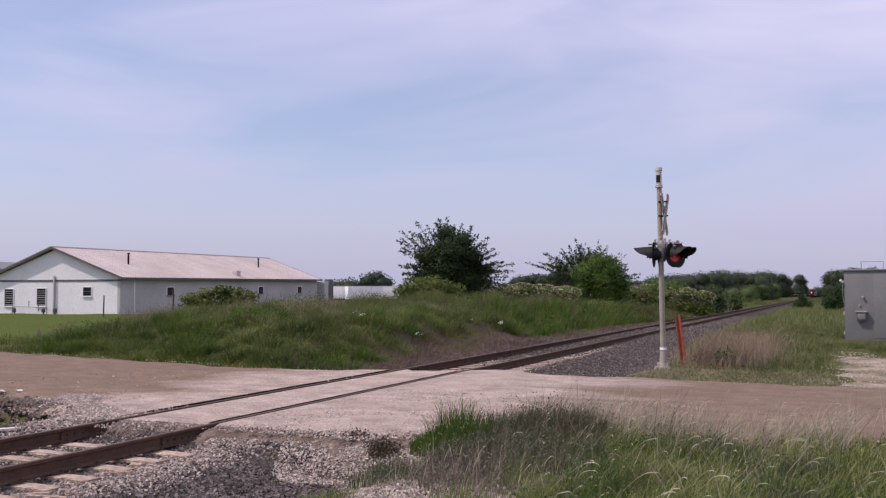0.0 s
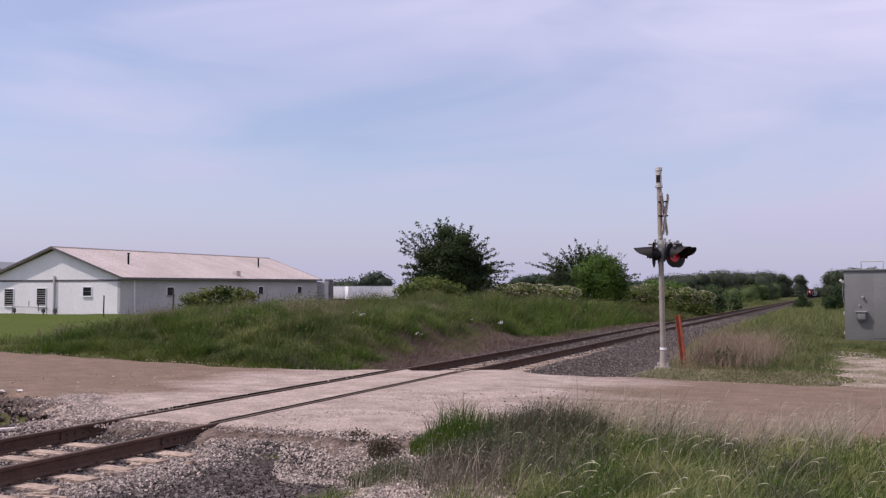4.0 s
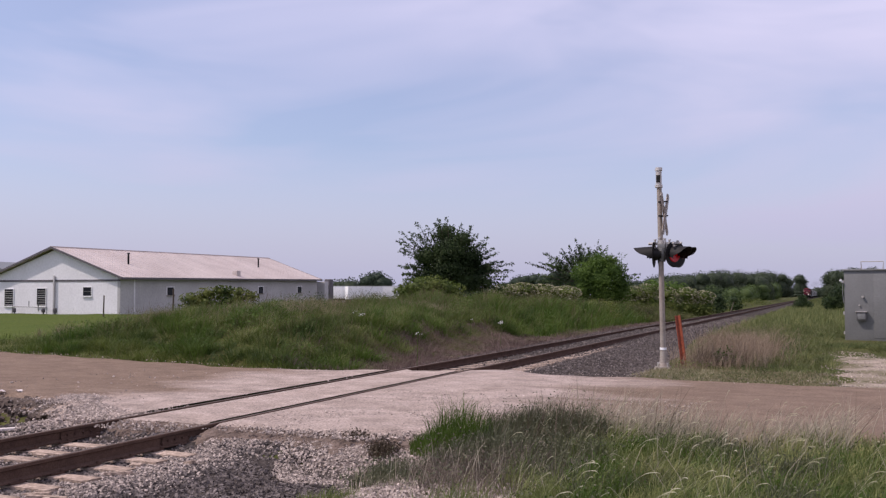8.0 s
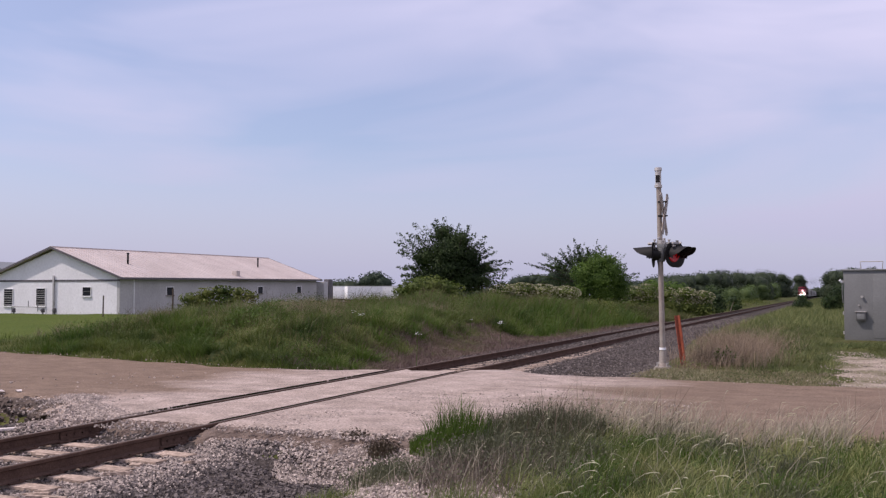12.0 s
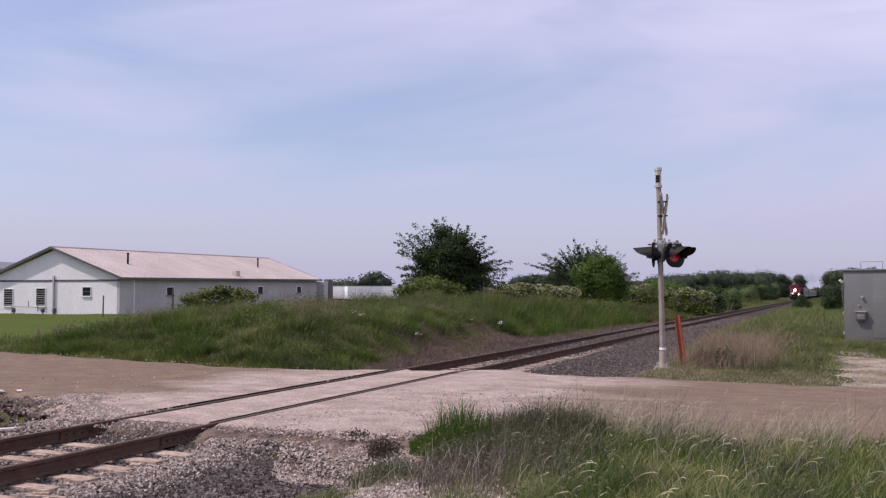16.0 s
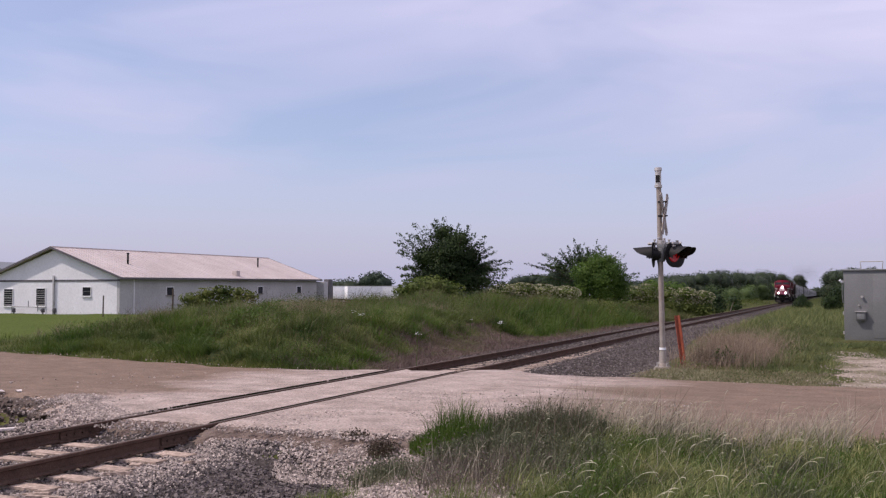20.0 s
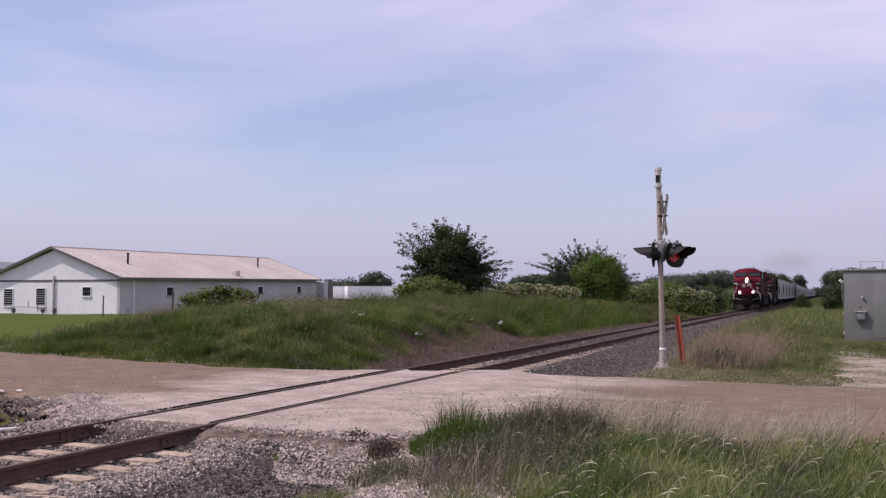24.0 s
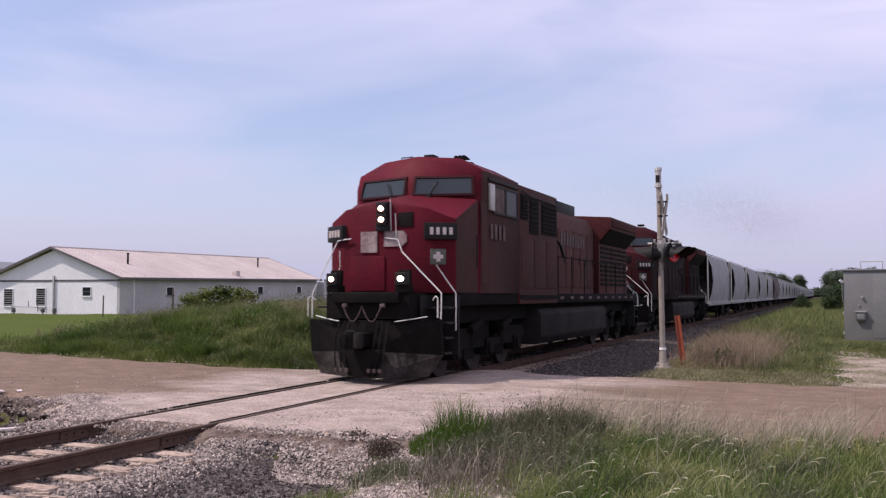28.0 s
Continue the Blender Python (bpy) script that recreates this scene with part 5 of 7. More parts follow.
weed((4.30, 10.05), 0.38, 0.84, 900, M_GRASS, M_GRASS, "dense green grass tuft at the road's edge")
weed((4.25, 9.75), 0.42, 0.42, 2200, M_GRASS, M_GRASS, "low bright green grass tuft in the gravel")
weed((4.75, 10.6), 0.42, 0.66, 1300, M_GREYWEED, M_GREYWEED, "grey-green twiggy weed clump", 600, 0.026)
weed((5.15, 10.75), 0.48, 0.74, 1500, M_GREYWEED, M_GREYWEED, "dark grey-green twiggy weed clump", 800, 0.028)
weed((5.55, 10.9), 0.42, 0.66, 1200, M_GREYWEED, M_GREYWEED, "grey-green twiggy weed clump among dry stalks", 900, 0.03)
weed((5.0, 9.4), 0.55, 0.52, 1300, M_GREYWEED, M_GREYWEED, "twiggy grey weed clump in the long grass", 700, 0.03)
weed((5.35, 9.0), 0.55, 0.40, 900, M_DEADWEED, M_GREYWEED, "tangled brown and grey weed clump", 700, 0.03)
weed((5.75, 9.7), 0.50, 0.46, 900, M_GREYWEED, M_GREYWEED, "tangled grey-green weed clump", 800, 0.03)
weed((4.75, 9.1), 0.45, 0.42, 700, M_GREYWEED, M_DEADWEED, "twiggy brown-grey weed clump in the gravel", 500, 0.03)
weed((4.05, 8.9), 0.35, 0.30, 420, M_GREYWEED, M_GREYWEED, "low twiggy weed in the gravel", 420, 0.028)
weed((5.05, 8.9), 0.75, 0.62, 60, M_STRAW, M_STRAW, "bleached bent twigs above the weeds")
weed((4.7, 8.2), 0.8, 0.50, 50, M_STRAW, M_STRAW, "bleached bent twigs above the weeds")
weed((5.3, 10.5), 0.75, 0.95, 70, M_TALLSTALK, M_TALLSTALK, "thin dark seeding stems above the weeds", 260, 0.016)
weed((4.9, 8.5), 0.55, 0.36, 900, M_DEADWEED, M_GREYWEED, "matted brown dead weed clump", 300, 0.03)
weed((5.3, 8.1), 0.6, 0.34, 900, M_DEADWEED, M_GREYWEED, "matted brown and grey weed clump", 400, 0.03)
weed((4.35, 8.2), 0.45, 0.30, 700, M_GREYWEED, M_GREYWEED, "low grey-green weed in the gravel", 600, 0.028)
weed((3.0, 9.9), 0.15, 0.24, 500, M_DARKDEAD, M_DARKDEAD, "small dark brown dead plant in the gravel", 500, 0.030)
weed((3.55, 9.55), 0.18, 0.26, 600, M_DARKDEAD, M_DARKDEAD, "small dark brown and green plant in the gravel", 500, 0.030)
for k in range(42):
    wx, wy = float(RNG.uniform(5.4, 9.4)), float(RNG.uniform(6.4, 11.8))
    kind = k % 3
    weed((wx, wy), float(RNG.uniform(0.25, 0.5)), float(RNG.uniform(0.30, 0.52)), 420, (M_GRASS, M_GREYWEED, M_OLIVE)[kind], (M_MIDLEAF, M_GREYWEED, M_FIELD)[kind],
         ("dark green leafy weed clump in the long grass", "grey-green twiggy weed clump in the long grass", "tangled olive grass tussock in the field")[kind], (260, 220, 120)[kind], 0.026)
weed((-2.4, 8.9), 0.7, 0.12, 500, M_OLIVE, M_GRASS, "short grass in the hollow beside the track")
weed((4.25, 7.2), 0.4, 0.24, 500, M_OLIVE, M_GRASS, "thin green grass growing through gravel")


def off_path(x, y):
    """Everywhere but on the gravel path to the cabinet."""
    hi = np.maximum(9.4 + 0.30 * (30 - y), 9.5)
    return 1 - ss(8.3, 8.7, x + 0.2 * np.sin(y * 3)) * ss(hi + 0.3, hi - 0.2, x) * ss(33.5, 31, y)


def by_cabinet(x, y):
    """The mown strip before the cabinet stays clear of long grass."""
    return 1 - ss(8.1, 8.7, x) * ss(33.5, 35.5, y) * ss(40, 38.5, y)


# weedy bank
def bank_keep(x, y):
    bare = 1.25 * ss(20.6, 26, y) * ss(40, 31, y)
    return ss(2.3, 3.3, -x - bare + 0.35 * np.sin(y * 1.1) + 0.2 * np.sin(y * 2.9)) * ss(-0.2, 0.4, y - bank_foot(x)) * (1 - ss(13.5, 17, -x))


def lumps(x, y):
    """Where the bank's weeds stand in brighter, taller stands."""
    return ss(-0.25, 0.55, np.sin(x * 1.05 + y * 0.45 + 0.7) + 0.7 * np.sin(y * 0.9 - x * 0.6) + 0.4 * np.sin(x * 2.3 - y * 1.1))


meadow("grass", 40000, (-18, -1.8), (18.2, 38), (0.08, 0.30), 0.014, M_BANK, "rank dark green weeds and grass on the bank", bank_keep, 1.7, (0.10, 0.0), 0.9)
tussocks("grass", 1100, (-18, -2.2), (18.3, 40), (0.35, 0.75), (0.30, 0.62), 70, 0.017, M_BANK, "dark tussocks of rank grass on the bank", lambda x, y: bank_keep(x, y) * (1 - 0.6 * lumps(x, y)))
tussocks("grass", 1000, (-18, -2.2), (18.3, 40), (0.40, 0.85), (0.35, 0.78), 80, 0.018, M_GRASS, "bright green tussocks on the bank", lambda x, y: bank_keep(x, y) * lumps(x, y))
tussocks("grass", 420, (-18, -2.2), (18.5, 42), (0.30, 0.60), (0.40, 0.80), 50, 0.013, M_MEADOWTIP, "pale grass seeding on top of the bank", lambda x, y: bank_keep(x, y) * ss(1.0, 3.5, y - bank_foot(x)))
tussocks("grass", 1500, (-34, -2.6), (18.0, 25), (0.30, 0.65), (0.25, 0.50), 60, 0.016, M_BANK, "dark grass hanging over the road's edge", lambda x, y: ss(-11, -7, x) * ss(-0.1, 0.15, y - bank_foot(x)) * ss(1.4, 0.5, y - bank_foot(x)), (0.12, -0.12))
tussocks("grass", 900, (-40, -8), (18.6, 27), (0.30, 0.60), (0.18, 0.36), 56, 0.016, M_MEADOWTIP, "olive grass along the road's edge", lambda x, y: ss(-5, -8, x) * ss(-0.1, 0.15, y - bank_foot(x)) * ss(3.2, 1.6, y - bank_foot(x)), (0.12, -0.05))
tussocks("grass", 1100, (-19, -6), (22, 40), (0.30, 0.60), (0.45, 0.82), 50, 0.013, M_BEIGE, "beige seeding grass on the bank's shoulder", lambda x, y: ss(-5.5, -9, x) * ss(2.4, 4.6, y - bank_foot(x)) * ss(-19, -16, x) * ss(-0.5, 0.6, np.sin(x * 1.3 + y * 0.5) + np.sin(y * 0.8 - x * 0.7)))
meadow("grass", 44000, (-32, -5), (36, 62), (0.35, 0.85), 0.018, M_BANK, "long grass on the rise before the trees", lambda x, y: ss(-27, -22, x), 1.0, (0.1, 0.0), 0.5)
meadow("seeding_grass", 7000, (-18, -1.8), (18.8, 46), (0.5, 0.85), 0.007, M_SEED, "brownish seeding grass tops on the bank", lambda x, y: bank_keep(x, y) * ss(0.5, 2.5, y - bank_foot(x)), 0.7, (0.18, 0.0), 0.5)
meadow("seeding_grass", 9000, (-30, -5), (36, 60), (0.6, 1.0), 0.014, M_SEED, "brownish seeding grass on the rise", lambda x, y: ss(-27, -22, x), 0.6, (0.18, 0.0), 0.5)


meadow("grass", 24000, (-22, -2.2), (44, 120), (0.3, 0.75), 0.035, M_BANK, "long grass along the track", lambda x, y: ss(2.4, 3.6, -x), 0.6, (0.12, 0.0), 0.5)
meadow("seeding_grass", 9000, (-22, -2.2), (44, 110), (0.5, 0.95), 0.025, M_SEED, "brownish seeding grass along the track", lambda x, y: ss(2.6, 3.8, -x), 0.4, (0.2, 0.0))
meadow("grass", 26000, (-40, -11), (19.5, 30), (0.10, 0.32), 0.014, M_BANK, "rough grass along the road", lambda x, y: ss(-0.25, 0.3, y - bank_foot(x)) * (1 - ss(2.0, 4.0, y - bank_foot(x))), 0.7, (0.12, 0.0))
meadow("lawn_grass", 12000, (-60, -14), (22, 62), (0.03, 0.08), 0.03, M_MOWN, "mown lawn before the white building", lambda x, y: ss(2.0, 3.2, y - bank_foot(x)) * ss(1.0, 0.0, (y - 50) / 14.0), 1.0, (0.05, 0.0), 0.2)


def bank_clumps(n, leaf_n, size, material, label, xr=(-16, -2.6), yr=(18.4, 44), rr=(0.32, 0.80), keep=bank_keep):
    """Rounded weed clumps that make the bank lumpy."""
    x, y = RNG.uniform(*xr, n), RNG.uniform(*yr, n)
    k = RNG.uniform(size=n) < keep(x, y)
    blobs = [(a, b, float(height(a, b)) + 0.16, r * 1.2, r, r * 0.8) for a, b, r in zip(x[k], y[k], RNG.uniform(*rr, n)[k])]
    p, face = clump_points(blobs, leaf_n, 0.75)
    up = p[:, 2] > height(p[:, 0], p[:, 1])
    v, f = facing_leaves(p[up], face[up], size, 0.6)
    sheet("weeds", v, f, material, label, "weeds", "stuff")


bank_clumps(50, 5000, 0.060, M_GRASS, "lush green weed clumps crowding the bank")
bank_clumps(70, 9000, 0.060, M_BANK, "dull green weed clumps crowding the bank")
bank_clumps(26, 4000, 0.060, M_MIDLEAF, "fresh green weed clumps on the bank")
bank_clumps(150, 30000, 0.085, M_RANK, "weed clumps along the far bank", (-16, -3.2), (40, 84), (0.45, 1.0), lambda x, y: ss(3.2, 4.0, -x))
bank_clumps(60, 12000, 0.085, M_MIDLEAF, "green weed clumps along the far bank", (-14, -3.2), (40, 84), (0.4, 0.9), lambda x, y: ss(3.2, 4.0, -x))
bank_clumps(260, 22000, 0.15, M_RANK, "weeds along the far side of the track", (-15, -3.0), (84, 210), (0.5, 1.1), lambda x, y: ss(3.0, 4.0, -x))
bank_clumps(120, 10000, 0.15, M_BANK, "duller weeds along the far side of the track", (-15, -2.8), (84, 210), (0.4, 0.9), lambda x, y: ss(2.8, 3.6, -x))
# brown bare edge below the bank
meadow("dead_weeds", 26000, (-4.8, -1.6), (19.4, 37), (0.04, 0.14), 0.014, M_BROWNWEED, "maroon dead stubble on the bare slope", lambda x, y: ss(1.5, 1.9, -x) * ss(0.5, -0.3, -x - 3.0 - 1.3 * ss(20.6, 26, y)), 1.6, (0.1, 0.0), 0.5)
meadow("grass", 16000, (-10, -2.3), (36, 62), (0.3, 0.8), 0.028, M_GRASS, "green weeds at the foot of the far bank", lambda x, y: ss(2.4, 3.2, -x), 1.1, (0.12, 0.0), 0.6)
meadow("dead_weeds", 34000, (-5.2, -1.2), (18.7, 62), (0.05, 0.22), 0.012, M_BROWNWEED, "dead brown weeds between ballast and bank", lambda x, y: ss(1.2, 1.7, -x) * ss(5.0, 3.6, -x + 2.0 * ss(28, 38, y)), 1.2, (0.1, 0.0), 0.6)
# across the road: dead brown clump and green grass round the cabinet
meadow("dead_weeds", 15000, (4.5, 8.0), (23.0, 36), (0.25, 0.90), 0.008, M_DEADGRASS, "dry tan and brown dead weeds", lambda x, y: np.exp(-(((x - 5.85) / 0.95) ** 2) - ((y - 27) / 5) ** 2), 1.2, (0.12, 0.0))
meadow("grass", 18000, (4.0, 12.5), (21.4, 56), (0.06, 0.22), 0.013, M_ACROSS, "soft green grass across the road", lambda x, y: off_path(x, y) * by_cabinet(x, y) * ss(22.0, 23.6, y) * ss(5.6, 6.8, x + 2.6 * ss(28, 44, y)), 1.3, (0.1, 0.0))
meadow("grass", 18000, (4.0, 12), (20.2, 50), (0.06, 0.24), 0.012, M_FIELD, "olive grass across the road", lambda x, y: off_path(x, y) * by_cabinet(x, y) * ss(21.6, 23.2, y) * ss(5.0, 6.4, x + 2.4 * ss(28, 44, y)), 1.3, (0.1, 0.0))
tussocks("grass", 420, (4.2, 12.5), (21.6, 58), (0.30, 0.70), (0.20, 0.48), 60, 0.016, M_ACROSS, "tussocks of soft green grass across the road", lambda x, y: off_path(x, y) * by_cabinet(x, y) * ss(22.6, 24.0, y) * ss(6.4, 7.6, x + 2.8 * ss(28, 44, y)))
tussocks("grass", 200, (4.2, 12.5), (21.6, 58), (0.25, 0.60), (0.20, 0.42), 50, 0.014, M_MEADOWTIP, "straw-tipped tussocks across the road", lambda x, y: off_path(x, y) * by_cabinet(x, y) * ss(6.0, 7.4, x + 2.8 * ss(28, 44, y)))
tussocks("grass", 260, (-8.0, -1.9), (62, 79), (0.35, 0.70), (0.55, 0.95), 46, 0.03, M_FIELD, "rank olive grass in front of the flowering shrubs", lambda x, y: ss(-1.9, -2.6, x))
tussocks("dead_weeds", 190, (2.9, 8.2), (25, 62), (0.25, 0.55), (0.35, 0.80), 60, 0.012, M_DEADGRASS, "brown dead weeds lining the ballast", lambda x, y: ss(0.9, 0.4, np.abs(x - (6.2 - 3.0 * ss(26, 46, y)))))
meadow("grass", 30000, (2.6, 19), (46, 130), (0.12, 0.46), 0.03, M_ACROSS, "olive grass beside the far track", lambda x, y: ss(2.6, 3.3, x), 0.8, (0.1, 0.0))
meadow("seeding_grass", 7000, (2.6, 12), (46, 150), (0.3, 0.65), 0.03, M_MEADOWTIP, "pale seeding grass beside the far track", lambda x, y: ss(2.6, 3.3, x), 0.8, (0.1, 0.0))
meadow("grass", 9000, (2.7, 16), (130, 420), (0.3, 0.7), 0.09, M_ACROSS, "grass along the distant track", lambda x, y: ss(2.7, 3.6, x), 0.6, (0.1, 0.0))
meadow("grass", 4500, (5.2, 13), (19.7, 22.8), (0.02, 0.10), 0.013, M_FIELD, "short trampled grass beside the road", off_path, 1.4, (0.05, 0.0))
meadow("grass", 10000, (4.0, 13), (19.6, 23.0), (0.03, 0.10), 0.018, M_BEIGE, "dry trampled stubble beside the road", off_path, 1.6, (0.05, 0.0))
weed((5.45, 24.1), 0.35, 0.75, 260, M_TALLSTALK, M_DEADGRASS, "bare dead weed stalks beside the marker", 200, 0.05)
weed((5.35, 24.6), 0.45, 1.15, 46, M_BEIGE, M_BEIGE, "tall pale dead stalks beside the marker")
weed((6.0, 24.4), 0.3, 0.62, 160, M_TALLSTALK, M_MIDLEAF, "leafy weed among dead stalks", 260, 0.07)
weed((5.2, 23.2), 0.5, 0.22, 500, M_DEADGRASS, M_OLIVE, "dry weeds round the marker post", 200, 0.05)

# wild flowers on the bank
for k, (place, n) in enumerate((((-2.29, 30.24, 0.74), 40), ((-4.46, 23.88, 1.15), 14), ((-1.25, 20.89, 0.75), 10), ((-3.28, 29.81, 0.84), 8), ((-4.69, 23.78, 1.24), 8))):
    fl = thing("wild_flower", pose(place[0], place[1], float(height(place[0], place[1]))), "white wild flower head among the weeds", "flower", "white wild flowers")
    dz = place[2] - float(height(place[0], place[1]))
    Geo().tube([(0, 0, 0), (0.02, 0, dz * 0.6), (0.03, 0, dz)], 0.008, 5).part("stem", M_GRASS, fl)
    v, f = leaves(RNG.normal(size=(n, 3)) * np.array([0.06, 0.06, 0.03]) + np.array([0.03, 0, dz]), 0.040, 0.15)
    sheet("flower_head", v, f, M_PETAL, parent=fl)


# ---- the train ----


def wheelset(parent, y, r=0.53):
    """Two wheels on an axle; the whole turns about the axle."""
    ax = Geo().cyl((-0.78, 0, 0), (0.78, 0, 0), 0.085, n=12)
    for s in (-1, 1):
        ax.cyl((s * 0.70, 0, 0), (s * 0.83, 0, 0), r, n=18)
        ax.cyl((s * 0.685, 0, 0), (s * 0.70, 0, 0), r + 0.028, n=18)
        ax.cyl((s * 0.83, 0, 0), (s * 0.90, 0, 0), 0.14, n=12)
        for k in range(6):
            a = k * math.tau / 6
            ax.cyl((s * 0.83, math.cos(a) * 0.3, math.sin(a) * 0.3), (s * 0.845, math.cos(a) * 0.3, math.sin(a) * 0.3), 0.05, n=8)
    return ax.part("wheelset", M_WHEEL, parent, "steel wheels on their axle", m=pose(0, y, r))


def bars(parent, name, centres, w, h, material, m):
    """Plain upright blocks, one for each figure of a number."""
    for c in centres:
        Geo().box(c - w / 2, c + w / 2, -0.006, 0.006, -h / 2, h / 2).part(name, material, parent, m=m, smooth=0)


def bored_lamp(parent, name, x, y, z, half, depth, r, body, lit):
    """A square lamp housing, bored out: a bulb at the bottom of a bright bowl. It faces -y."""
    angles = [math.tau * (k + 0.5) / 24 for k in range(24)]

    def square(h, yy):
        return [(x + h * max(-1, min(1, 1.42 * math.cos(a))), yy, z + h * max(-1, min(1, 1.42 * math.sin(a)))) for a in angles]

    def circle(rr, yy):
        return [(x + rr * math.cos(a), yy, z + rr * math.sin(a)) for a in angles]

    box = Geo().loft([square(half, y + depth), square(half, y + 0.01), square(half - 0.01, y), circle(r + 0.016, y), circle(r + 0.012, y - 0.015), circle(r, y - 0.015), circle(r, y + 0.01), circle(r * 0.9, y + depth - 0.01)], close=False)
    ob = box.part(name + "_housing", body, parent, smooth=25)
    Geo().loft([circle(r * 0.99, y + 0.012), circle(r * 0.88, y + depth - 0.02)], close=False).part(name + "_bowl", M_BOWL if lit else M_STEEL, parent, "bright reflector bowl")
    Geo().cyl((x, y + depth - 0.03, z), (x, y + depth - 0.015, z), r * 0.6, n=16).part(name, M_HEADLAMP if lit else M_WIND, parent, "glowing bulb of the lamp" if lit else "")
    return ob


def weld(me):
    """Joins the corners where the pieces of one shell meet."""
    bm = bmesh.new()
    bm.from_mesh(me)
    bmesh.ops.remove_doubles(bm, verts=bm.verts, dist=0.002)
    bmesh.ops.recalc_face_normals(bm, faces=bm.faces)
    bm.to_mesh(me)
    bm.free()


NOSE = [(-1.50, 2.90), (-1.46, 1.72), (-0.92, 1.36), (0.92, 1.36), (1.46, 1.72), (1.50, 2.90)]


def cab_front(x, z):
    """How far back the cab's front stands: it leans, and is drawn to a blunt edge down the middle."""
    return 2.50 + abs(x) * 0.27 + max(z - 3.85, 0) * 0.30 + max(z - 4.40, 0) * 0.5


def pane_on_front(x0, x1, z0, z1, x2, x3, out):
    """A slanting pane on the cab's front, between two heights."""
    return [(x, cab_front(x, z) - out, z) for x, z in ((x0, z0), (x1, z0), (x3, z1), (x2, z1))]


def locomotive(pose_m, label, lead=True):
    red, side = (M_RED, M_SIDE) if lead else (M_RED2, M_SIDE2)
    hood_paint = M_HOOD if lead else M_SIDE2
    e = thing("locomotive", pose_m, label, "locomotive", "train")
    # frame, deck and sill
    Geo().box(-1.50, 1.50, 1.8, 20.3, 1.50, 1.76).box(-0.93, 0.93, 0.6, 1.8, 1.25, 1.755).box(-0.93, 0.93, 20.3, 21.1, 1.25, 1.755).part("deck", M_GRIMESHADE, e, "black frame and walkway", bevel=0.02)
    Geo().box(-1.15, 1.15, 1.9, 20.2, 1.12, 1.505).part("centre_sill", M_GRIMESHADE, e)
    # nose and cab
    nose = Geo()
    top = {0: 3.80, 1: 3.28, 2: 3.52, 3: 3.52, 4: 3.28, 5: 3.80}
    low = [(x, y, 1.76) for x, y in NOSE]
    high = [(x, y, top[i]) for i, (x, y) in enumerate(NOSE)]
    nose.add(low + high + [(0, 2.55, 3.92), (0, 1.40, 3.70)], [(i, i + 1, 7 + i, 6 + i) for i in range(5)] + [(5, 0, 6, 11), (5, 4, 3, 2, 1, 0), (6, 7, 13, 12), (7, 8, 13), (8, 9, 13), (9, 10, 13), (10, 11, 12, 13), (11, 6, 12)])
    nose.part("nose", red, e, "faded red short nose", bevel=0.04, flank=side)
    half = [(1.53, 1.76), (1.53, 4.14), (1.51, 4.46), (0.92, 4.77), (0.0, 4.83)]
    ring = [(-x, z) for x, z in half] + [(x, z) for x, z in half[::-1][1:]]
    cab = Geo().loft([[(x, cab_front(x, z), z) for x, z in ring], [(x, 3.6, z) for x, z in ring], [(x, 5.6, z) for x, z in ring]], close=False)
    for s in (-1, 1):
        # the front, in two leaning halves that meet on the blunt edge
        edge = [(s * x, cab_front(x, z), z) for x, z in half]
        mid = [(0, cab_front(0, z), z) for x, z in half]
        cab.add(edge[:4] + mid, [(0, 1, 5, 4), (1, 2, 6, 5), (2, 3, 7, 6), (3, 8, 7)])
    cab.add([(x, 5.6, z) for x, z in ring], [tuple(range(len(ring)))])
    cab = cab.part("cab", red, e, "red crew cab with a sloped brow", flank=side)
    weld(cab.data)
    for s in (-1, 1):
        p = pane_on_front(s * 0.14, s * 1.36, 3.93, 4.29, s * 0.14, s * 1.31, 0.012)
        b = pane_on_front(s * 0.09, s * 1.42, 3.88, 4.34, s * 0.09, s * 1.36, -0.02)
        f = pane_on_front(s * 0.09, s * 1.42, 3.88, 4.34, s * 0.09, s * 1.36, 0.03)
        Geo().add(p + [(x, y + 0.03, z) for x, y, z in p], [(0, 1, 2, 3), (4, 7, 6, 5), (0, 4, 5, 1), (1, 5, 6, 2), (2, 6, 7, 3), (3, 7, 4, 0)]).part("windscreen", M_WIND, e, "dark reflecting windscreen", smooth=0)
        Geo().add(f + [(x, y - 0.03, z) for x, y, z in p] + b, [(0, 1, 5, 4), (1, 2, 6, 5), (2, 3, 7, 6), (3, 0, 4, 7), (0, 1, 9, 8), (1, 2, 10, 9), (2, 3, 11, 10), (3, 0, 8, 11)]).part("windscreen_gasket", M_RED2, e, smooth=0)
        wy = cab_front(0.7, 4.0) - 0.06
        Geo().cyl((s * 0.45, wy - 0.10, 3.88), (s * 0.62, wy + 0.04, 4.22), 0.012, n=6).box(s * 0.45 - 0.05, s * 0.45 + 0.05, wy - 0.10, wy - 0.02, 3.82, 3.90).part("wiper", M_BLACK, e)
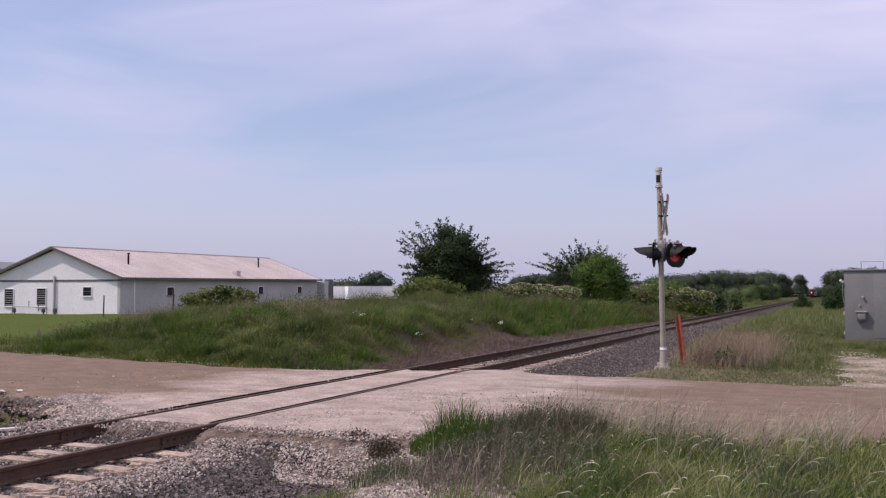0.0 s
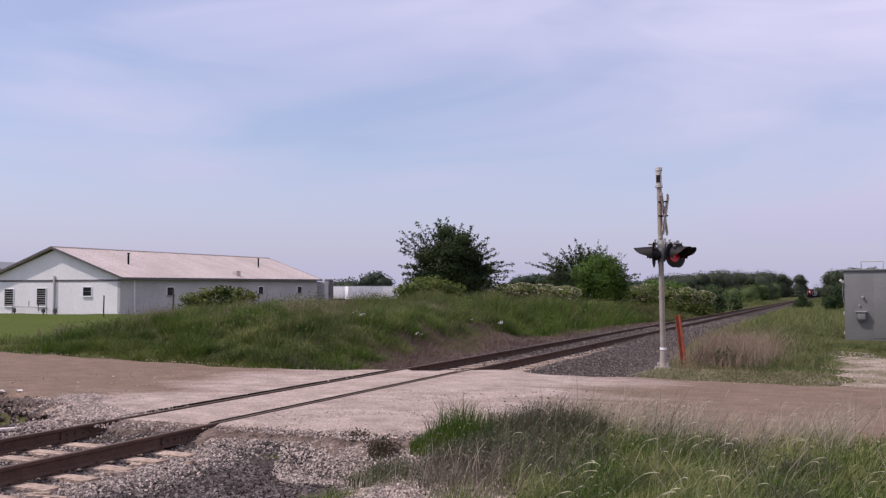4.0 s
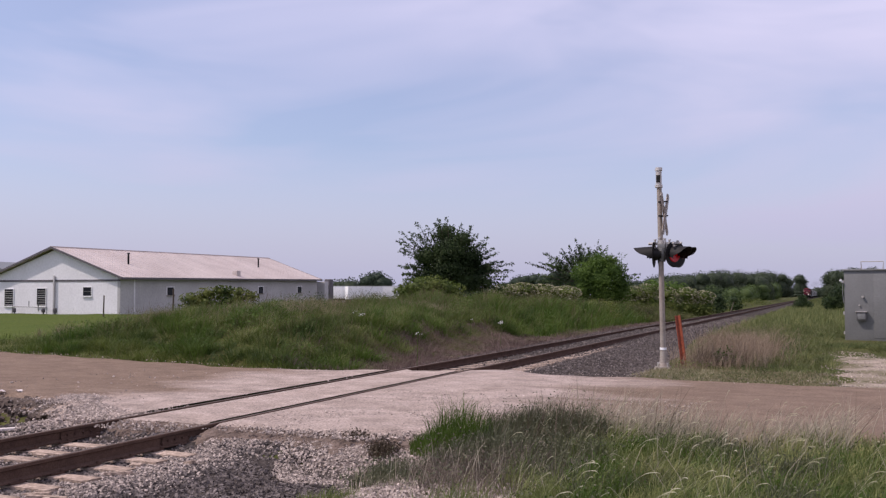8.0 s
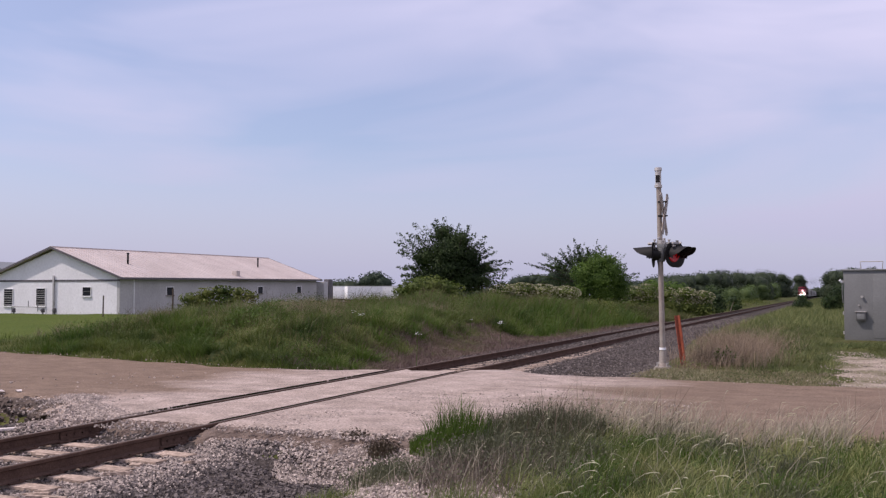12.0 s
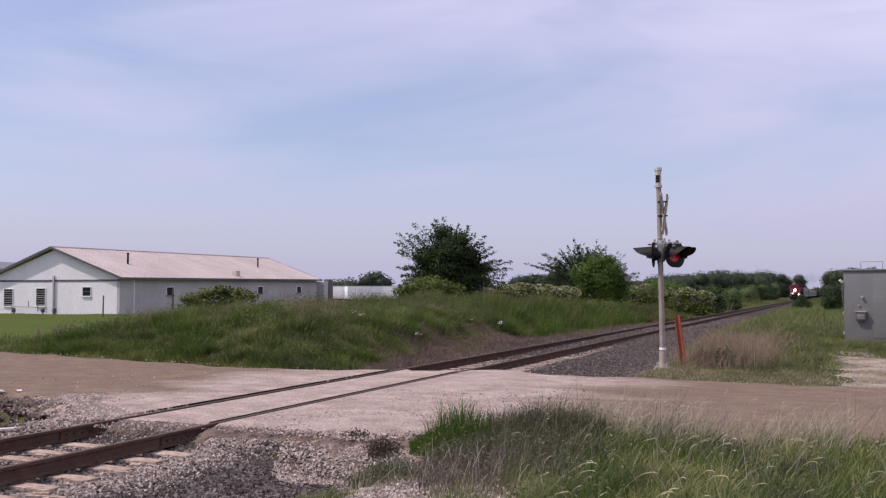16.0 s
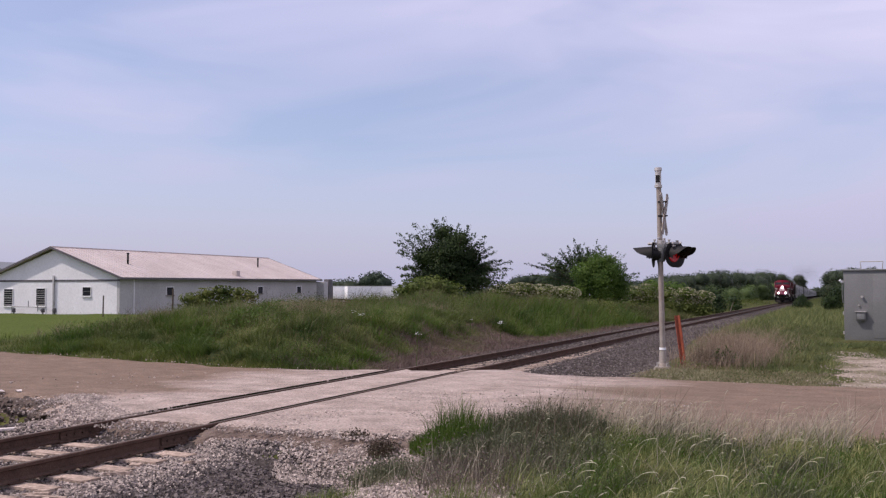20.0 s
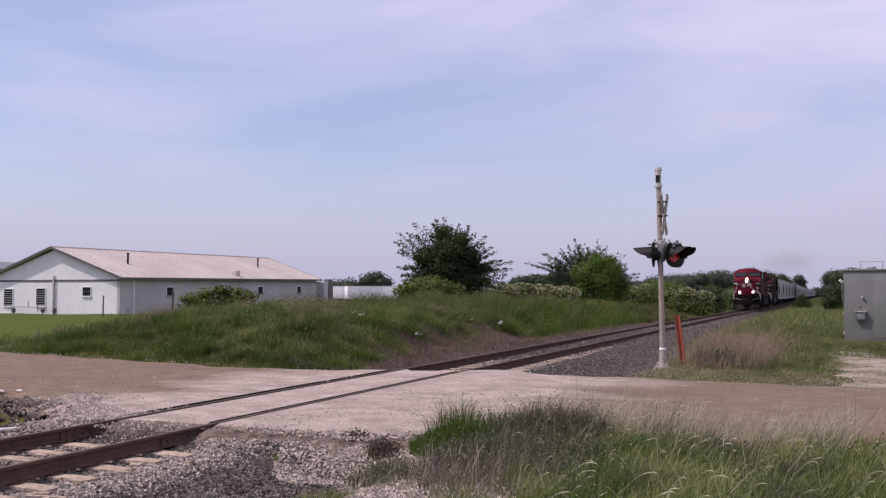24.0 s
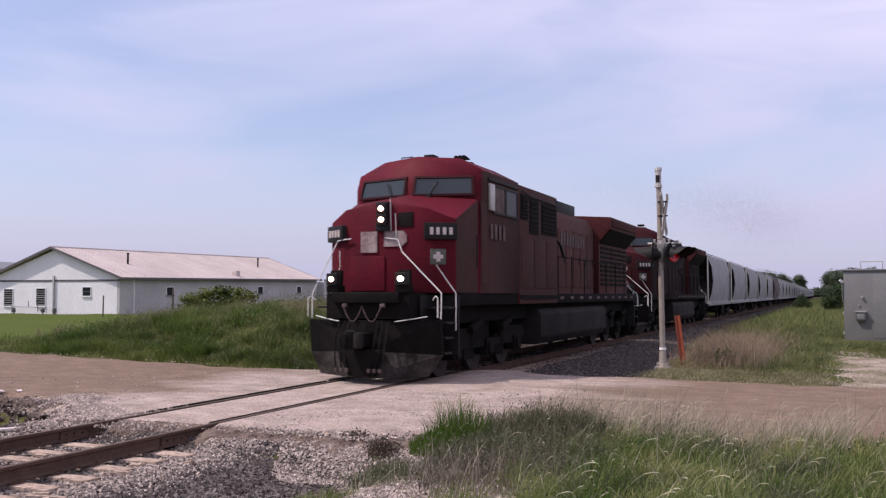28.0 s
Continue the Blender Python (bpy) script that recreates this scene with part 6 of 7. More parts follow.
    # side windows, sun shade and mirror
    for s in (-1, 1):
        for y0, y1 in ((3.75, 4.5), (4.62, 5.4)):
            Geo().box(s * 1.52, s * 1.545, y0, y1, 3.60, 4.16).part("side_window", M_SHADEPANE if y0 > 4 else M_DIM, e, smooth=0)
            Geo().box(s * 1.52, s * 1.56, y0 - 0.05, y0, 3.55, 4.21).box(s * 1.52, s * 1.56, y1, y1 + 0.05, 3.55, 4.21).box(s * 1.52, s * 1.56, y0, y1, 3.55, 3.60).box(s * 1.52, s * 1.56, y0, y1, 4.16, 4.21).part("side_window_frame", M_BLACK, e, smooth=0)
        Geo().box(s * 1.54, s * 1.60, 3.40, 3.70, 3.60, 4.20).part("wind_deflector", M_STEEL, e, "pale wind deflector beside the cab window", bevel=0.02)
        Geo().box(s * 1.52, s * 1.55, 2.95, 3.3, 1.95, 3.75).part("cab_door", side, e, bevel=0.02)
        Geo().cyl((s * 1.58, 2.6, 2.3), (s * 1.58, 2.6, 3.0), 0.016, n=6).part("grab_iron", M_BLACK, e)
        Geo().box(s * 1.50, s * 1.56, 3.4, 5.5, 4.28, 4.33).part("rain_gutter", M_BLACK, e)
    # electrical cabinet behind the cab, flush with it
    cab2 = [(1.53, 1.50), (1.53, 4.14), (1.47, 4.44), (0.9, 4.62)]
    ring = [(-x, z) for x, z in cab2] + [(x, z) for x, z in cab2[::-1]]
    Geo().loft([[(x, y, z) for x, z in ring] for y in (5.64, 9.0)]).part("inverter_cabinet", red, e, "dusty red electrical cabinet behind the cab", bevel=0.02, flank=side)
    for y0, y1, z0, z1 in ((5.75, 6.25, 3.62, 4.18), (6.45, 7.15, 3.3, 4.14), (7.5, 8.85, 3.35, 4.12)):
        g = Geo()
        for k in range(7):
            z = z0 + (k + 0.5) * (z1 - z0) / 7
            g.box(1.53, 1.565, y0, y1, z - 0.025, z + 0.02)
        g.box(1.525, 1.54, y0 - 0.04, y1 + 0.04, z0 - 0.04, z1 + 0.04)
        g.part("louvre", M_MESH, e, "black louvred opening", smooth=0)
    for y in (5.75, 6.85, 7.92):
        Geo().box(1.53, 1.548, y, y + 0.98, 1.9, 3.15).part("cabinet_door", side, e, bevel=0.012)
    Geo().box(1.52, 1.56, 5.7, 8.9, 1.62, 1.72).part("sill_strip", M_GRIMESHADE, e)
    Geo().tube([(1.46, 9.06, 4.42), (1.46, 9.08, 3.3), (1.46, 9.6, 3.12), (1.46, 9.9, 2.8)], 0.045, 6).tube([(1.54, 9.0, 4.2), (1.56, 6.4, 4.22), (1.56, 5.8, 4.3)], 0.018, 6).part("cable_conduit", M_BLACK, e)
    # long hood with its doors
    hood = [(0.95, 1.76), (0.95, 4.02), (0.78, 4.30), (0.0, 4.38)]
    ring = [(-x, z) for x, z in hood] + [(x, z) for x, z in hood[::-1][1:]]
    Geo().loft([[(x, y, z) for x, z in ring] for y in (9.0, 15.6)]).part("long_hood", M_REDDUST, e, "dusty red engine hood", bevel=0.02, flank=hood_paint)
    for s in (-1, 1):
        for k in range(7):
            y = 9.25 + k * 0.9
            Geo().box(s * 0.94, s * 0.975, y, y + 0.78, 1.95, 3.75).part("hood_door", hood_paint, e, bevel=0.012)
            Geo().box(s * 0.975, s * 0.995, y + 0.66, y + 0.70, 2.7, 2.95).part("hood_door_latch", M_BLACK, e)
    Geo().box(-0.75, 0.75, 11.6, 13.9, 4.28, 4.66).part("exhaust_housing", M_BLACK, e, bevel=0.03)
    Geo().box(-0.7, 0.7, 9.3, 11.0, 4.30, 4.46).part("blower_housing", M_GRIMESHADE, e, bevel=0.03)
    # radiator section, wider at the top
    core = [(1.15, 1.76), (1.15, 3.55), (1.55, 4.02), (1.58, 4.42), (0.0, 4.52)]
    ring = [(-x, z) for x, z in core] + [(x, z) for x, z in core[::-1][1:]]
    Geo().loft([[(x, y, z) for x, z in ring] for y in (15.6, 20.25)]).part("radiator_section", M_REDDUST, e, "red radiator wings at the rear", bevel=0.02, flank=hood_paint)
    for s in (-1, 1):
        # intake screens coloured black to give the shadow under the wings
        Geo().prism([(s * 1.16, 3.54), (s * 1.555, 4.0), (s * 1.575, 3.985), (s * 1.18, 3.52)], "y", 15.7, 20.15).part("air_intake_screen", M_MESH, e, "intake screen under the radiator wing, blackened for its shade")
        Geo().box(s * 1.56, s * 1.60, 15.8, 20.1, 4.10, 4.36).part("radiator_wing_edge", M_REDDUST, e, bevel=0.01)
        for y0 in (15.8, 17.3, 18.8):
            g = Geo()
            for k in range(9):
                z = 2.05 + k * 0.16
                g.box(s * 1.15, s * 1.18, y0, y0 + 1.3, z, z + 0.09)
            g.part("radiator_grille", M_MESH, e, smooth=0)
        # lettering worn to pale blocks on the flank
        bars(e, "flank_letter_bar", [s * (k * 0.33 - 1.3) for k in range(9)], 0.19, 0.40, M_DIM, pose(s * 0.99, 12.7, 3.45, 0, 0, 90 * s))
        bars(e, "cab_number_bar", [-0.42, -0.14, 0.14, 0.42], 0.15, 0.34, M_DIM, pose(s * 1.555, 4.0, 3.14, 0, 0, 90 * s))
    # number boards and crest on the nose
    for s in (-1, 1):
        m = Matrix.Translation((s * 1.19, 1.53, 3.02)) @ pose(0, 0, 0, 0, 0, s * 33.7)
        Geo().box(-0.34, 0.34, -0.09, 0.05, -0.17, 0.17).part("number_board", M_BLACK, e, "black number board", bevel=0.02, m=m)
        bars(e, "number_board_bar", [-0.20, -0.067, 0.067, 0.20], 0.070, 0.15, M_CREAM, m @ pose(0, -0.095, 0))
    m = Matrix.Translation((1.15, 1.50, 2.50)) @ pose(0, 0, 0, 0, 0, 33.7)
    Geo().box(-0.16, 0.16, -0.02, 0.02, -0.16, 0.16).part("crest_plate", M_CREST, e, "square plate with a pale cross", bevel=0.015, m=m)
    Geo().box(-0.10, 0.10, -0.03, 0.0, -0.04, 0.04).box(-0.04, 0.04, -0.031, 0.0, -0.10, 0.10).part("crest_cross", M_CREAM, e, smooth=0, m=m)
    # pale emblem on the nose: two plain worn blocks
    g = Geo().box(-0.54, -0.16, 1.335, 1.37, 2.60, 3.04).prism([(0.0, 2.72), (0.42, 2.72), (0.52, 2.82), (0.52, 2.95), (0.44, 3.04), (0.0, 3.04)], "y", 1.335, 1.37)
    g.part("nose_emblem", M_EMBLEM, e, "two worn pale emblem blocks", smooth=0)
    Geo().box(-0.78, 0.02, 1.325, 1.37, 1.80, 2.52).part("nose_door", red, e, "brighter red nose door", bevel=0.02)
    Geo().box(0.32, 0.66, 1.335, 1.37, 3.12, 3.42).part("nose_vent", M_MESH, e, bevel=0.01)
    for z in (3.27, 3.50):
        bored_lamp(e, "headlight", 0.0, 1.19, z, 0.114, 0.17, 0.058, M_BLACK, lead)
    Geo().box(-0.15, 0.15, 1.24, 1.42, 3.04, 3.155).box(-0.15, 0.15, 1.24, 1.42, 3.615, 3.64).part("headlight_bracket", M_BLACK, e, bevel=0.01)
    Geo().tube([(0.17, 1.32, 3.05), (0.17, 1.29, 3.72)], 0.008, 6).tube([(0.29, 1.32, 2.9), (0.29, 1.29, 3.40)], 0.008, 6).part("nose_grab_iron", M_RAILW, e)
    for s in (-1, 1):
        bored_lamp(e, "ditch_light", s * 0.77, 0.52, 2.04, 0.12, 0.18, 0.058, M_BLACK, lead)
        Geo().box(s * 0.77 - 0.14, s * 0.77 + 0.14, 0.56, 0.86, 1.765, 1.918).box(s * 0.77 - 0.13, s * 0.77 + 0.13, 0.705, 0.80, 1.92, 2.22).part("ditch_light_stand", M_GRIMESHADE, e, bevel=0.02)
    # pilot, plough, steps and coupler
    for y0, d in ((0.55, -1), (21.2, 1)):
        pl, up = Geo(), Geo()
        for s in (-1, 1):
            pl.add([(0, y0 + d * 0.25, 0.10), (s * 1.20, y0 - d * 0.30, 0.12), (s * 1.48, y0 - d * 0.40, 0.55), (s * 1.48, y0 - d * 0.32, 1.22), (0, y0, 1.22), (0, y0 + d * 0.10, 0.62),
                    (0, y0 + d * 0.17, 0.10), (s * 1.20, y0 - d * 0.38, 0.12), (s * 1.48, y0 - d * 0.48, 0.55), (s * 1.48, y0 - d * 0.40, 1.22), (0, y0 - d * 0.08, 1.22), (0, y0 + d * 0.02, 0.62)],
                   [(0, 1, 2, 5), (6, 11, 8, 7), (0, 6, 7, 1), (1, 7, 8, 2)])
            up.add([(0, y0 + d * 0.10, 0.625), (s * 1.48, y0 - d * 0.40, 0.555), (s * 1.48, y0 - d * 0.32, 1.22), (0, y0, 1.22), (0, y0 + d * 0.02, 0.625), (s * 1.48, y0 - d * 0.48, 0.555), (s * 1.48, y0 - d * 0.40, 1.22), (0, y0 - d * 0.08, 1.22)],
                   [(0, 1, 2, 3), (4, 7, 6, 5), (1, 5, 6, 2), (2, 6, 7, 3)])
        pl.part("plough_blade", M_PLOUGH, e, "dusty grey lower blade of the plough", smooth=0)
        up.part("pilot_plate", M_GRIMESHADE, e, "black pilot plate", smooth=0)
        Geo().box(-0.75, 0.75, y0 + d * 0.08, y0 - d * 0.6, 1.56, 1.78).part("anticlimber", M_GRIMESHADE, e, bevel=0.04)
        Geo().box(-0.16, 0.16, y0 - d * 0.5, y0 + d * 0.45, 0.72, 0.98).cyl((-0.06, y0 + d * 0.46, 0.68), (-0.06, y0 + d * 0.46, 1.02), 0.17, n=14).prism([(-0.20, 0.72), (-0.07, 0.72), (-0.05, 0.98), (-0.18, 0.98)], "y", y0 + d * 0.46, y0 + d * 0.66).part("coupler", M_GRIMESHADE, e, "grimy knuckle coupler", bevel=0.04)
        for s in (-1, 1):
            st = Geo()
            for k in range(4):
                z = 0.55 + k * 0.30
                st.box(s * 0.98, s * 1.50, y0 - d * (0.48 + 0.06 * k), y0 - d * (0.86 + 0.06 * k), z, z + 0.035)
            st.box(s * 0.96, s * 0.99, y0 - d * 0.45, y0 - d * 1.25, 0.5, 1.72).box(s * 0.9, s * 1.5, y0 - d * 1.2, y0 - d * 1.25, 0.5, 1.72)
            st.part("stairwell", M_BLACK, e, "black corner steps")
            # white handrails
            x = s * 1.46
            inner = 0.34 if (d > 0 or s > 0) else 1.06
            Geo().tube([(x, y0 - d * 0.38, 1.25), (x, y0 - d * 0.40, 1.76), (s * (inner + 0.12), y0 - d * 0.70, 2.60), (s * inner, y0 - d * 0.74, 2.86), (s * (inner - 0.30), y0 - d * 0.76, 2.90)], 0.0125, 8).part("end_handrail", M_RAILW, e, "white end handrail")
            Geo().tube([(x, y0 - d * 1.15, 1.0), (x, y0 - d * 1.15, 1.76), (s * 1.12, y0 - d * 0.95, 2.32), (s * 1.12, y0 - d * 0.93, 2.66)], 0.0125, 8).part("step_handrail", M_RAILW, e, "white step handrail")
            Geo().tube([(s * 1.46, y0 - d * 0.22, 1.28), (s * 1.46, y0 - d * 0.22, 1.66), (s * 1.40, y0 - d * 0.25, 1.70), (s * 1.32, y0 - d * 0.3, 1.62)], 0.011, 6).part("corner_grab", M_RAILW, e)
            Geo().tube([(s * 0.62, y0 - d * 0.02, 1.20), (s * 0.9, y0 - d * 0.08, 1.24), (s * 1.25, y0 - d * 0.2, 1.30)], 0.010, 6).part("uncoupling_lever", M_RAILW, e)
            for k, xx in enumerate((0.30, 0.42, 0.54)):
                Geo().tube([(s * xx, y0 + d * 0.06, 1.20), (s * (xx + 0.03), y0 + d * 0.24, 0.85), (s * (xx - 0.02), y0 + d * 0.30, 0.45), (s * (xx - 0.06), y0 + d * 0.32, 0.28)], 0.019, 6).part("air_hose", M_MESH, e)
                Geo().box(s * (xx - 0.06) - 0.03, s * (xx - 0.06) + 0.03, y0 + d * 0.29, y0 + d * 0.35, 0.22, 0.30).part("hose_coupling", M_DIM, e, bevel=0.01)
        cable = [(-0.42 + 0.84 * k / 24, y0 + d * 0.16, 1.50 - 0.30 * math.sin(math.pi * ((k / 12) % 1.0 if k < 24 else 1.0))) for k in range(25)]
        Geo().tube(cable, 0.010, 6).part("jumper_cable", M_DIM, e)
        for s in (-1, 1):
            Geo().box(s * 0.42 - 0.045, s * 0.42 + 0.045, y0 + d * 0.05, y0 + d * 0.13, 1.48, 1.55).part("cable_socket", M_DIM, e, bevel=0.01)
        # raised black plate that makes the plough's middle darker than its sides
        Geo().prism([(-0.50, 0.66), (0.50, 0.66), (0.34, 0.14), (-0.24, 0.14)], "y", y0 + d * 0.10, y0 + d * 0.29).part("draft_gear_pocket", M_GRIMESHADE, e, "raised black plate on the plough below the coupler", bevel=0.03)
        Geo().cyl((-0.10, y0 + d * 0.42, 0.66), (-0.10, y0 + d * 0.42, 1.04), 0.09, n=12).cyl((0.12, y0 + d * 0.52, 0.70), (0.12, y0 + d * 0.52, 1.0), 0.10, n=12).part("coupler_knuckle", M_TANK, e, bevel=0.03)
    # walkway handrails
    for s in (-1, 1):
        Geo().tube([(s * 1.46, 9.2, 2.80), (s * 1.46, 19.9, 2.80)], 0.018, 6).part("side_handrail", M_GRIMESHADE, e)
        for k in range(8):
            y = 9.3 + k * 1.5
            Geo().tube([(s * 1.46, y, 1.74), (s * 1.46, y, 2.80)], 0.018, 6).part("stanchion", M_GRIMESHADE, e)
        for k in range(10):
            Geo().box(s * 1.50, s * 1.508, 9.4 + k * 1.1, 9.75 + k * 1.1, 1.60, 1.68).part("reflector_strip", M_DIM, e, smooth=0)
    # tank and trucks
    tank = [(1.35, 0.42), (1.50, 0.62), (1.50, 1.22), (1.40, 1.36)]
    ring = [(-x, z) for x, z in tank] + [(x, z) for x, z in tank[::-1]]
    Geo().loft([[(x, y, z) for x, z in ring] for y in (7.5, 15.1)]).part("fuel_tank", M_TANK, e, "dusty grey fuel tank", bevel=0.05)
    Geo().cyl((1.1, 15.3, 1.15), (1.1, 16.2, 1.15), 0.2, n=14).cyl((-1.1, 15.3, 1.15), (-1.1, 16.2, 1.15), 0.2, n=14).part("air_reservoir", M_GRIMESHADE, e)
    wheels = []
    for yc in (4.3, 18.0):
        t = Geo()
        for s in (-1, 1):
            t.prism([(yc - 2.75, 0.75), (yc - 2.6, 0.95), (yc - 1.2, 1.0), (yc - 0.9, 0.72), (yc + 0.9, 0.72), (yc + 1.2, 1.0), (yc + 2.6, 0.95), (yc + 2.75, 0.75), (yc + 2.4, 0.55), (yc - 2.4, 0.55)], "x", s * 1.02, s * 1.18)
            for k in (-2.0, 0.0, 2.0):
                t.box(s * 0.95, s * 1.25, yc + k - 0.2, yc + k + 0.2, 0.36, 0.72)
                t.cyl((s * 1.22, yc + k, 0.53), (s * 1.30, yc + k, 0.53), 0.15, n=12)
            for k in (-1.0, 1.0):
                t.cyl((s * 1.12, yc + k, 0.62), (s * 1.12, yc + k, 1.05), 0.12, n=10)
                t.cyl((s * 1.24, yc + k - 0.25, 0.95), (s * 1.24, yc + k + 0.35, 1.12), 0.09, n=10)
        t.box(-1.0, 1.0, yc - 0.6, yc + 0.6, 0.7, 1.32).part("bogie_frame", M_GRIMESHADE, e, "grimy three-axle truck frame")
        wheels += [wheelset(e, yc + k) for k in (-2.0, 0.0, 2.0)]
        for k in (-1.55, 0.45, 1.55):
            Geo().box(-0.62, 0.62, yc + k - 0.42, yc + k + 0.42, 0.24, 0.92).part("traction_motor", M_GRIMESHADE, e, bevel=0.08)
        for s in (-1, 1):
            for k in (-1.0, 1.0):
                Geo().box(s * 0.98, s * 1.12, yc + k - 0.30, yc + k + 0.30, 0.30, 0.80).part("brake_rigging", M_GRIMESHADE, e, bevel=0.04)
    # roof gear
    Geo().box(-0.35, 0.35, 3.9, 5.0, 4.80, 4.88).part("roof_air_conditioner", red, e, bevel=0.03)
    Geo().tube([(-0.56, 3.3, 4.76), (-0.54, 3.3, 4.87), (-0.26, 3.3, 4.88), (-0.24, 3.3, 4.78)], 0.014, 6).part("antenna_bracket", M_BLACK, e)
    Geo().box(0.10, 0.34, 3.1, 3.4, 4.80, 4.88).part("antenna", M_BLACK, e, bevel=0.02)
    hn = Geo().box(0.45, 0.75, 4.4, 4.6, 4.74, 4.86)
    for k in range(3):
        hn.cyl((0.5 + k * 0.1, 4.4, 4.92), (0.5 + k * 0.1, 4.05, 4.92), 0.02, 0.06, n=10)
    hn.part("horn", M_GRIMESHADE, e)
    return e, wheels


def hopper_car(pose_m, paint, label):
    """A covered hopper with bulging sides and open end cages."""
    L = 14.3
    e = thing("hopper_car", pose_m, label, "freight car", "train")
    side = [(0.0, 0.95), (0.75, 0.98), (1.42, 1.15), (1.55, 1.75), (1.62, 2.6), (1.57, 3.55), (1.36, 4.30), (0.55, 4.54), (0.0, 4.58)]
    ring = [(x, z) for x, z in side] + [(-x, z) for x, z in side[::-1][1:-1]]

    def edge(z):
        return 0.55 + 1.25 * max(0.0, 1 - ((z - 2.75) / 1.75) ** 2)

    rings = [[(x, edge(z), z) for x, z in ring], [(x, 2.4, z) for x, z in ring], [(x, L - 2.4, z) for x, z in ring], [(x, L - edge(z), z) for x, z in ring]]
    Geo().loft(rings, close=False).part("body", paint, e, "curved-side hopper body", smooth=50)
    # end sheets are coloured black to imitate the shade between the cars
    for s in (0, 1):
        pts = [(x * 0.985, (edge(z) if s == 0 else L - edge(z)) + (0.05 if s == 0 else -0.05), z) for x, z in ring]
        Geo().add(pts + [(0, 2.0 if s == 0 else L - 2.0, 2.7)], [(q, (q + 1) % len(pts), len(pts)) for q in range(len(pts))]).part("end_sheet", M_GRIMESHADE, e, "end sheet coloured black for its shade")
    for k in range(4):
        y = 2.2 + k * (L - 4.4) / 3
        Geo().loft([[(x * 1.008, yy, z) for x, z in side[1:]] + [(x * 0.98, yy, z) for x, z in side[1:][::-1]] for yy in (y - 0.04, y + 0.04)]).part("side_post", paint, e)
    for s in (-1, 1):
        Geo().box(s * 1.40, s * 1.58, 0.1, L - 0.1, 1.02, 1.28).part("side_sill", paint, e, bevel=0.02)
        for y0 in (0.18, L - 0.30):
            Geo().box(s * 1.44, s * 1.52, y0, y0 + 0.07, 1.1, 4.3).part("end_post", paint, e, bevel=0.01)
        Geo().tube([(s * 1.30, 0.6, 4.40), (s * 1.30, L - 0.6, 4.40)], 0.03, 5).part("roof_rail", paint, e)
    Geo().box(-0.35, 0.35, 0.2, L - 0.2, 4.58, 4.64).part("running_board", M_STEEL, e)
    for k in range(4):
        y = 2.3 + k * 3.2
        Geo().cyl((0, y, 4.54), (0, y, 4.70), 0.42, 0.38, n=14).part("roof_hatch", paint, e)
    for y0 in (4.3, L / 2 + 2.4):
        Geo().loft([[(-1.2, y0 - 1.9, 1.0), (1.2, y0 - 1.9, 1.0), (1.2, y0 + 1.9, 1.0), (-1.2, y0 + 1.9, 1.0)], [(-0.4, y0 - 0.5, 0.42), (0.4, y0 - 0.5, 0.42), (0.4, y0 + 0.5, 0.42), (-0.4, y0 + 0.5, 0.42)]]).part("discharge_chute", M_GRIMESHADE, e)
    for s in (0, 1):
        y = 0.15 if s == 0 else L - 0.15
        Geo().box(-1.5, 1.5, y - 0.1, y + 0.1, 0.95, 1.15).box(-0.14, 0.14, y - (0.75 if s == 0 else -0.1), y + (0.75 if s else -0.1), 0.72, 0.96).part("end_sill_and_coupler", M_GRIMESHADE, e)
        yy = 0.22 if s == 0 else L - 0.22
        lad = Geo()
        for k in range(8):
            lad.tube([(-1.45, yy, 1.4 + k * 0.33), (-0.95, yy, 1.4 + k * 0.33)], 0.014, 5)
        lad.part("ladder", paint, e)
    wheels = []
    for yc in (1.75, L - 1.75):
        t = Geo()
        for s in (-1, 1):
            t.prism([(yc - 1.15, 0.42), (yc - 1.15, 0.62), (yc - 0.4, 0.85), (yc + 0.4, 0.85), (yc + 1.15, 0.62), (yc + 1.15, 0.42), (yc + 0.4, 0.28), (yc - 0.4, 0.28)], "x", s * 0.92, s * 1.10)
        t.box(-0.9, 0.9, yc - 0.25, yc + 0.25, 0.55, 0.95).part("bogie_frame", M_GRIMESHADE, e)
        wheels += [wheelset(e, yc + k, 0.46) for k in (-0.9, 0.9)]
    return e, wheels


lead, lead_wheels = locomotive(pose(0, 15.23, 0), "dusty red diesel locomotive with glowing headlights, leading the train")
second, second_wheels = locomotive(pose(0, 37.53, 0), "grimy red diesel locomotive coupled behind the leader", lead=False)
hopper, hopper_wheels = hopper_car(pose(0, 59.2, 0), M_HOPPER, "pale grey covered hopper car with curved sides")
dark, dark_wheels = hopper_car(pose(0, 136, 0), M_DARKCAR, "dark brown covered hopper car with curved sides")
cars = [(hopper, 44.0)]
for k in range(1, 36):
    y = 44.0 + 15.4 * k
    if k == 5:
        cars.append((dark, y))
    else:
        cars.append((copy_thing(hopper, pose(0, 15.23 + y, 0)), y))


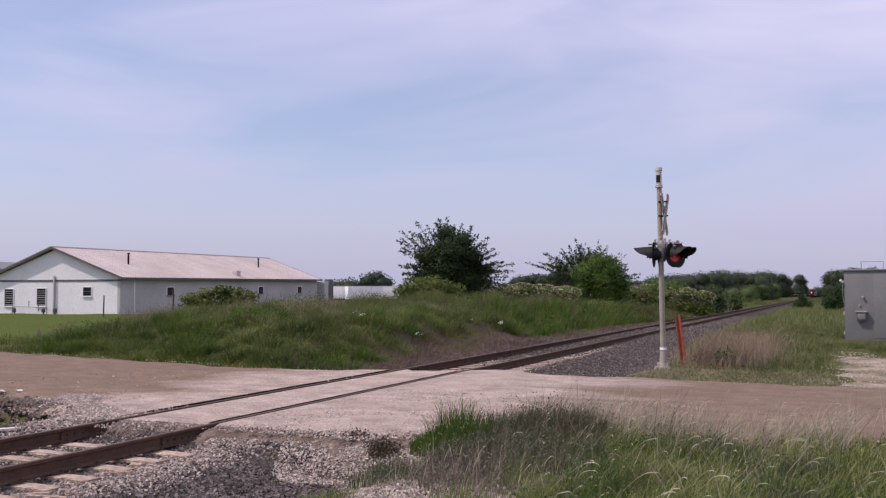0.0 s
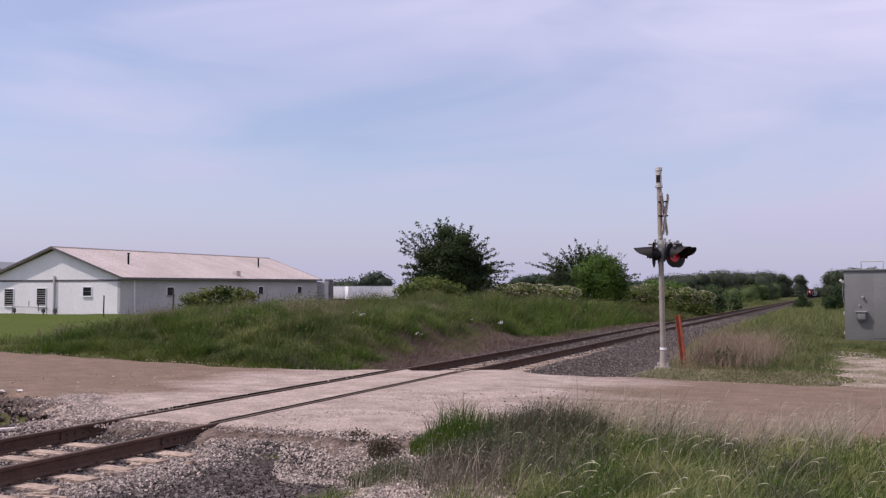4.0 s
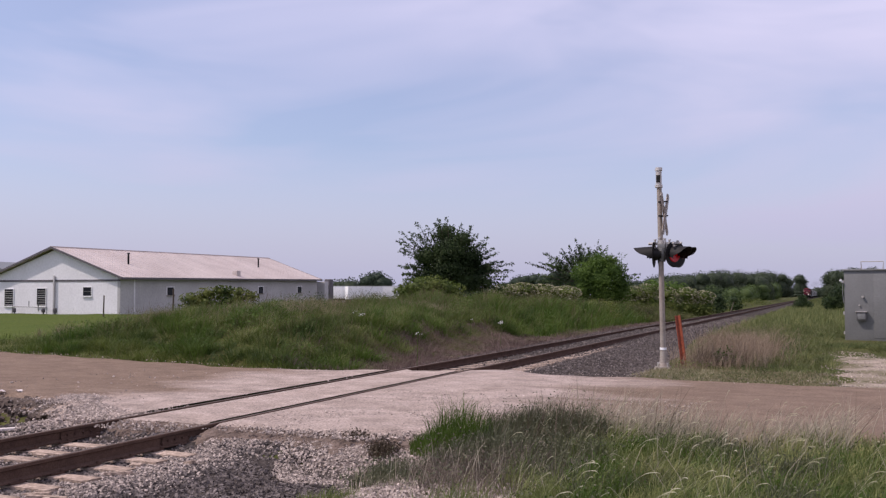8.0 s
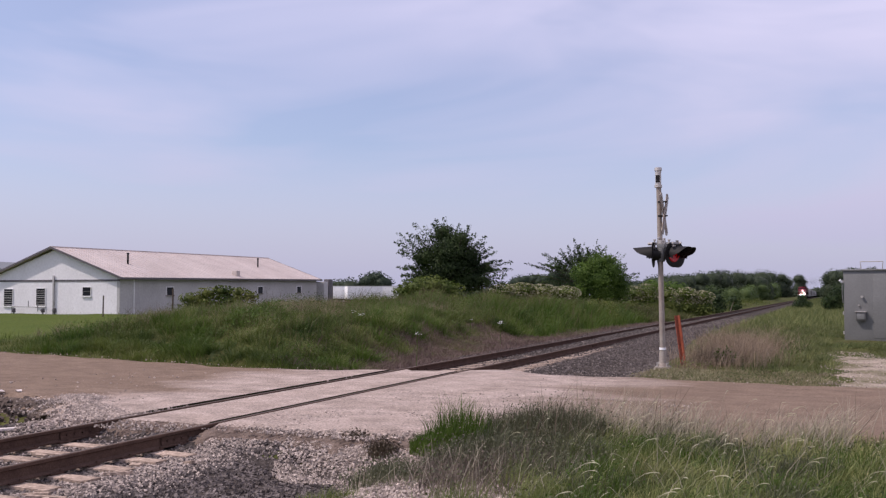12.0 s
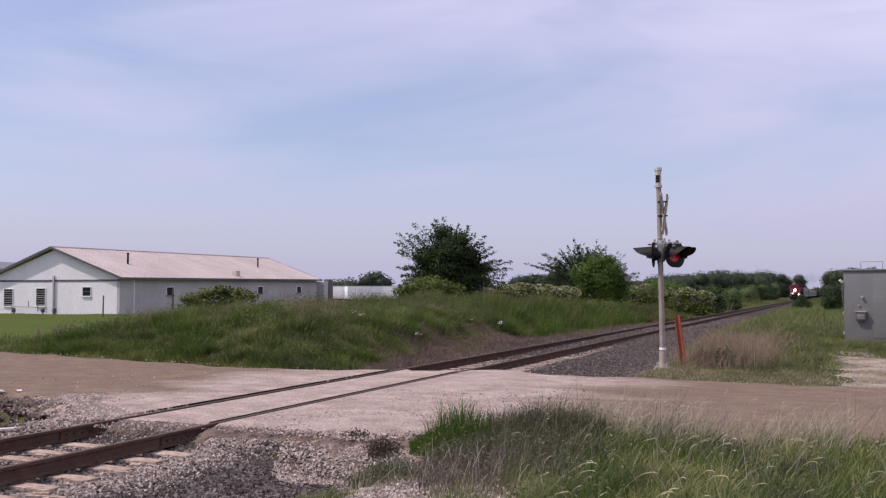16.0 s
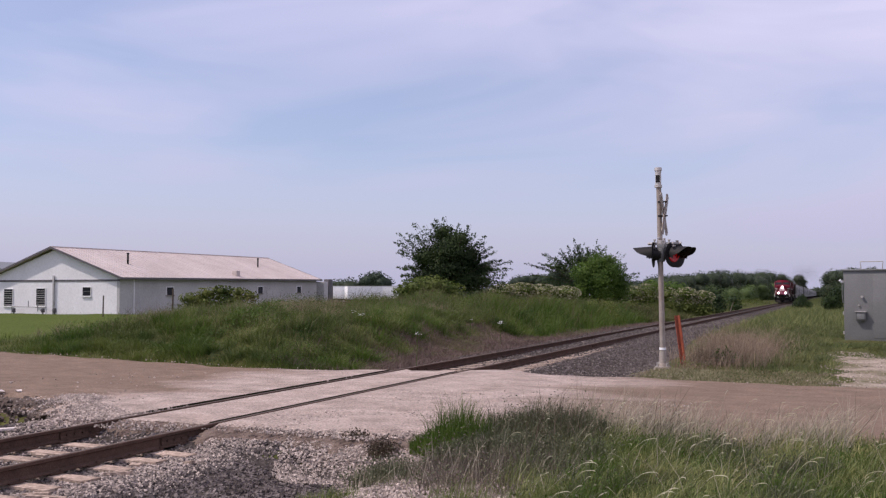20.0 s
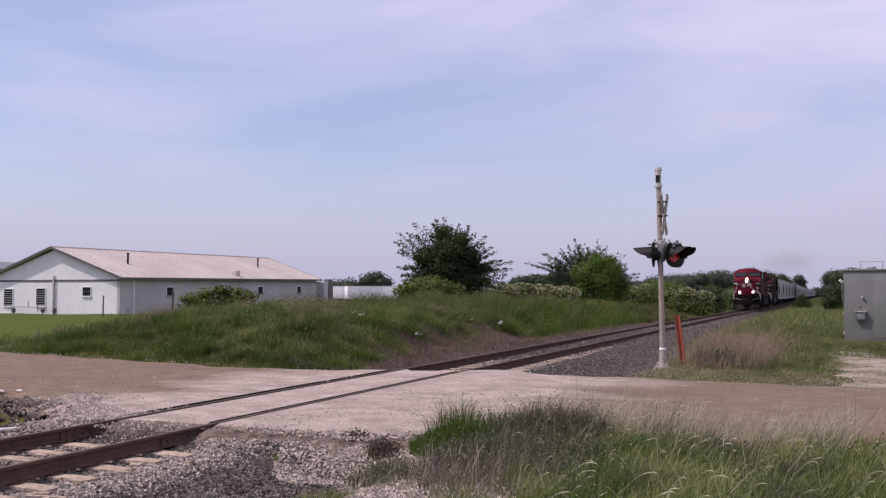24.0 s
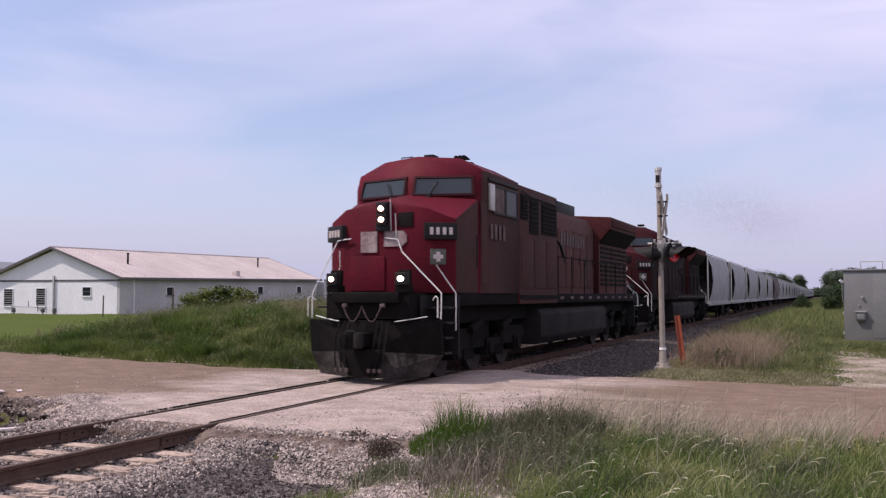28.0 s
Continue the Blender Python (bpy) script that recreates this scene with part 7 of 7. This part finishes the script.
def exhaust_plume():
    """Thin diesel smoke: fine soot specks that stream back from the stack, rising and spreading."""
    n = 170000
    m = surf("sooty_smoke", (0.085, 0.072, 0.066), (0.12, 0.105, 0.098), 0.95, spec=0.0, big=1.0, fine=5, bump=0.0, speck=0.1)
    nodes, links = m.node_tree.nodes, m.node_tree.links
    thin, mix = nodes.new("ShaderNodeBsdfTransparent"), nodes.new("ShaderNodeMixShader")
    mix.inputs["Fac"].default_value = 0.32
    links.new(thin.outputs["BSDF"], mix.inputs[1])
    links.new(nodes["Principled BSDF"].outputs["BSDF"], mix.inputs[2])
    links.new(mix.outputs["Shader"], nodes["Material Output"].inputs["Surface"])
    u = np.clip(RNG.beta(1.7, 2.2, n), 0, 1)
    back = 70 * u
    wide = 0.5 + 2.4 * u ** 0.6
    curl = np.sin(back * 0.55) * 0.5 + np.sin(back * 0.23 + 1) * 0.8
    p = np.stack([0.2 + 5.2 * u ** 0.75 + RNG.normal(size=n) * wide * 0.8, 12.7 + back, 4.75 + 3.6 * u ** 0.55 + curl * 0.5 * u ** 0.5 + RNG.normal(size=n) * wide * 0.5], 1)
    p[:, 2] = np.maximum(p[:, 2], 4.75)
    d = RNG.normal(size=(n, 3, 3)) * (0.0035 + 0.010 * u)[:, None, None]
    return sheet("exhaust_smoke", (p[:, None] + d).reshape(-1, 3), np.arange(n * 3).reshape(n, 3), m, "thin brown diesel smoke trailing from the stack", "smoke", "stuff", smooth=False)


smoke = exhaust_plume()


def front_of_train(t):
    """Where the leader's front stands on the track."""
    u = 28 - t
    return 15.23 + 23.4685 * u - 0.057 * u * u


SWAY = [0.0, 0.5, -0.6, 0.2, 0.9, -0.2, -0.8, 0.4, 1.0, 0.1, -0.5, 0.7, -0.1]


def sway(ob, lean, swing, phase):
    """A crown or weed that leans and rocks in the wind about its root."""
    rows = []
    for k in range(29):
        s = SWAY[(k + phase) % len(SWAY)]
        rows.append((k, ob.matrix_basis @ pose(0, 0, 0, 0.3 * swing * SWAY[(2 * k + phase) % len(SWAY)], lean * min(k, 16) / 16 + swing * s, 0)))
    walk(ob, rows)


def motions():
    times = [k for k in range(29)]
    for ob, back in [(lead, 0.0), (smoke, 0.0), (second, 22.3)] + cars:
        walk(ob, [(t, pose(0, front_of_train(t) + back, 0)) for t in times])
    steps = [k / FPS for k in range(28 * FPS + 1)]
    for ws in lead_wheels + second_wheels:
        base = ws.matrix_basis.copy()
        walk(ws, [(t, base @ pose(0, 0, 0, math.degrees((front_of_train(0) - front_of_train(t)) / 0.53))) for t in steps])
    for k, tr in enumerate([o for o in scene.objects if o.name.startswith("tree") and o.parent is None]):
        crown = next(c for c in tr.children if c.name.startswith("crown"))
        sway(crown, -2.6 if tr == BIG else -0.6, 0.8 if tr == BIG else 0.5, 3 * k)
    # gusts stir the long grass in front
    for k, ob in enumerate(FIELD):
        walk(ob, [(t, pose(0.012 * SWAY[(t + 4 * k) % len(SWAY)], 0.005 * SWAY[(2 * t + k) % len(SWAY)], 0)) for t in times])
    for k, wd in enumerate([o for o in scene.objects if o.name.startswith("weed_clump")]):
        for c in wd.children:
            sway(c, 0.0, 2.0, 5 * k)


# ---- pieces of the track: ties, plates, joints ----
def track_pieces():
    rnd = random.Random(3)
    shapes = []
    for k in range(5):
        g = Geo()
        x0, x1 = -1.32 + rnd.uniform(-0.05, 0.05), 1.34 + rnd.uniform(-0.06, 0.08)
        g.loft([[(x, -0.105 + rnd.uniform(-0.012, 0.012), -0.34), (x, 0.105 + rnd.uniform(-0.012, 0.012), -0.34), (x, 0.10, -0.178 + rnd.uniform(-0.012, 0.002)), (x, -0.10, -0.178 + rnd.uniform(-0.012, 0.002))]
                for x in (x0, x0 + 0.5, -0.3, 0.4, x1 - 0.4, x1)])
        shapes.append(g.mesh("tie", M_TIE, smooth=0))
    plate = Geo().box(-0.10, 0.10, -0.09, 0.09, -0.178, -0.160).cyl((0.085, 0.05, -0.165), (0.085, 0.05, -0.135), 0.014, n=6).cyl((-0.085, -0.05, -0.165), (-0.085, -0.05, -0.135), 0.014, n=6).mesh("tie_plate", M_RAIL, smooth=0)
    ys = [3.1 + 0.52 * k for k in range(13)] + [19.55 + 0.52 * k for k in range(64)]
    for y in ys:
        ob = new("tie", shapes[rnd.randrange(5)])
        ob.parent = track
        ob.matrix_basis = pose(rnd.uniform(-0.03, 0.03), y + rnd.uniform(-0.03, 0.03), 0, 0, 0, rnd.uniform(-1.4, 1.4))
        if y < 34:
            for s in (-0.7525, 0.7525):
                q = new("tie_plate", plate)
                q.parent = track
                q.matrix_basis = pose(s, y, 0)
    bar = Geo().prism([(0.012, -0.13), (0.05, -0.145), (0.035, -0.09), (0.045, -0.045), (0.014, -0.055)], "y", -0.3, 0.3)
    for k in (-0.2, -0.07, 0.07, 0.2):
        bar.cyl((0.03, k, -0.09), (0.065, k, -0.09), 0.016, n=6)
    bar = bar.mesh("joint_bar", M_RAIL, smooth=0)
    for s, y in ((0.7525, 9.25), (-0.7525, 9.1), (0.7525, 19.75), (-0.7525, 20.1), (0.7525, 31.6), (-0.7525, 37.6)):
        for turn in (0, 180):
            q = new("joint_bar", bar)
            q.parent = track
            q.matrix_basis = pose(s, y, 0, 0, 0, turn)


track_pieces()


def stones(name, n, xr, yr, size, material, label, keep=None, lift=0.01):
    x, y = RNG.uniform(*xr, n), RNG.uniform(*yr, n)
    if keep is not None:
        k = keep(x, y)
        x, y = x[k], y[k]
    v, f = pebbles(x, y, height(x, y) + lift, np.full(len(x), size))
    return sheet(name, v, f, material, label, "ballast", "stuff", smooth=False)


stones("ballast", 24000, (-2.6, 4.5), (4.6, 9.6), 0.052, M_STONE, "dark grey broken ballast stones beside the ties",
       lambda x, y: ((np.abs(x) > 1.36) | (np.abs((y - 3.1 + 0.26) % 0.52 - 0.26) > 0.11) & (np.abs(np.abs(x) - 0.75) > 0.06)) & (x < 4.3 + 0.4 * np.sin(y * 2)))
stones("ballast", 19000, (-1.9, 4.6), (19.4, 46), 0.058, M_STONE, "grey ballast shoulder running along the track",
       lambda x, y: ((np.abs(x) > 1.36) | (np.abs((y - 19.55 + 0.26) % 0.52 - 0.26) > 0.11) & (np.abs(np.abs(x) - 0.75) > 0.06)) & (x < 4.3 - 1.5 * ss(24, 44, y)))
stones("ballast", 6000, (-1.7, 2.8), (46, 84), 0.10, M_STONE, "grey ballast far along the track", lambda x, y: np.abs(np.abs(x) - 0.75) > 0.1)
stones("gravel", 26000, (1.0, 6.0), (6.6, 10.9), 0.031, M_PALESTONE, "pale crushed stone spilled off the crossing",
       lambda x, y: (x + y * 0.9 + 0.5 * np.sin(x * 3) > 10.9) & (RNG.uniform(size=len(x)) < ss(5.0, 8.2, y) + 0.15), 0.036)
stones("gravel", 3000, (-2.6, -0.9), (9.6, 11.2), 0.034, M_PALESTONE, "pale crushed stone along the road's broken edge", None, 0.02)
stones("gravel", 2600, (8.2, 12.0), (18.9, 30.0), 0.03, M_PALESTONE, "whitish gravel path through the grass to the cabinet",
       lambda x, y: (x > 8.4 + 0.2 * np.sin(y * 3)) & (x < 9.5 + 0.30 * (30 - y)), 0.015)


M_APRON = surf("dusty_gravel", (0.27, 0.225, 0.195), (0.16, 0.13, 0.112), 0.95, spec=0.04, big=2.2, fine=45, bump=0.9, speck=0.55)


def gravel_apron():
    """Pale crushed stone washed off the road over the dark ballast, up to the weeds."""
    X, Yv = np.meshgrid(np.arange(1.2, 5.6, 0.05), np.arange(7.2, 11.0, 0.05))
    edge = np.interp(Yv, [7.2, 7.8, 8.14, 9.85, 10.94], [4.3, 3.97, 3.5, 2.35, 1.4]) + 0.14 * np.sin(Yv * 5.3) + 0.07 * np.sin(Yv * 12.1)
    Z = height(X, Yv) + 0.028 + 0.012 * wob(X * 6, Yv * 6) + 0.006 * np.sin(X * 41 + Yv * 17) * np.sin(Yv * 37 - X * 13) - 0.10 * ss(0.22, -0.12, X - edge)
    k = np.arange(X.size).reshape(X.shape)
    fs = np.stack([k[:-1, :-1], k[:-1, 1:], k[1:, 1:], k[1:, :-1]], -1).reshape(-1, 4)
    return sheet("gravel_apron", np.stack([X, Yv, Z], -1).reshape(-1, 3), fs, M_APRON, "pale crushed stone washed down beside the crossing", "gravel", "structure")


gravel_apron()


def gravel_spill():
    """Grey crushed stone strewn in a low ragged ridge along the road's edge across the track."""
    n = 6500
    t, u = RNG.uniform(0, 1, n), RNG.normal(size=n) * 0.38
    wide = 0.55 + 0.25 * np.sin(t * 9) + 0.1 * np.sin(t * 23)
    x, y = -4.0 + 3.0 * t + u * wide * 0.52, 12.2 - 2.2 * t + u * wide * 0.85
    v, f = pebbles(x, y, np.maximum(height(x, y), -0.05) + 0.012 + 0.05 * np.exp(-4 * u * u) * np.sin(math.pi * t), 0.034 * RNG.uniform(0.6, 1.3, n))
    sheet("loose_gravel", v, f, M_PALESTONE, "grey crushed stones strewn beside the track", "gravel", "stuff", smooth=False)


gravel_spill()


def tie_splinters(n):
    """Split pieces of old ties lying in the dust beside the rails."""
    g = Geo()
    rnd = random.Random(9)
    for k in range(n):
        x, y = (rnd.uniform(1.15, 1.7), rnd.uniform(4.9, 8.9)) if k % 3 else (rnd.uniform(-0.55, 0.55), rnd.uniform(4.9, 9.2))
        ln, w = rnd.uniform(0.06, 0.20), rnd.uniform(0.02, 0.05)
        g.box(-ln, ln, -w, w, -0.012, 0.018, pose(x, y, float(height(x, y)) + 0.045, rnd.uniform(-8, 8), rnd.uniform(-8, 8), rnd.uniform(-35, 35)))
    sheet("wood_splinters", g.v, g.f, M_TIE, "split weathered wood beside the rails", "wood", "stuff", smooth=False)


tie_splinters(22)
stick = thing("branch", pose(-2.15, 9.35, -0.20, 0, 0, 38), "bleached fallen branch in the washed-out hollow", "branch")
Geo().tube([(-0.55, 0, 0), (-0.2, 0.03, 0.03), (0.15, 0.0, 0.05), (0.55, 0.04, 0.09)], [0.02, 0.028, 0.025, 0.012], 7).part("stem", M_CREAM, stick)
Geo().tube([(0.1, 0.0, 0.05), (0.3, -0.08, 0.10)], [0.014, 0.006], 6).part("twig", M_CREAM, stick)
for place, turn in (((-5.25, 11.75, 0.0), 20), ((-5.0, 11.95, 0.0), -30)):
    scrap = thing("litter", pose(*place, 0, 0, turn), "crumpled white scrap lying on the dirt road", "litter", "scraps of litter")
    v = [(-0.10, -0.04, 0), (0.0, -0.05, 0.025), (0.10, -0.03, 0.005), (-0.09, 0.04, 0.01), (0.02, 0.05, 0.03), (0.09, 0.04, 0.0)]
    Geo().add(v + [(x, y, z - 0.008) for x, y, z in v], [(0, 1, 4, 3), (1, 2, 5, 4), (6, 9, 10, 7), (7, 10, 11, 8), (0, 6, 7, 1), (1, 7, 8, 2), (3, 4, 10, 9), (4, 5, 11, 10)]).part("sheet", M_CREAM, scrap, smooth=0)


def gravel_path():
    """A thin ragged spread of pale gravel from the road towards the cabinet."""
    T, Yv = np.meshgrid(np.linspace(0, 1, 30), np.arange(19.0, 30.1, 0.2))
    lo, hi = 8.5 + 0.25 * np.sin(Yv * 3), np.maximum(9.4 + 0.30 * (30 - Yv), 9.5) + 0.3 * np.sin(Yv * 2.3) + 0.15 * np.sin(Yv * 6.1)
    X = lo + (hi - lo) * T
    Z = height(X, Yv) + 0.02 + 0.02 * wob(X * 3, Yv * 3) - 0.08 * (ss(0.12, 0, T) + ss(0.88, 1, T)) - 0.08 * ss(27.5, 30, Yv)
    k = np.arange(X.size).reshape(X.shape)
    fs = np.stack([k[:-1, :-1], k[:-1, 1:], k[1:, 1:], k[1:, :-1]], -1).reshape(-1, 4)
    return sheet("gravel_path", np.stack([X, Yv, Z], -1).reshape(-1, 3), fs, M_THINGRAVEL, "thin pale gravel path leading to the cabinet", "path", "structure")


gravel_path()


def road_stones(n, xr, yr, size, label, keep):
    """Loose stones lying on the road's surface."""
    x, y = RNG.uniform(*xr, n), RNG.uniform(*yr, n)
    k = RNG.uniform(size=n) < keep(x, y)
    x, y = x[k], y[k]
    v, f = pebbles(x, y, np.full(len(x), -0.02), size * RNG.uniform(0.5, 1.3, len(x)))
    sheet("loose_gravel", v, f, M_PALESTONE, label, "gravel", "stuff", smooth=False)


road_stones(16000, (0.85, 6.5), (9.6, 15.0), 0.030, "loose pale stones on the road beside the rails", lambda x, y: 0.10 + ss(13.2, 10.2, y) * ss(0.9, 2.0, x) * ss(-0.6, 0.4, np.sin(x * 2.1 + y) + np.sin(y * 3 - x)))
road_stones(9000, (-7, -0.85), (9.8, 17.0), 0.032, "loose pale stones on the road beyond the rails", lambda x, y: 0.03 + ss(11.8, 10.2, y) * ss(-4, -1.5, x))
road_stones(2600, (-30, -2), (17.8, 24), 0.030, "pale stones along the foot of the bank", lambda x, y: ss(0.45, 0.05, np.abs(y - bank_foot(x) + 0.15)))
road_stones(300, (3.0, 12), (18.2, 19.9), 0.020, "pale stones along the road's far edge", lambda x, y: ss(18.4, 19.4, y))

stones("gravel", 9500, (1.1, 2.6), (4.8, 9.6), 0.030, M_PALESTONE, "pale dusty stones round the tie ends", lambda x, y: RNG.uniform(size=len(x)) < ss(2.15 + 0.30 * ss(7.5, 9.5, y) + 0.2 * np.sin(y * 2.7), 1.45, x), 0.026)
stones("gravel", 1600, (0.85, 2.4), (19.4, 23.5), 0.040, M_PALESTONE, "pale dusty stones round the tie ends beyond the road", lambda x, y: RNG.uniform(size=len(x)) < ss(2.3, 1.2, x + 0.25 * (y - 19.5)), 0.03)
stones("gravel", 1500, (-0.6, 0.6), (4.8, 9.4), 0.028, M_PALESTONE, "pale dusty stones strewn between the ties", None, 0.030)
# Earth colour darkened for damp and for the undercut edge's shade
M_CLOD = surf("damp_and_shade_dark_earth", (0.050, 0.036, 0.029), (0.115, 0.085, 0.068), 0.95, big=3, fine=25, bump=0.8, island=True)


def clods(n, xr, yr, size, label, top):
    x, y = RNG.uniform(*xr, n), RNG.uniform(*yr, n)
    v, f = pebbles(x, y, height(x, y) + RNG.uniform(0, top, n), size * RNG.uniform(0.5, 1.4, n))
    sheet("earth_clods", v, f, M_CLOD, label, "earth", "stuff", smooth=False)


clods(900, (-6.2, -2.7), (9.7, 11.5), 0.075, "dark broken earth at the washed-out road edge", 0.10)


def heap(name, x0, x1, y0, y1, top, material, label, steep=0.05):
    """A crumbling slope of dirt: an uneven sheet from the road's height down to the stones."""
    xs, ys = np.arange(x0, x1 + 0.001, 0.03), np.linspace(0, 1, 26)
    X, T = np.meshgrid(xs, ys)
    edge = 0.10 * np.sin(X * 4.1) + 0.06 * np.sin(X * 9.7 + 1) + 0.04 * np.sin(X * 23)
    Y = y0 + (y1 - y0) * T + edge * np.sin(T * 3.14) - 0.05 * edge
    lump = 0.5 * np.sin(X * 31 + Y * 17) * np.sin(Y * 37 - X * 11) + 0.5 * np.sin(X * 67 + 2) * np.sin(Y * 59 + X * 23)
    w = ss(1.0, steep, T) ** 1.4
    Z = top * (1 - w) + (height(X, Y) - 0.01) * w + 0.016 * lump * np.sin(T * 3.14) + RNG.normal(size=X.shape) * 0.005 - 0.05 * ss(0.93, 1.0, T)
    k = np.arange(X.size).reshape(X.shape)
    fs = np.stack([k[:-1, :-1], k[:-1, 1:], k[1:, 1:], k[1:, :-1]], -1).reshape(-1, 4)
    return sheet(name, np.stack([X, Y, Z], -1).reshape(-1, 3), fs, material, label, "earth", "stuff", smooth=False)


M_EARTH = surf("brown_road_dirt", (0.17, 0.125, 0.10), (0.10, 0.072, 0.056), 0.95, big=5, fine=40, bump=0.8, speck=0.35)
heap("dirt_slope", -0.66, 0.66, 9.35, 9.95, -0.012, M_EARTH, "brown dirt sloping down between the rails")
heap("dirt_slope", 0.84, 4.4, 9.25, 10.1, -0.03, M_EARTH, "brown dirt along the road's broken edge")
heap("gravel_slope", -1.95, -0.84, 9.2, 10.2, -0.03, M_CRUSH, "pale gravel spilling down beside the far rail")
stones("gravel", 1300, (-2.2, -0.85), (8.9, 10.4), 0.028, M_PALESTONE, "pale gravel spilling down beside the far rail", None, 0.05)
heap("dirt_slope", -6.5, -2.0, 10.3, 11.45, -0.03, M_CLOD, "dark washed-out earth below the road's edge", 0.55)
road_stones(260, (-0.64, 0.64), (9.2, 9.9), 0.03, "stones in the dirt between the rails", lambda x, y: 1 + 0 * x)


motions()
